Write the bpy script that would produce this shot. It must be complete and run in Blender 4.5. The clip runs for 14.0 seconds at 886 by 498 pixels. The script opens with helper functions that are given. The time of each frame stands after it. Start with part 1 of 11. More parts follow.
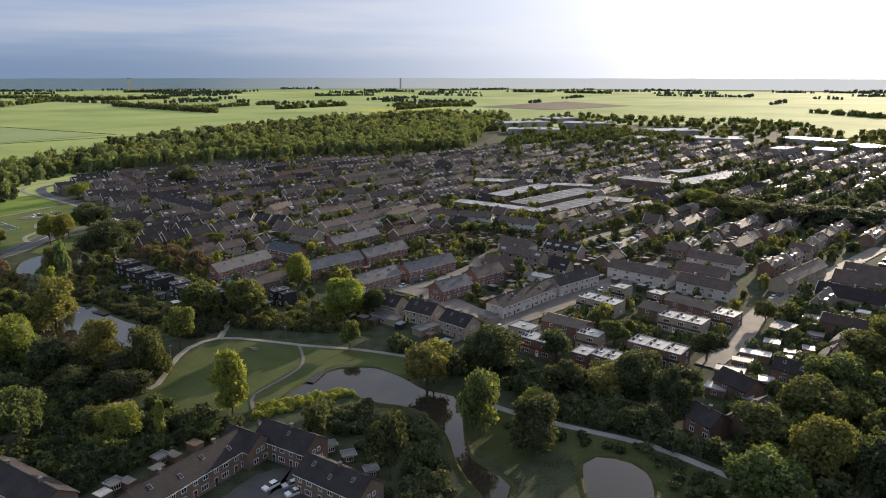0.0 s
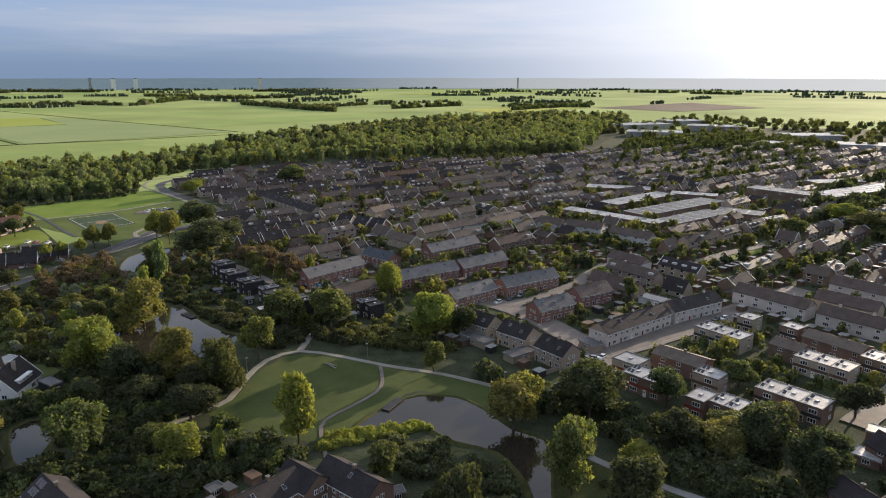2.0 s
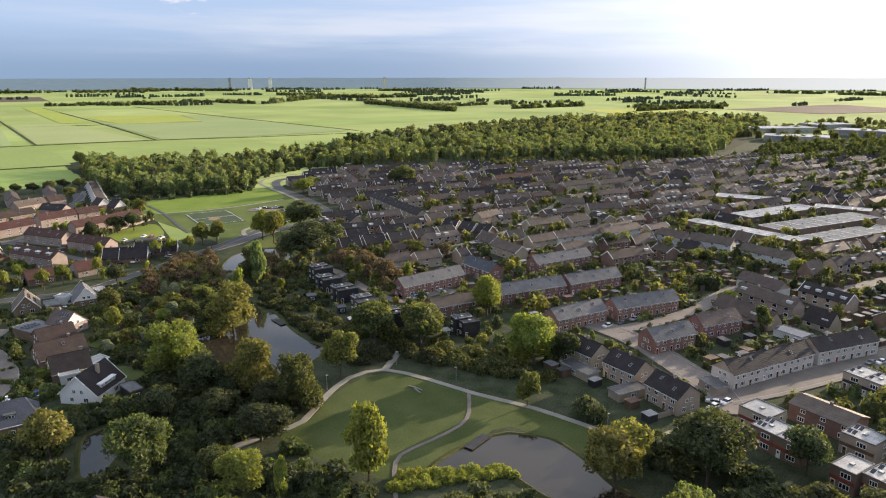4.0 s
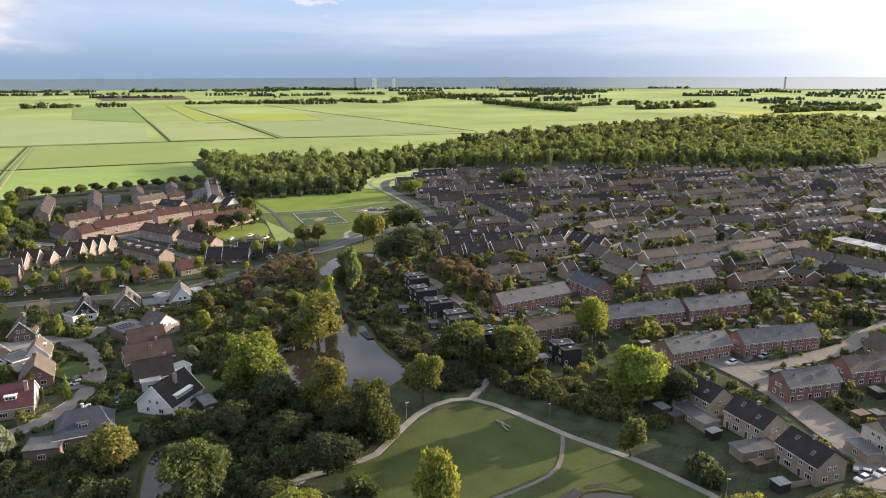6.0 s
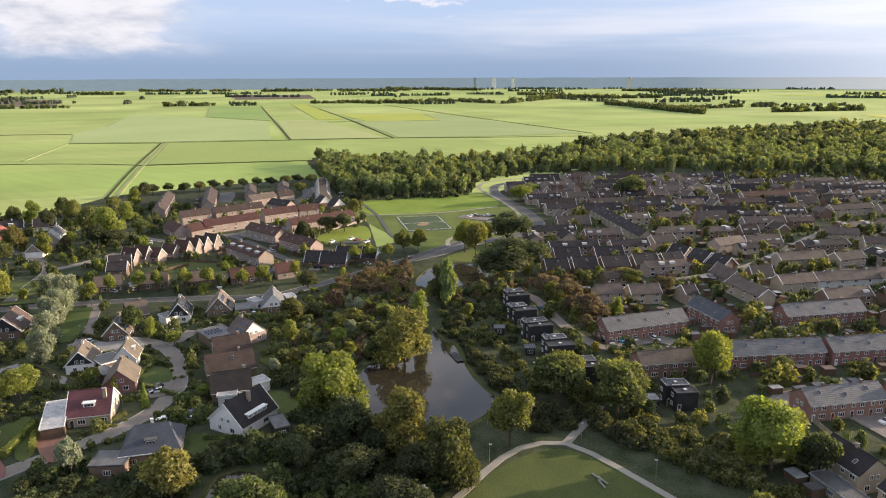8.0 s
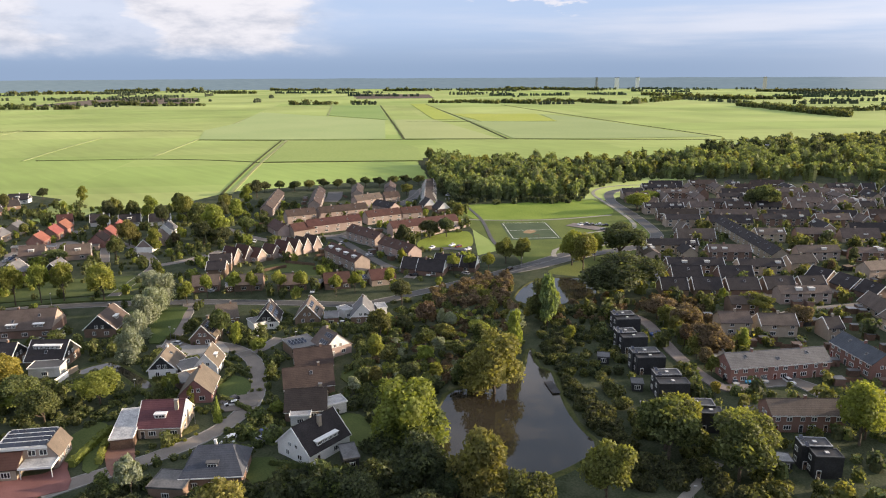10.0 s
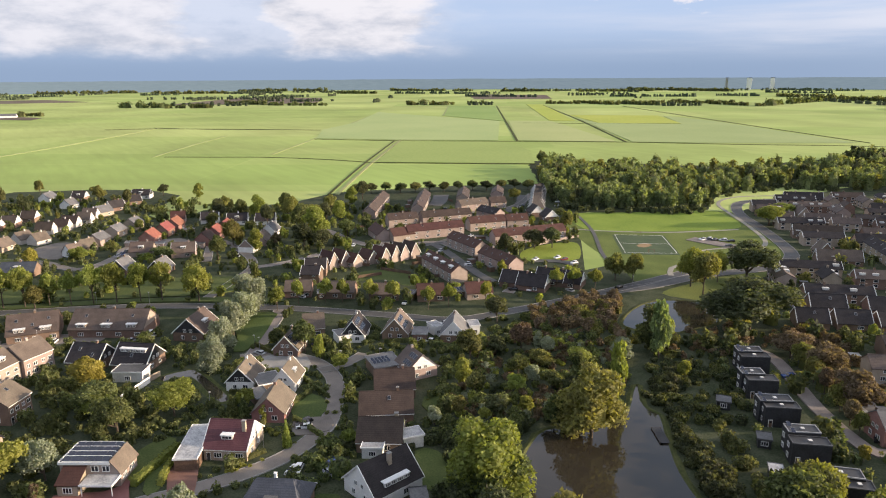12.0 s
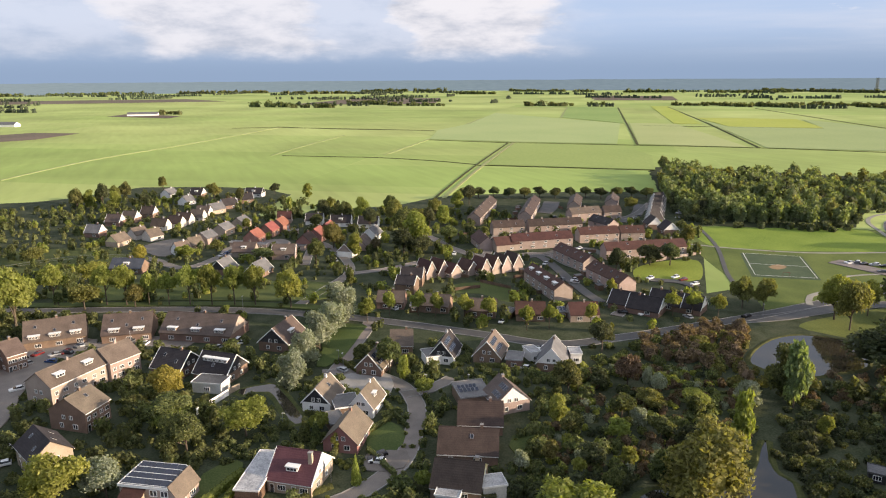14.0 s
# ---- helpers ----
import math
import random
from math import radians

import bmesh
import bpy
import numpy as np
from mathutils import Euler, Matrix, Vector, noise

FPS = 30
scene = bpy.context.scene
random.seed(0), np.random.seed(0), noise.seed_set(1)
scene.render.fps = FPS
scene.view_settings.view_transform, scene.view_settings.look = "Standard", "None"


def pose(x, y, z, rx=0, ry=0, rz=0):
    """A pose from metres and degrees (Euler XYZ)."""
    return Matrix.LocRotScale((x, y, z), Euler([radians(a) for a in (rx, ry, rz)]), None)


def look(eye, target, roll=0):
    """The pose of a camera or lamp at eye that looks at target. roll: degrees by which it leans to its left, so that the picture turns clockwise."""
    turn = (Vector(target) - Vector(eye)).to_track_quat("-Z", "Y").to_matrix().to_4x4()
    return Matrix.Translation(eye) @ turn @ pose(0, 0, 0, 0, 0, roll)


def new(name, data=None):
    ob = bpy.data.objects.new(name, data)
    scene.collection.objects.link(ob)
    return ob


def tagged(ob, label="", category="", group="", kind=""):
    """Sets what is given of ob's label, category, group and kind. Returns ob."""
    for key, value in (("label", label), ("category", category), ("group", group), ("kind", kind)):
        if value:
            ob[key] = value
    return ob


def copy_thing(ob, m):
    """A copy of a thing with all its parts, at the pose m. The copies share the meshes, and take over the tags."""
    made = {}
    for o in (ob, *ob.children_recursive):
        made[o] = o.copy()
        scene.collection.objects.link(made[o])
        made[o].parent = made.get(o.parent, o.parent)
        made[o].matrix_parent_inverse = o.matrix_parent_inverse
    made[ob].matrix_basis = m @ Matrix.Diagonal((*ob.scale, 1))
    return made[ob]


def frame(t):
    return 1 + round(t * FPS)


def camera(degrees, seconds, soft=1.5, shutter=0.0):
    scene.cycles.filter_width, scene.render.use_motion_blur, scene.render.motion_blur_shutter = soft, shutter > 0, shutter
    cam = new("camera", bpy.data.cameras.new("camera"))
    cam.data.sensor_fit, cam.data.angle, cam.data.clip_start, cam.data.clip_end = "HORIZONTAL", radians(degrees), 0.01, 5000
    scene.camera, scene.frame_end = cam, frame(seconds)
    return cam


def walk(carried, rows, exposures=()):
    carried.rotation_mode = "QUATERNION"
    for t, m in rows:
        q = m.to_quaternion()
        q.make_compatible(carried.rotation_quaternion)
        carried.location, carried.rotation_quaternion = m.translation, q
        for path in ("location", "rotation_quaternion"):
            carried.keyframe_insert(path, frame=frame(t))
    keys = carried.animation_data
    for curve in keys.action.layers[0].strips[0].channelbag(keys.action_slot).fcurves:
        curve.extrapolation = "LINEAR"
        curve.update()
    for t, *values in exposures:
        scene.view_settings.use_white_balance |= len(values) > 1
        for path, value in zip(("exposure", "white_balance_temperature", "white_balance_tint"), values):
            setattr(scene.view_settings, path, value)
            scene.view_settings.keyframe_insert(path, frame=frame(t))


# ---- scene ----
# the camera's way: METRES is its length, EYE its height over the ground
cam = camera(64.8, 14.0, soft=1.1)
METRES, EYE = 165.32, 96.0
ROWS = [
    (0.0, 0.0, 0.0, 0.0, 0.01, -14.09, -0.04),
    (0.5, 0.0091, 0.0388, -0.0009, 2.33, -14.08, -0.02),
    (1.0, 0.0164, 0.0775, -0.0017, 4.58, -14.07, -0.02),
    (1.5, 0.0223, 0.1156, -0.0025, 6.95, -14.09, -0.03),
    (2.0, 0.0268, 0.1534, -0.0038, 9.43, -14.09, -0.02),
    (2.5, 0.0299, 0.1909, -0.0054, 11.88, -14.08, -0.01),
    (3.0, 0.0321, 0.2277, -0.0065, 14.33, -14.08, 0.0),
    (5.5, 0.0208, 0.4063, -0.0077, 26.57, -14.14, 0.14),
    (6.0, 0.0138, 0.4408, -0.0073, 28.97, -14.13, 0.16),
    (6.5, 0.0059, 0.4748, -0.0067, 31.39, -14.11, 0.15),
    (7.0, -0.0041, 0.5082, -0.0064, 33.79, -14.11, 0.16),
    (7.5, -0.0151, 0.5411, -0.0058, 36.2, -14.11, 0.19),
    (8.0, -0.0286, 0.5734, -0.0062, 38.59, -14.1, 0.19),
    (10.5, -0.1117, 0.7265, -0.01, 50.55, -14.08, 0.27),
    (11.0, -0.132, 0.7544, -0.0104, 52.91, -14.07, 0.29),
    (11.5, -0.153, 0.781, -0.0106, 55.26, -14.04, 0.29),
    (12.0, -0.1756, 0.8078, -0.0106, 57.66, -14.01, 0.33),
    (12.5, -0.1992, 0.8328, -0.0107, 60.06, -13.99, 0.33),
    (13.0, -0.2239, 0.8572, -0.0112, 62.44, -13.96, 0.35),
    (13.5, -0.249, 0.8804, -0.0111, 64.85, -13.93, 0.36),
    (14.0, -0.2761, 0.902, -0.0111, 67.23, -13.91, 0.38),
]
EXPOSURES = [(0.0, 0.38, 6250, 15), (0.2, 0.48, 6300, 17), (0.5, 0.7, 6350, 34), (0.8, 0.85, 6400, 48), (1.0, 0.9, 6400, 52), (1.2, 0.62, 6300, 40), (1.6, 0.3, 6250, 16), (2.0, 0.46, 6300, 14), (3.0, 0.78, 6400, 14), (6.0, 1.0, 6550, 15), (8.0, 0.98, 6650, 16), (11.0, 0.92, 6650, 16), (14.0, 0.9, 6720, 16)]
walk(cam, [(t, pose(METRES * x, METRES * y, EYE + METRES * z, 90 + pitch, roll, yaw)) for t, x, y, z, yaw, pitch, roll in ROWS], EXPOSURES)

# ---- sky, clouds and sun ----
SUN_AZIMUTH, SUN_HEIGHT = 57.0, 11.5  # degrees: from +x towards +y, over the horizon
SUN_WAY = Vector((math.cos(radians(SUN_AZIMUTH)) * math.cos(radians(SUN_HEIGHT)), math.sin(radians(SUN_AZIMUTH)) * math.cos(radians(SUN_HEIGHT)), math.sin(radians(SUN_HEIGHT))))


def make_world():
    w = bpy.data.worlds.new("evening_sky")
    scene.world = w
    w.use_nodes = True
    nt = w.node_tree
    nt.nodes.clear()
    N, Lk = nt.nodes.new, nt.links.new
    out, bg = N("ShaderNodeOutputWorld"), N("ShaderNodeBackground")
    sky = N("ShaderNodeTexSky")
    sky.sky_type, sky.sun_disc = "NISHITA", False
    sky.sun_elevation, sky.sun_rotation = radians(SUN_HEIGHT), radians(90 - SUN_AZIMUTH)
    sky.air_density, sky.dust_density, sky.ozone_density = 1.0, 2.5, 1.5
    tc = N("ShaderNodeTexCoord")

    def math_node(op, a, b=None):
        n = N("ShaderNodeMath")
        n.operation = op
        for i, v in enumerate((a, b)):
            if v is None:
                continue
            if isinstance(v, (int, float)):
                n.inputs[i].default_value = v
            else:
                Lk(v, n.inputs[i])
        return n.outputs[0]

    def mix(fac, a, b, blend="MIX"):
        n = N("ShaderNodeMix")
        n.data_type, n.blend_type = "RGBA", blend
        for sock, v in ((n.inputs[0], fac), (n.inputs[6], a), (n.inputs[7], b)):
            if isinstance(v, (int, float)):
                sock.default_value = v
            elif isinstance(v, tuple):
                sock.default_value = (*v, 1)
            else:
                Lk(v, sock)
        return n.outputs[2]

    sep = N("ShaderNodeSeparateXYZ")
    Lk(tc.outputs["Generated"], sep.inputs[0])
    up = math_node("MAXIMUM", sep.outputs[2], 0.0)
    def ramp(v, a, b, lo=0.0, hi=1.0):
        n = N("ShaderNodeMapRange")
        n.interpolation_type = "SMOOTHSTEP"
        Lk(v, n.inputs[0])
        for k, q in enumerate((a, b, lo, hi)):
            n.inputs[k + 1].default_value = q
        return n.outputs[0]

    def band(v, a, b, soft):
        return math_node("MULTIPLY", ramp(v, a - soft, a + soft), ramp(v, b - soft, b + soft, 1.0, 0.0))

    def noise_at(sx, sz, scale, detail, rough, off):
        cb, nt2 = N("ShaderNodeCombineXYZ"), N("ShaderNodeTexNoise")
        Lk(math_node("MULTIPLY", bearing, sx), cb.inputs[0]), Lk(math_node("MULTIPLY", height, sz), cb.inputs[1])
        cb.inputs[2].default_value = off
        Lk(cb.outputs[0], nt2.inputs["Vector"])
        nt2.inputs["Scale"].default_value, nt2.inputs["Detail"].default_value, nt2.inputs["Roughness"].default_value = scale, detail, rough
        return nt2.outputs[0]

    # degrees: bearing to the left of +y, and height over the horizon
    bearing = math_node("MULTIPLY", math_node("ARCTAN2", math_node("MULTIPLY", sep.outputs[0], -1.0), sep.outputs[1]), 57.2958)
    height = math_node("MULTIPLY", math_node("ARCSINE", sep.outputs[2]), 57.2958)
    billow = noise_at(0.09, 0.30, 1.0, 9, 0.58, 3.0)
    streak = noise_at(0.035, 0.42, 1.0, 7, 0.55, 8.0)
    fine = noise_at(0.22, 0.6, 1.0, 8, 0.6, 5.0)
    # the cumulus bank in the west: two white masses with flat grey undersides
    edge = math_node("ADD", bearing, math_node("MULTIPLY", math_node("SUBTRACT", billow, 0.5), 16.0))
    lift = math_node("ADD", height, math_node("MULTIPLY", math_node("SUBTRACT", fine, 0.5), 1.6))
    mass = math_node("MAXIMUM", band(edge, 58.5, 71.0, 1.6), math_node("MULTIPLY", band(edge, 77.0, 91.0, 2.2), 0.9))
    mass = math_node("MAXIMUM", mass, math_node("MULTIPLY", band(edge, 57.5, 125.0, 3.0), 0.45))
    mass = math_node("MULTIPLY", mass, ramp(lift, 1.0, 2.3))
    puffs = math_node("MULTIPLY", band(bearing, 36.0, 46.0, 2.0), math_node("MULTIPLY", ramp(fine, 0.56, 0.64), ramp(height, 3.9, 4.6)))
    # grey streaks and sheets from the west round to the sun
    sheet = math_node("MULTIPLY", ramp(streak, 0.38, 0.66), ramp(bearing, 62.0, 22.0, 0.10, 1.0))
    sheet = math_node("MULTIPLY", sheet, ramp(height, 0.6, 2.6))
    high = ramp(height, 7.0, 14.0)
    mp = N("ShaderNodeMapping")
    mp.inputs["Scale"].default_value = (3.4, 3.4, 12.0)
    Lk(tc.outputs["Generated"], mp.inputs[0])
    nz = N("ShaderNodeTexNoise")
    nz.inputs["Scale"].default_value, nz.inputs["Detail"].default_value, nz.inputs["Roughness"].default_value = 0.95, 8, 0.55
    Lk(mp.outputs[0], nz.inputs["Vector"])
    above = math_node("MULTIPLY", ramp(nz.outputs[0], 0.47, 0.6), high)
    # brightness round the sun
    dot = N("ShaderNodeVectorMath")
    dot.operation = "DOT_PRODUCT"
    dot.inputs[1].default_value = SUN_WAY
    Lk(tc.outputs["Generated"], dot.inputs[0])
    near = math_node("MAXIMUM", dot.outputs["Value"], 0.0)
    glow = math_node("POWER", near, 6.0)
    core = math_node("POWER", near, 60.0)
    blue = mix(ramp(height, 0.0, 4.5), (0.165, 0.235, 0.335), (0.27, 0.36, 0.49))
    base = mix(math_node("MULTIPLY", high, 0.35), blue, mix(1.0, sky.outputs[0], (0.11, 0.11, 0.11), "MULTIPLY"))
    grey = mix(streak, (0.30, 0.34, 0.41), (0.50, 0.53, 0.57))
    both = mix(math_node("MULTIPLY", sheet, 0.75), base, grey)
    white = mix(ramp(math_node("ADD", fine, math_node("MULTIPLY", height, 0.03)), 0.36, 0.72), (0.30, 0.335, 0.39), (0.49, 0.505, 0.53))
    both = mix(math_node("MAXIMUM", mass, math_node("MULTIPLY", puffs, 0.8)), both, white)
    both = mix(math_node("MULTIPLY", above, 0.8), both, (0.56, 0.59, 0.65))
    lit = mix(math_node("MINIMUM", math_node("MULTIPLY", glow, 1.15), 1.0), both, (1.0, 1.0, 1.0))
    full = mix(math_node("MULTIPLY", core, 1.0), lit, (3.0, 2.8, 2.5), "ADD")
    Lk(full, bg.inputs[0])
    bg.inputs[1].default_value = 0.94
    Lk(bg.outputs[0], out.inputs[0])


make_world()
sun = new("sun", bpy.data.lights.new("sun", "SUN"))
sun.data.energy, sun.data.angle, sun.data.color = 5.0, radians(0.6), (1.0, 0.82, 0.58)
sun.matrix_world = look(SUN_WAY * 100, (0, 0, 0))

# ---- materials ----
MATS = {}


def surface(name, c1, c2, rough=0.8, scale=1.0, fine=8.0, bump=0.25, spread=0.12, metal=0.0, courses=0.0, spec=0.4, leaf=0.0, island=0.0):
    """Two tones mixed by a coarse and a fine noise at real-world size, tinted a little from thing to thing; courses: the height of a row of tiles or bricks."""
    m = bpy.data.materials.new(name)
    m.use_nodes = True
    nt = m.node_tree
    N, Lk = nt.nodes.new, nt.links.new
    bs = nt.nodes["Principled BSDF"]
    geo, info = N("ShaderNodeNewGeometry"), N("ShaderNodeObjectInfo")
    a, b = N("ShaderNodeTexNoise"), N("ShaderNodeTexNoise")
    a.inputs["Scale"].default_value, a.inputs["Detail"].default_value = 0.35 * scale, 5
    b.inputs["Scale"].default_value, b.inputs["Detail"].default_value = fine * 0.35 * scale, 3
    Lk(geo.outputs["Position"], a.inputs["Vector"]), Lk(geo.outputs["Position"], b.inputs["Vector"])
    mean = N("ShaderNodeMath")
    mean.operation = "ADD"
    Lk(a.outputs[0], mean.inputs[0]), Lk(b.outputs[0], mean.inputs[1])
    ramp = N("ShaderNodeMapRange")
    ramp.inputs[1].default_value, ramp.inputs[2].default_value = 0.75, 1.25
    Lk(mean.outputs[0], ramp.inputs[0])
    mx = N("ShaderNodeMix")
    mx.data_type = "RGBA"
    mx.inputs[6].default_value, mx.inputs[7].default_value = (*c1, 1), (*c2, 1)
    Lk(ramp.outputs[0], mx.inputs[0])
    col = mx.outputs[2]
    hs = N("ShaderNodeHueSaturation")
    vr = N("ShaderNodeMapRange")
    vr.inputs[3].default_value, vr.inputs[4].default_value = 1 - spread, 1 + spread
    Lk(info.outputs["Random"], vr.inputs[0])
    Lk(vr.outputs[0], hs.inputs["Value"]), Lk(col, hs.inputs["Color"])
    hr = N("ShaderNodeMapRange")
    hr.inputs[3].default_value, hr.inputs[4].default_value = 0.5 - spread * 0.12, 0.5 + spread * 0.12
    wn = N("ShaderNodeTexWhiteNoise")
    wn.noise_dimensions = "1D"
    Lk(info.outputs["Random"], wn.inputs["W"])
    Lk(wn.outputs[0], hr.inputs[0]), Lk(hr.outputs[0], hs.inputs["Hue"])
    col = hs.outputs[0]
    if island:
        h2, v2 = N("ShaderNodeHueSaturation"), N("ShaderNodeMapRange")
        v2.inputs[3].default_value, v2.inputs[4].default_value = 1 - island, 1 + island
        Lk(geo.outputs["Random Per Island"], v2.inputs[0])
        Lk(v2.outputs[0], h2.inputs["Value"]), Lk(col, h2.inputs["Color"])
        col = h2.outputs[0]
    Lk(col, bs.inputs["Base Color"])
    bs.inputs["Roughness"].default_value, bs.inputs["Metallic"].default_value = rough, metal
    bs.inputs["Specular IOR Level"].default_value = spec
    height = b.outputs[0]
    if courses:
        sp, wv = N("ShaderNodeSeparateXYZ"), N("ShaderNodeMath")
        Lk(geo.outputs["Position"], sp.inputs[0])
        wv.operation = "PINGPONG"
        wv.inputs[1].default_value = courses / 2
        Lk(sp.outputs[2], wv.inputs[0])
        sm = N("ShaderNodeMath")
        sm.operation = "MULTIPLY_ADD"
        sm.inputs[1].default_value = 1.6 / courses
        Lk(wv.outputs[0], sm.inputs[0]), Lk(b.outputs[0], sm.inputs[2])
        height = sm.outputs[0]
    if bump:
        bp = N("ShaderNodeBump")
        bp.inputs["Strength"].default_value, bp.inputs["Distance"].default_value = bump, 0.06
        Lk(height, bp.inputs["Height"]), Lk(bp.outputs[0], bs.inputs["Normal"])
    if leaf:
        tr, ms = N("ShaderNodeBsdfTranslucent"), N("ShaderNodeMixShader")
        gain = N("ShaderNodeMix")
        gain.data_type, gain.blend_type = "RGBA", "MULTIPLY"
        gain.inputs[0].default_value = 1
        gain.inputs[7].default_value = (1.5, 1.5, 0.6, 1)
        Lk(col, gain.inputs[6]), Lk(gain.outputs[2], tr.inputs[0])
        ms.inputs[0].default_value = leaf
        Lk(bs.outputs[0], ms.inputs[1]), Lk(tr.outputs[0], ms.inputs[2])
        Lk(ms.outputs[0], nt.nodes["Material Output"].inputs[0])
    MATS[name] = m
    return m


surface("brick_red", (0.210, 0.106, 0.085), (0.294, 0.161, 0.135), courses=0.2, fine=14)
surface("brick_brown", (0.14, 0.092, 0.07), (0.22, 0.145, 0.108), courses=0.2, fine=14)
surface("brick_pink", (0.271, 0.211, 0.181), (0.353, 0.284, 0.249), courses=0.2, fine=14)
surface("brick_buff", (0.30, 0.245, 0.185), (0.40, 0.33, 0.26), courses=0.2, fine=14)
surface("plaster_pale", (0.46, 0.42, 0.38), (0.58, 0.54, 0.50), rough=0.85, bump=0.1, spread=0.1)
surface("plaster_white", (0.70, 0.69, 0.66), (0.82, 0.81, 0.79), rough=0.85, bump=0.1, spread=0.05)
surface("boards_black", (0.018, 0.018, 0.02), (0.04, 0.04, 0.044), rough=0.6, courses=0.3)
surface("boards_brown", (0.09, 0.055, 0.035), (0.15, 0.10, 0.065), rough=0.75, courses=0.3)
surface("boards_red", (0.17, 0.025, 0.02), (0.24, 0.045, 0.035), rough=0.7, courses=0.3)
surface("boards_white", (0.48, 0.48, 0.46), (0.66, 0.66, 0.64), rough=0.5, courses=0.3, bump=0.15)
surface("tiles_black", (0.022, 0.019, 0.02), (0.046, 0.040, 0.041), rough=0.78, spec=0.25, courses=0.34, bump=0.6, fine=10)
surface("tiles_grey", (0.085, 0.085, 0.09), (0.15, 0.15, 0.155), rough=0.66, spec=0.35, courses=0.34, bump=0.6, fine=10)
surface("tiles_brown", (0.07, 0.052, 0.042), (0.125, 0.094, 0.076), rough=0.66, spec=0.35, courses=0.34, bump=0.6, fine=10)
surface("tiles_tan", (0.088, 0.069, 0.055), (0.150, 0.119, 0.094), rough=0.66, spec=0.35, courses=0.34, bump=0.6, fine=10)
surface("tiles_umber", (0.041, 0.029, 0.023), (0.075, 0.054, 0.043), rough=0.66, spec=0.25, courses=0.34, bump=0.6, fine=10)
surface("tiles_orange", (0.19, 0.06, 0.045), (0.27, 0.095, 0.07), rough=0.66, spec=0.35, courses=0.34, bump=0.6, fine=10)
surface("tiles_rust", (0.049, 0.023, 0.018), (0.083, 0.040, 0.031), rough=0.66, spec=0.25, courses=0.34, bump=0.6, fine=10)
surface("tiles_wine", (0.078, 0.026, 0.032), (0.12, 0.045, 0.052), rough=0.66, spec=0.35, courses=0.34, bump=0.6, fine=10)
surface("tiles_navy", (0.045, 0.052, 0.066), (0.085, 0.095, 0.115), rough=0.66, spec=0.35, courses=0.34, bump=0.6, fine=10)
surface("felt_pale", (0.17, 0.175, 0.18), (0.42, 0.42, 0.42), rough=0.42, spec=0.5, bump=0.15, scale=1.4, fine=5, spread=0.2)
surface("felt_black", (0.022, 0.022, 0.024), (0.05, 0.05, 0.052), rough=0.5, bump=0.15, scale=0.8)
surface("plaster_cream", (0.55, 0.47, 0.24), (0.66, 0.58, 0.33), rough=0.85, bump=0.1)
surface("felt_dark", (0.05, 0.05, 0.052), (0.12, 0.12, 0.12), rough=0.45, bump=0.15, scale=0.8)
surface("paint_white", (0.72, 0.72, 0.70), (0.82, 0.82, 0.80), rough=0.45, bump=0.05, spread=0.04)
surface("paint_dark", (0.03, 0.035, 0.04), (0.06, 0.065, 0.07), rough=0.4, bump=0.05)
surface("glass_dark", (0.012, 0.015, 0.02), (0.03, 0.035, 0.042), rough=0.06, bump=0.0, spec=0.6)
surface("solar", (0.012, 0.016, 0.03), (0.022, 0.03, 0.05), rough=0.15, bump=0.0, spec=0.6)
surface("metal_grey", (0.25, 0.25, 0.26), (0.40, 0.40, 0.41), rough=0.45, bump=0.05, metal=0.6)
surface("asphalt", (0.050, 0.049, 0.048), (0.088, 0.085, 0.082), rough=0.68, scale=0.5, fine=20, bump=0.2)
surface("brick_dark_red", (0.13, 0.062, 0.05), (0.19, 0.095, 0.078), rough=0.9, scale=0.6, fine=22, bump=0.3)
surface("clinker", (0.150, 0.131, 0.117), (0.224, 0.196, 0.174), rough=0.78, spec=0.25, scale=0.6, fine=22, bump=0.3)
surface("paving_grey", (0.20, 0.195, 0.185), (0.30, 0.29, 0.275), rough=0.85, scale=0.6, fine=22, bump=0.3)
surface("path_sand", (0.210, 0.200, 0.168), (0.302, 0.285, 0.244), rough=0.9, scale=0.6, fine=22, bump=0.2)
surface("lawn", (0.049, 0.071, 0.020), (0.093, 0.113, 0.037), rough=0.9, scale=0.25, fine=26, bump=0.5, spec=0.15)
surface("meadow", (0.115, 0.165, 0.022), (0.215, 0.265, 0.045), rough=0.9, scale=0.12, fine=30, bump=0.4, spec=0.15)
# the lawn again, with sunlight painted in as a lighter green
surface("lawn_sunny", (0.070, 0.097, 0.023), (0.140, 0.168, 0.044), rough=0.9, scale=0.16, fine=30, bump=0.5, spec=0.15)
surface("sand_orange", (0.26, 0.16, 0.085), (0.34, 0.22, 0.12), rough=0.9, bump=0.2)
surface("rough_grass", (0.036, 0.048, 0.017), (0.078, 0.088, 0.034), rough=0.95, scale=0.3, fine=14, bump=0.7, spec=0.1)
surface("garden_soil", (0.027, 0.040, 0.017), (0.078, 0.086, 0.053), rough=0.95, scale=0.55, fine=9, bump=0.6, spec=0.1)
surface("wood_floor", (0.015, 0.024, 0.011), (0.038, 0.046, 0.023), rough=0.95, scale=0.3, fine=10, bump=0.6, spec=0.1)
surface("ploughed", (0.105, 0.085, 0.068), (0.16, 0.128, 0.10), rough=0.95, scale=0.02, fine=30, bump=0.4, spec=0.1)
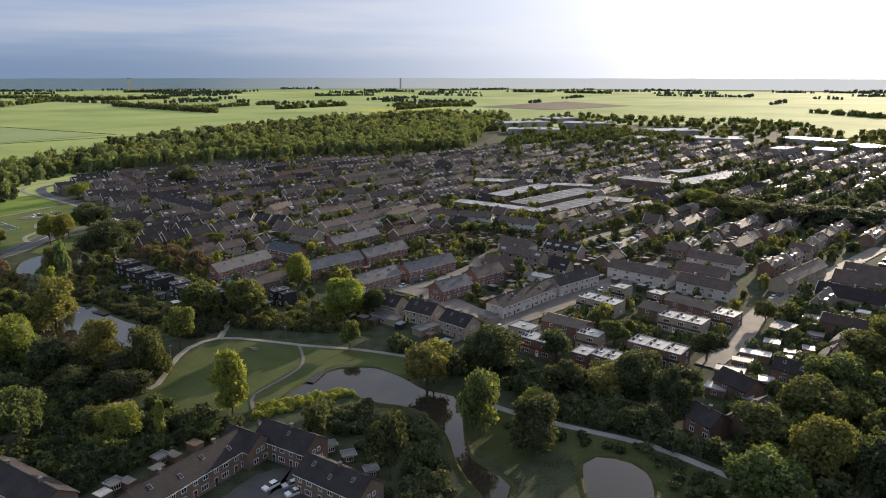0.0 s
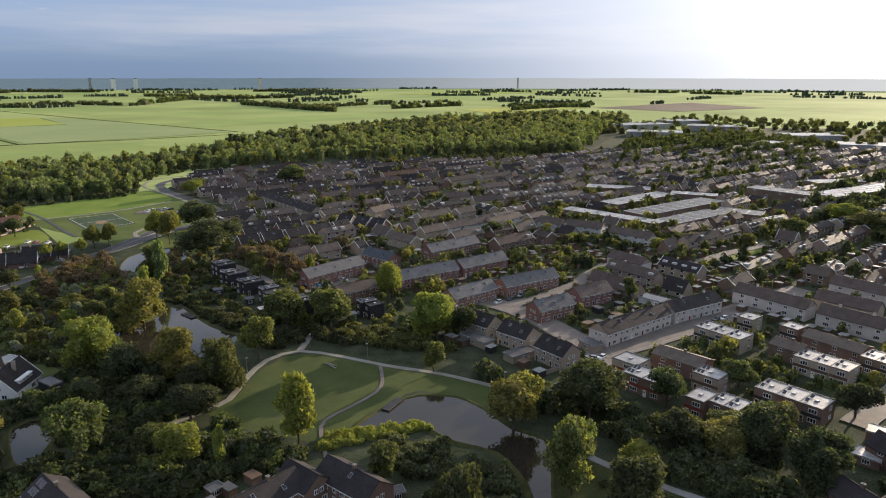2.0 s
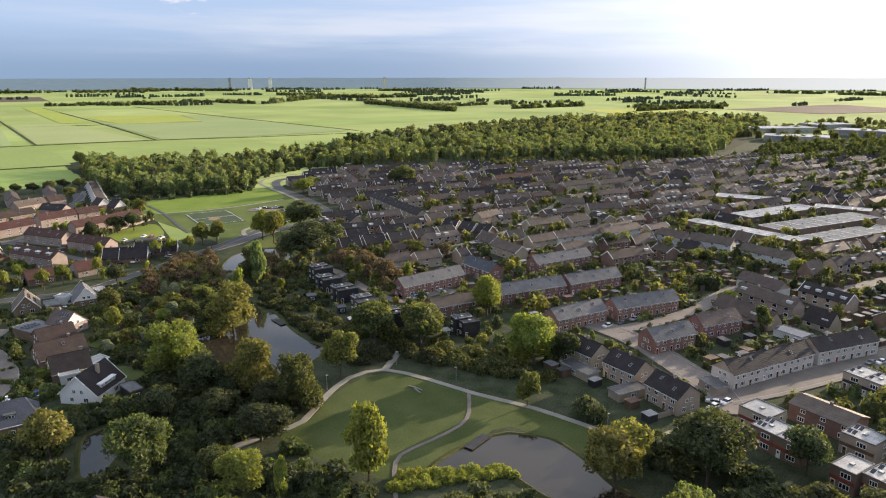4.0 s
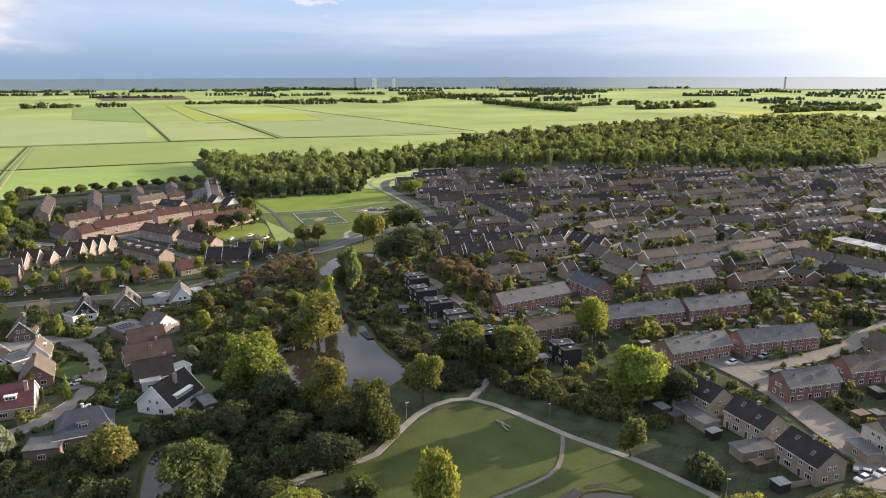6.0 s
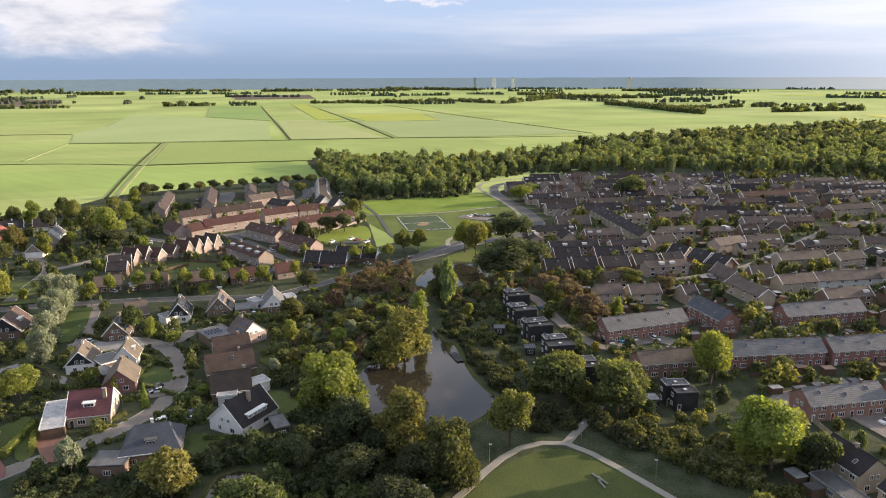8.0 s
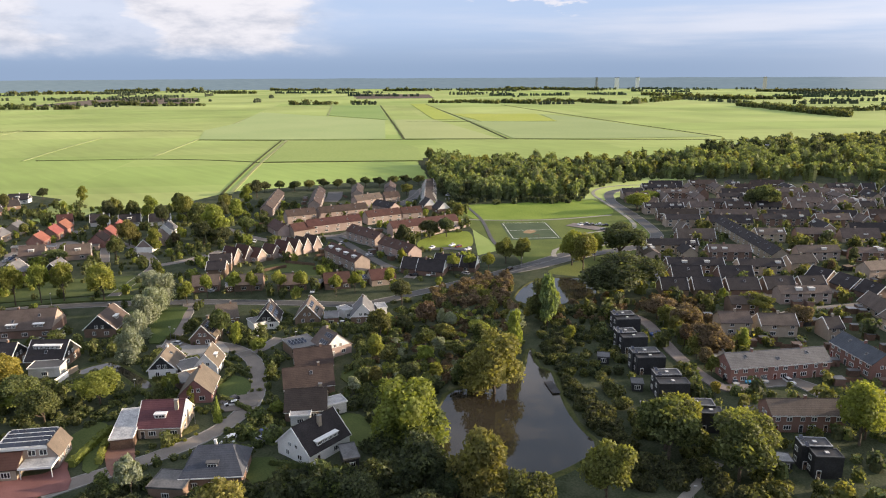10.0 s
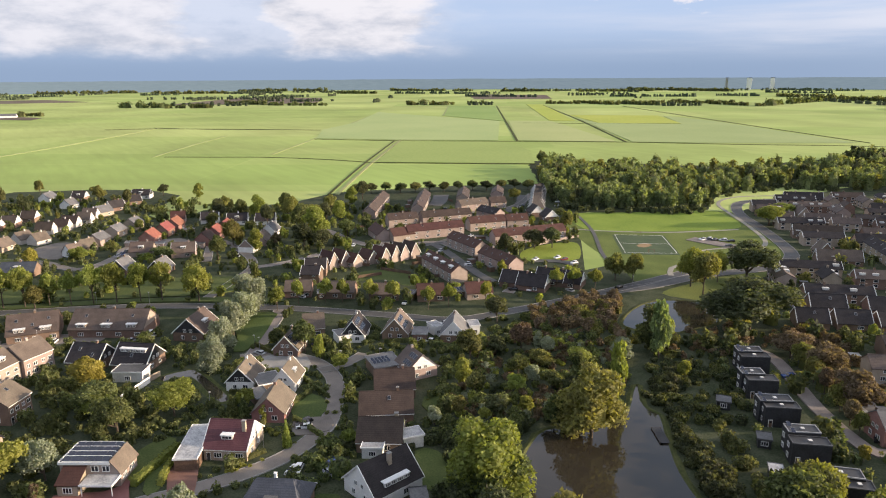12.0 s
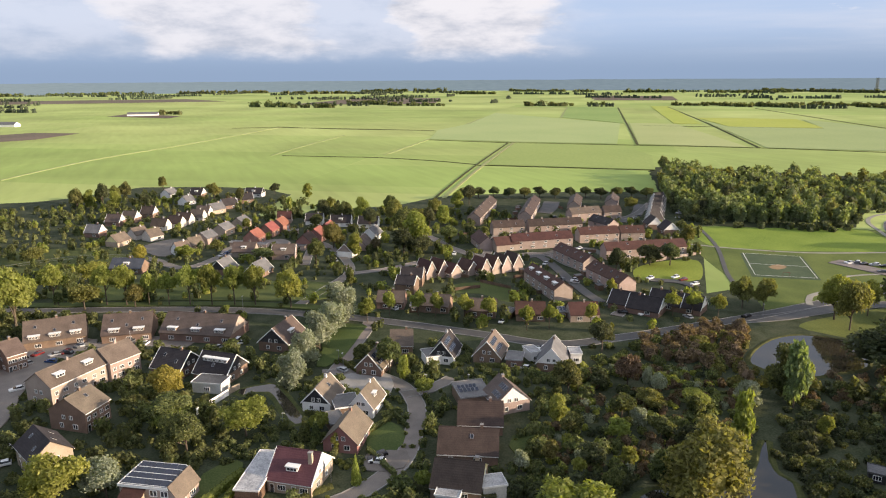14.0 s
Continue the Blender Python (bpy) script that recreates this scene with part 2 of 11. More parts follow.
surface("straw_field", (0.300, 0.359, 0.067), (0.380, 0.417, 0.095), rough=0.9, scale=0.02, fine=20, bump=0.3, spec=0.1)
surface("pasture_dark", (0.205, 0.289, 0.087), (0.262, 0.336, 0.110), rough=0.9, scale=0.02, fine=40, bump=0.3, spec=0.1)
surface("pasture_pale", (0.305, 0.367, 0.151), (0.365, 0.412, 0.179), rough=0.9, scale=0.02, fine=40, bump=0.3, spec=0.1)
surface("track_grass", (0.215, 0.257, 0.103), (0.290, 0.306, 0.151), rough=0.95, scale=0.2, fine=20, bump=0.3, spec=0.1)
surface("pitch_green", (0.030, 0.062, 0.024), (0.055, 0.09, 0.038), rough=0.9, scale=0.3, bump=0.2)
surface("ditch_reed", (0.042, 0.052, 0.018), (0.095, 0.098, 0.038), rough=0.95, scale=0.5, bump=0.8, spec=0.1)
surface("bark", (0.055, 0.042, 0.03), (0.12, 0.095, 0.07), rough=0.95, scale=2.0, bump=0.8)
surface("leaf_green", (0.067, 0.083, 0.034), (0.171, 0.186, 0.077), rough=0.7, scale=0.5, bump=0, leaf=0.42, island=0.55, spread=0.25, spec=0.2)
surface("leaf_dark", (0.043, 0.055, 0.030), (0.109, 0.123, 0.062), rough=0.7, scale=0.5, bump=0, leaf=0.38, island=0.55, spread=0.25, spec=0.2)
surface("leaf_wood", (0.105, 0.132, 0.063), (0.220, 0.248, 0.119), rough=0.7, scale=0.5, bump=0, leaf=0.46, island=0.4, spread=0.25, spec=0.2)
surface("far_wood", (0.055, 0.075, 0.048), (0.095, 0.118, 0.07), rough=0.9, scale=0.02, bump=0, spec=0.1)
surface("leaf_olive", (0.094, 0.090, 0.042), (0.182, 0.171, 0.087), rough=0.7, scale=0.5, bump=0, leaf=0.40, island=0.4, spread=0.2, spec=0.2)
surface("leaf_lime", (0.149, 0.176, 0.042), (0.270, 0.292, 0.087), rough=0.7, scale=0.5, bump=0, leaf=0.45, island=0.3, spread=0.15, spec=0.2)
surface("leaf_gold", (0.138, 0.145, 0.046), (0.204, 0.200, 0.070), rough=0.7, scale=0.5, bump=0, leaf=0.40, island=0.5, spread=0.18, spec=0.2)
surface("leaf_yellow", (0.220, 0.204, 0.043), (0.330, 0.297, 0.079), rough=0.7, scale=0.5, bump=0, leaf=0.40, island=0.25, spread=0.1, spec=0.2)
surface("leaf_rust", (0.121, 0.094, 0.062), (0.176, 0.132, 0.087), rough=0.7, scale=0.5, bump=0, leaf=0.35, island=0.5, spread=0.2, spec=0.2)
surface("leaf_silver", (0.193, 0.218, 0.156), (0.285, 0.312, 0.239), rough=0.7, scale=0.5, bump=0, leaf=0.35, island=0.25, spread=0.1, spec=0.2)
surface("tyre", (0.012, 0.012, 0.012), (0.02, 0.02, 0.02), rough=0.8, bump=0)
for nm, c in (("white", (0.75, 0.75, 0.74)), ("silver", (0.42, 0.43, 0.44)), ("black", (0.015, 0.015, 0.017)), ("blue", (0.03, 0.07, 0.2)), ("red", (0.16, 0.02, 0.02)), ("grey", (0.10, 0.105, 0.11)), ("sky", (0.08, 0.32, 0.52))):
    surface("car_" + nm, c, tuple(v * 1.1 for v in c), rough=0.25, bump=0, spread=0.05, spec=0.6, metal=0.15)


def water_material():
    m = bpy.data.materials.new("water")
    m.use_nodes = True
    nt = m.node_tree
    bs = nt.nodes["Principled BSDF"]
    bs.inputs["Base Color"].default_value = (0.034, 0.029, 0.021, 1)
    bs.inputs["Roughness"].default_value = 0.05
    nz, bp, geo = nt.nodes.new("ShaderNodeTexNoise"), nt.nodes.new("ShaderNodeBump"), nt.nodes.new("ShaderNodeNewGeometry")
    nz.inputs["Scale"].default_value, nz.inputs["Detail"].default_value = 0.9, 4
    nt.links.new(geo.outputs["Position"], nz.inputs["Vector"])
    bp.inputs["Strength"].default_value, bp.inputs["Distance"].default_value = 0.06, 0.08
    nt.links.new(nz.outputs[0], bp.inputs["Height"]), nt.links.new(bp.outputs[0], bs.inputs["Normal"])
    MATS["water"] = m


def farmland_material():
    """Pasture in long parcels between ditches, aligned to the polder's own grid."""
    m = bpy.data.materials.new("farmland")
    m.use_nodes = True
    nt = m.node_tree
    N, Lk = nt.nodes.new, nt.links.new
    bs = nt.nodes["Principled BSDF"]
    geo, mp = N("ShaderNodeNewGeometry"), N("ShaderNodeMapping")
    mp.inputs["Rotation"].default_value = (0, 0, radians(-55))
    mp.inputs["Location"].default_value = (140, 38, 0)
    mp.inputs["Scale"].default_value = (0.833, 0.833, 1)
    Lk(geo.outputs["Position"], mp.inputs[0])
    br = N("ShaderNodeTexBrick")
    br.inputs["Color1"].default_value, br.inputs["Color2"].default_value = (0.245, 0.330, 0.086, 1), (0.335, 0.402, 0.128, 1)
    br.inputs["Mortar"].default_value = (0.29, 0.366, 0.107, 1)
    br.inputs["Scale"].default_value, br.inputs["Mortar Size"].default_value = 1.0, 1.0
    br.inputs["Brick Width"].default_value, br.inputs["Row Height"].default_value = 330, 210
    Lk(mp.outputs[0], br.inputs["Vector"])
    nz, nz2, nz3 = N("ShaderNodeTexNoise"), N("ShaderNodeTexNoise"), N("ShaderNodeTexNoise")
    mp2 = N("ShaderNodeMapping")
    mp2.inputs["Rotation"].default_value = (0, 0, radians(-55))
    mp2.inputs["Scale"].default_value = (0.012, 0.1, 1)
    Lk(geo.outputs["Position"], mp2.inputs[0]), Lk(mp2.outputs[0], nz.inputs["Vector"])
    nz.inputs["Scale"].default_value, nz.inputs["Detail"].default_value = 1.0, 6
    nz2.inputs["Scale"].default_value, nz2.inputs["Detail"].default_value = 0.004, 5
    nz3.inputs["Scale"].default_value, nz3.inputs["Detail"].default_value = 0.8, 4
    Lk(geo.outputs["Position"], nz2.inputs["Vector"]), Lk(geo.outputs["Position"], nz3.inputs["Vector"])
    m1, m2 = N("ShaderNodeMix"), N("ShaderNodeMix")
    for q in (m1, m2):
        q.data_type = "RGBA"
    m1.blend_type = "OVERLAY"
    m1.inputs[0].default_value = 0.16
    b2 = N("ShaderNodeTexBrick")
    b2.inputs["Color1"].default_value, b2.inputs["Color2"].default_value = (0.42, 0.45, 0.185, 1), (0.235, 0.325, 0.10, 1)
    b2.inputs["Mortar"].default_value = (0.33, 0.388, 0.142, 1)
    b2.inputs["Scale"].default_value, b2.inputs["Mortar Size"].default_value = 1.0, 1.0
    b2.inputs["Brick Width"].default_value, b2.inputs["Row Height"].default_value = 610, 150
    Lk(mp.outputs[0], b2.inputs["Vector"])
    mb = N("ShaderNodeMix")
    mb.data_type = "RGBA"
    mb.inputs[0].default_value = 0.38
    Lk(br.outputs[0], mb.inputs[6]), Lk(b2.outputs[0], mb.inputs[7])
    Lk(mb.outputs[2], m1.inputs[6]), Lk(nz.outputs[0], m1.inputs[7])
    m2.blend_type = "OVERLAY"
    m2.inputs[0].default_value = 0.5
    Lk(m1.outputs[2], m2.inputs[6]), Lk(nz2.outputs[0], m2.inputs[7])
    Lk(m2.outputs[2], bs.inputs["Base Color"])
    bs.inputs["Roughness"].default_value, bs.inputs["Specular IOR Level"].default_value = 0.9, 0.1
    bp = N("ShaderNodeBump")
    bp.inputs["Strength"].default_value, bp.inputs["Distance"].default_value = 0.4, 0.1
    Lk(nz3.outputs[0], bp.inputs["Height"]), Lk(bp.outputs[0], bs.inputs["Normal"])
    MATS["farmland"] = m


def distance_material():
    m = bpy.data.materials.new("blue_distance")
    m.use_nodes = True
    nt = m.node_tree
    bs = nt.nodes["Principled BSDF"]
    geo, nz, mp = nt.nodes.new("ShaderNodeNewGeometry"), nt.nodes.new("ShaderNodeTexNoise"), nt.nodes.new("ShaderNodeMapping")
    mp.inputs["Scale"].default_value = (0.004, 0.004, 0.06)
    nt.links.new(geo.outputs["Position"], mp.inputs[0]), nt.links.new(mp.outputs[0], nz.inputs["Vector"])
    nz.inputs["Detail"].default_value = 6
    # blue haze of the far land, put into the emission colour
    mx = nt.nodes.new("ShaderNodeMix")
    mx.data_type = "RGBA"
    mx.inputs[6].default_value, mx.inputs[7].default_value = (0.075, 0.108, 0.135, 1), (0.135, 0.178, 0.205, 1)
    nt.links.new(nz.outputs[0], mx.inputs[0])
    # haze painted into the emission: a paler glow towards the sun
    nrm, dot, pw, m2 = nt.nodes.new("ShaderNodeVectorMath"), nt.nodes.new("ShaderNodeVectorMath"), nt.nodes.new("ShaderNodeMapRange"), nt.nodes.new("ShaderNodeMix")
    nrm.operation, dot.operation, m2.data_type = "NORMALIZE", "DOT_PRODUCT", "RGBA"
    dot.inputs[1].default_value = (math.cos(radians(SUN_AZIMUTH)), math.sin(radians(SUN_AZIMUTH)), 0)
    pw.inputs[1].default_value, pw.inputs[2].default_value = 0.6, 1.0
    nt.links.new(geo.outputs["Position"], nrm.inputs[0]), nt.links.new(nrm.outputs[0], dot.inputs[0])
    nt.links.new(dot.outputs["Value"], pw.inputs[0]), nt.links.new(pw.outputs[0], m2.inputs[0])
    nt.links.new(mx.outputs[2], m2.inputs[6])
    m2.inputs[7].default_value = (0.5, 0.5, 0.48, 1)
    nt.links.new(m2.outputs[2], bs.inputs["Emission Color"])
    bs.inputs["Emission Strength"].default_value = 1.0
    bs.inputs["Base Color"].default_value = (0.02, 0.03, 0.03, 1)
    MATS["blue_distance"] = m


water_material(), farmland_material(), distance_material()

# ---- mesh helpers ----
OCCUPIED = []  # circles (x, y, radius) that buildings, roads and water take up
RND = random.Random(7)


class Shape:
    """Points and faces of one part, with a material slot for each face."""

    def __init__(self):
        self.v, self.f, self.m = [], [], []

    def face(self, pts, slot=0):
        k = len(self.v)
        self.v += [tuple(p) for p in pts]
        self.f.append(tuple(range(k, k + len(pts))))
        self.m.append(slot)

    def box(self, x0, y0, z0, x1, y1, z1, slot=0, bevel=0.0):
        b = bevel
        p = [(x0, y0, z0), (x1, y0, z0), (x1, y1, z0), (x0, y1, z0), (x0 + b, y0 + b, z1), (x1 - b, y0 + b, z1), (x1 - b, y1 - b, z1), (x0 + b, y1 - b, z1)]
        k = len(self.v)
        self.v += p
        for q in ((0, 3, 2, 1), (4, 5, 6, 7), (0, 1, 5, 4), (1, 2, 6, 5), (2, 3, 7, 6), (3, 0, 4, 7)):
            self.f.append(tuple(k + i for i in q))
            self.m.append(slot)

    def hull(self, low, high, slot=0):
        """A solid between two rings of the same count."""
        k, n = len(self.v), len(low)
        self.v += [tuple(p) for p in low] + [tuple(p) for p in high]
        self.f.append(tuple(range(k + n - 1, k - 1, -1)))
        self.f.append(tuple(range(k + n, k + 2 * n)))
        self.m += [slot, slot]
        for i in range(n):
            j = (i + 1) % n
            self.f.append((k + i, k + j, k + n + j, k + n + i))
            self.m.append(slot)

    def tube(self, a, b, r0, r1, n=6, slot=0):
        a, b = Vector(a), Vector(b)
        q = (b - a).to_track_quat("Z", "Y")
        ring = [Vector((math.cos(6.2832 * i / n), math.sin(6.2832 * i / n), 0)) for i in range(n)]
        self.hull([a + q @ (p * r0) for p in ring], [b + q @ (p * r1) for p in ring], slot)

    def mesh(self, name, mats):
        me = bpy.data.meshes.new(name)
        me.from_pydata(self.v, [], self.f)
        for s in mats:
            me.materials.append(MATS[s])
        if len(mats) > 1:
            me.polygons.foreach_set("material_index", self.m)
        return me


def part(name, shape, mats, parent=None, label="", at=None):
    me = shape if isinstance(shape, bpy.types.Mesh) else shape.mesh(name, [mats] if isinstance(mats, str) else mats)
    ob = new(name, me)
    if parent:
        ob.parent = parent
    if at is not None:
        ob.matrix_basis = at
    if label:
        ob["label"] = label
    return ob


def thing(name, label, category, m, group="", kind=""):
    ob = new(name)
    ob.empty_display_size = 0.3
    ob.matrix_basis = m
    return tagged(ob, label, category, group, kind)


def free(x, y, r):
    return all((x - a) ** 2 + (y - b) ** 2 > (r + c) ** 2 for a, b, c in OCCUPIED)


def inside(x, y, poly):
    hit, j = False, len(poly) - 1
    for i in range(len(poly)):
        (xi, yi), (xj, yj) = poly[i], poly[j]
        if (yi > y) != (yj > y) and x < (xj - xi) * (y - yi) / (yj - yi) + xi:
            hit = not hit
        j = i
    return hit


def smooth_line(pts, step=6.0, closed=False):
    """A Catmull-Rom line through a few way-points."""
    out, n = [], len(pts)
    P = [Vector((*p, 0)) for p in pts]
    for i in range(n if closed else n - 1):
        if closed:
            a, b, c, d = (P[(i + k) % n] for k in (-1, 0, 1, 2))
        else:
            a, b, c, d = P[max(i - 1, 0)], P[i], P[i + 1], P[min(i + 2, n - 1)]
        m = max(2, int((c - b).length / step))
        for k in range(m):
            t = k / m
            out.append(0.5 * ((2 * b) + (c - a) * t + (2 * a - 5 * b + 4 * c - d) * t * t + (3 * b - a - 3 * c + d) * t ** 3))
    if not closed:
        out.append(P[-1])
    return out


# ---- the ground and what lies flat on it ----
LAYER = [0.03]


def zone(name, label, category, mat, pts, z=None, wobble=0.0, sharp=False):
    """A flat patch with a rounded outline, its rim turned down into the ground."""
    LAYER[0] += 0.006
    z = LAYER[0] if z is None else z
    line = [Vector((*q, 0)) for q in pts] if sharp else smooth_line(pts, 5.0, True)
    if wobble:
        line = [p + Vector((noise.noise(p * 0.15), noise.noise(p * 0.15 + Vector((9, 9, 0))), 0)) * wobble for p in line]
    s = Shape()
    s.face([(p.x, p.y, z) for p in line])
    n = len(line)
    for i in range(n):
        a, b = line[i], line[(i + 1) % n]
        s.face([(a.x, a.y, z), (a.x, a.y, z - 0.3), (b.x, b.y, z - 0.3), (b.x, b.y, z)])
    xs, ys = [q[0] for q in pts], [q[1] for q in pts]
    if category in ("lawn", "driveway", "car park") and (max(xs) - min(xs)) * (max(ys) - min(ys)) < 5000:
        for u in range(int(min(xs)), int(max(xs)) + 1, 3):
            for v in range(int(min(ys)), int(max(ys)) + 1, 3):
                if inside(u, v, pts):
                    OCCUPIED.append((u, v, 1.6))
    return tagged(part(name, s, mat), label, category, kind="structure")


def bank_shape(line, w0, w1):
    """An uneven grassy rim round water."""
    s, rows, n = Shape(), [], len(line)
    turn = 1 if sum(line[i].x * line[(i + 1) % n].y - line[(i + 1) % n].x * line[i].y for i in range(n)) < 0 else -1
    for i, p in enumerate(line + line[:1]):
        d = (line[(i + 1) % n] - line[(i - 1) % n]).normalized()
        nrm = Vector((-d.y, d.x, 0)) * turn
        j = i % n
        k = noise.noise(line[j] * 0.3)
        a, b, c = line[j] - nrm * w0, line[j] + nrm * (0.35 + 0.2 * k), line[j] + nrm * (w1 + 0.6 * k)
        rows.append(((a.x, a.y, 0.05), (b.x, b.y, 0.42 + 0.16 * k + 0.002 * j), (c.x, c.y, 0.02)))
    for a, b in zip(rows, rows[1:]):
        for k in range(2):
            s.face([a[k], b[k], b[k + 1], a[k + 1]])
    return s


def strip_shape(s, line, w0, w1, z0, z1, slot=0):
    """A band along a line from offset w0 to w1, with edges."""
    rows = []
    for i, p in enumerate(line):
        d = (line[min(i + 1, len(line) - 1)] - line[max(i - 1, 0)]).normalized()
        nrm = Vector((-d.y, d.x, 0))
        a, b = p + nrm * w0, p + nrm * w1
        rows.append(((a.x, a.y, z0), (a.x, a.y, z1), (b.x, b.y, z1), (b.x, b.y, z0)))
    for a, b in zip(rows, rows[1:]):
        for k in range(3):
            s.face([a[k], b[k], b[k + 1], a[k + 1]], slot)


def road(name, label, mat, pts, width, kerb=True, pavement=0.0):
    LAYER[0] += 0.006
    z = 0.06 + LAYER[0]
    line = smooth_line(pts)
    s = Shape()
    strip_shape(s, line, -width / 2, width / 2, -0.05, z)
    ob = tagged(part(name, s, mat), label, "road", kind="structure")
    if kerb:
        for side in (-1, 1):
            k = Shape()
            strip_shape(k, line, side * width / 2, side * (width / 2 + 0.3), -0.05, z + 0.09)
            part("kerb", k, "paving_grey", ob)
            if pavement:
                k = Shape()
                strip_shape(k, line, side * (width / 2 + 0.3), side * (width / 2 + 0.3 + pavement), -0.05, z + 0.07)
                part("footway", k, "clinker", ob)
    for p in line:
        OCCUPIED.append((p.x, p.y, width / 2 + pavement))
    return ob


def pond(label, pts, reeds=True):
    """Still water a little below a raised bank."""
    line = smooth_line(pts, 4.0, True)
    s = Shape()
    z = 0.14 + 0.012 * len(WATER)
    s.face([(p.x, p.y, z) for p in line])
    ob = tagged(part("water", s, "water"), label, "pond", kind="structure")
    part("bank", bank_shape(line, 0.4, 1.6), "ditch_reed", ob, "reedy earth bank")
    for p in line:
        OCCUPIED.append((p.x, p.y, 2.0))
    cx, cy = sum(p.x for p in line) / len(line), sum(p.y for p in line) / len(line)
    WATER.append([(p.x, p.y) for p in line])
    return ob


WATER = []

# ---- foliage ----


def leaf_cloud(rng, lobes, count, size, flat=0.55):
    """Small four-cornered clumps of leaves over the outsides of overlapping lobes (x, y, z, rx, rz). Returns points as an array of count x 4 x 3."""
    L = np.array(lobes, float)
    area = L[:, 3] * (L[:, 3] + L[:, 4])
    pick = rng.choice(len(L), size=count * 2, p=area / area.sum())
    d = rng.normal(size=(count * 2, 3))
    d /= np.linalg.norm(d, axis=1)[:, None]
    d[:, 2] = np.where(d[:, 2] < -0.45, -d[:, 2], d[:, 2])
    rad = np.stack([L[pick, 3], L[pick, 3], L[pick, 4]], 1) * rng.uniform(0.82, 1.10, (count * 2, 1))
    c = L[pick, :3] + d * rad
    keep = np.ones(len(c), bool)
    for x, y, z, rx, rz in L:
        q = ((c[:, 0] - x) / rx) ** 2 + ((c[:, 1] - y) / rx) ** 2 + ((c[:, 2] - z) / rz) ** 2
        keep &= q > 0.6
    c, d = c[keep][:count], d[keep][:count]
    n = d * flat + rng.normal(size=d.shape) * 0.5
    n /= np.linalg.norm(n, axis=1)[:, None]
    t = np.cross(n, rng.normal(size=n.shape))
    t /= np.linalg.norm(t, axis=1)[:, None]
    b = np.cross(n, t)
    s = size * rng.uniform(0.55, 1.4, (len(c), 1))
    t, b = t * s, b * s * rng.uniform(0.7, 1.1, (len(c), 1))
    return np.stack([c - t - b * 0.5, c + t * 0.9 - b * 0.6, c + b], 1)


def leaves_mesh(name, leaves, mat, extra=None):
    """A mesh from loose three-cornered clumps, and a Shape joined to it."""
    v = leaves.reshape(-1, 3)
    n = len(leaves)
    me = bpy.data.meshes.new(name)
    if extra:
        k = len(v)
        me.from_pydata(np.concatenate([v, np.array(extra.v)]).tolist(), [], [(i * 3, i * 3 + 1, i * 3 + 2) for i in range(n)] + [tuple(k + i for i in f) for f in extra.f])
    else:
        me.vertices.add(len(v))
        me.vertices.foreach_set("co", v.astype(np.float32).ravel())
        me.loops.add(n * 3)
        me.loops.foreach_set("vertex_index", np.arange(n * 3, dtype=np.int32))
        me.polygons.add(n)
        me.polygons.foreach_set("loop_start", np.arange(0, n * 3, 3, dtype=np.int32))
        me.update(calc_edges=True)
    me.materials.append(MATS[mat])
    return me


def crown_lobes(rng, form):
    """Lobes of a crown in a unit box: radius 1 across, from z 0 to 1 in height units of the crown."""
    out = []
    if form in ("round", "street"):
        for i in range(13):
            a, z = rng.uniform(0, 6.28), rng.uniform(0.22, 0.82)
            r = math.sin(math.pi * min(max(z, 0.05), 0.95)) ** 0.6 * rng.uniform(0.35, 0.68)
            s = rng.uniform(0.30, 0.46)
            out.append((r * math.cos(a), r * math.sin(a), z, s, s * 0.42))
        out.append((0, 0, 0.5, 0.6, 0.36))
        out.append((0, 0, 0.84, 0.34, 0.17))
    elif form == "wide":
        for i in range(15):
            a, z = rng.uniform(0, 6.28), rng.uniform(0.2, 0.7)
            r = rng.uniform(0.35, 0.82)
            s = rng.uniform(0.26, 0.42)
            out.append((r * math.cos(a), r * math.sin(a), z, s, s * 0.5))
        out.append((0, 0, 0.5, 0.66, 0.42))
        out.append((0.1, 0, 0.8, 0.36, 0.2))
    elif form == "dome":
        for i in range(18):
            a, z = rng.uniform(0, 6.28), rng.uniform(0.08, 0.86)
            r = (1 - z ** 2.2) ** 0.5 * rng.uniform(0.35, 0.72)
            s = rng.uniform(0.24, 0.40)
            out.append((r * math.cos(a), r * math.sin(a), z, s, s * 0.5))
        out.append((0, 0, 0.42, 0.66, 0.42))
    elif form == "column":
        for i in range(11):
            a, z = rng.uniform(0, 6.28), 0.08 + 0.8 * i / 10
            r = 0.4 * math.sin(math.pi * (0.12 + 0.8 * z)) * rng.uniform(0.4, 1.1)
            s = (0.34 + 0.3 * math.sin(math.pi * z)) * rng.uniform(0.8, 1.1)
            out.append((r * math.cos(a), r * math.sin(a), z, s, 0.13))
    else:  # cone
        for i in range(7):
            z = 0.06 + 0.13 * i
            s = (1 - z) * 0.9 + 0.05
            out.append((0, 0, z, s, 0.12))
    return out


TREES = {}
FORM_TRUNK = {"street": 0.36, "dome": 0.05, "round": 0.24, "wide": 0.2, "column": 0.12, "cone": 0.04}


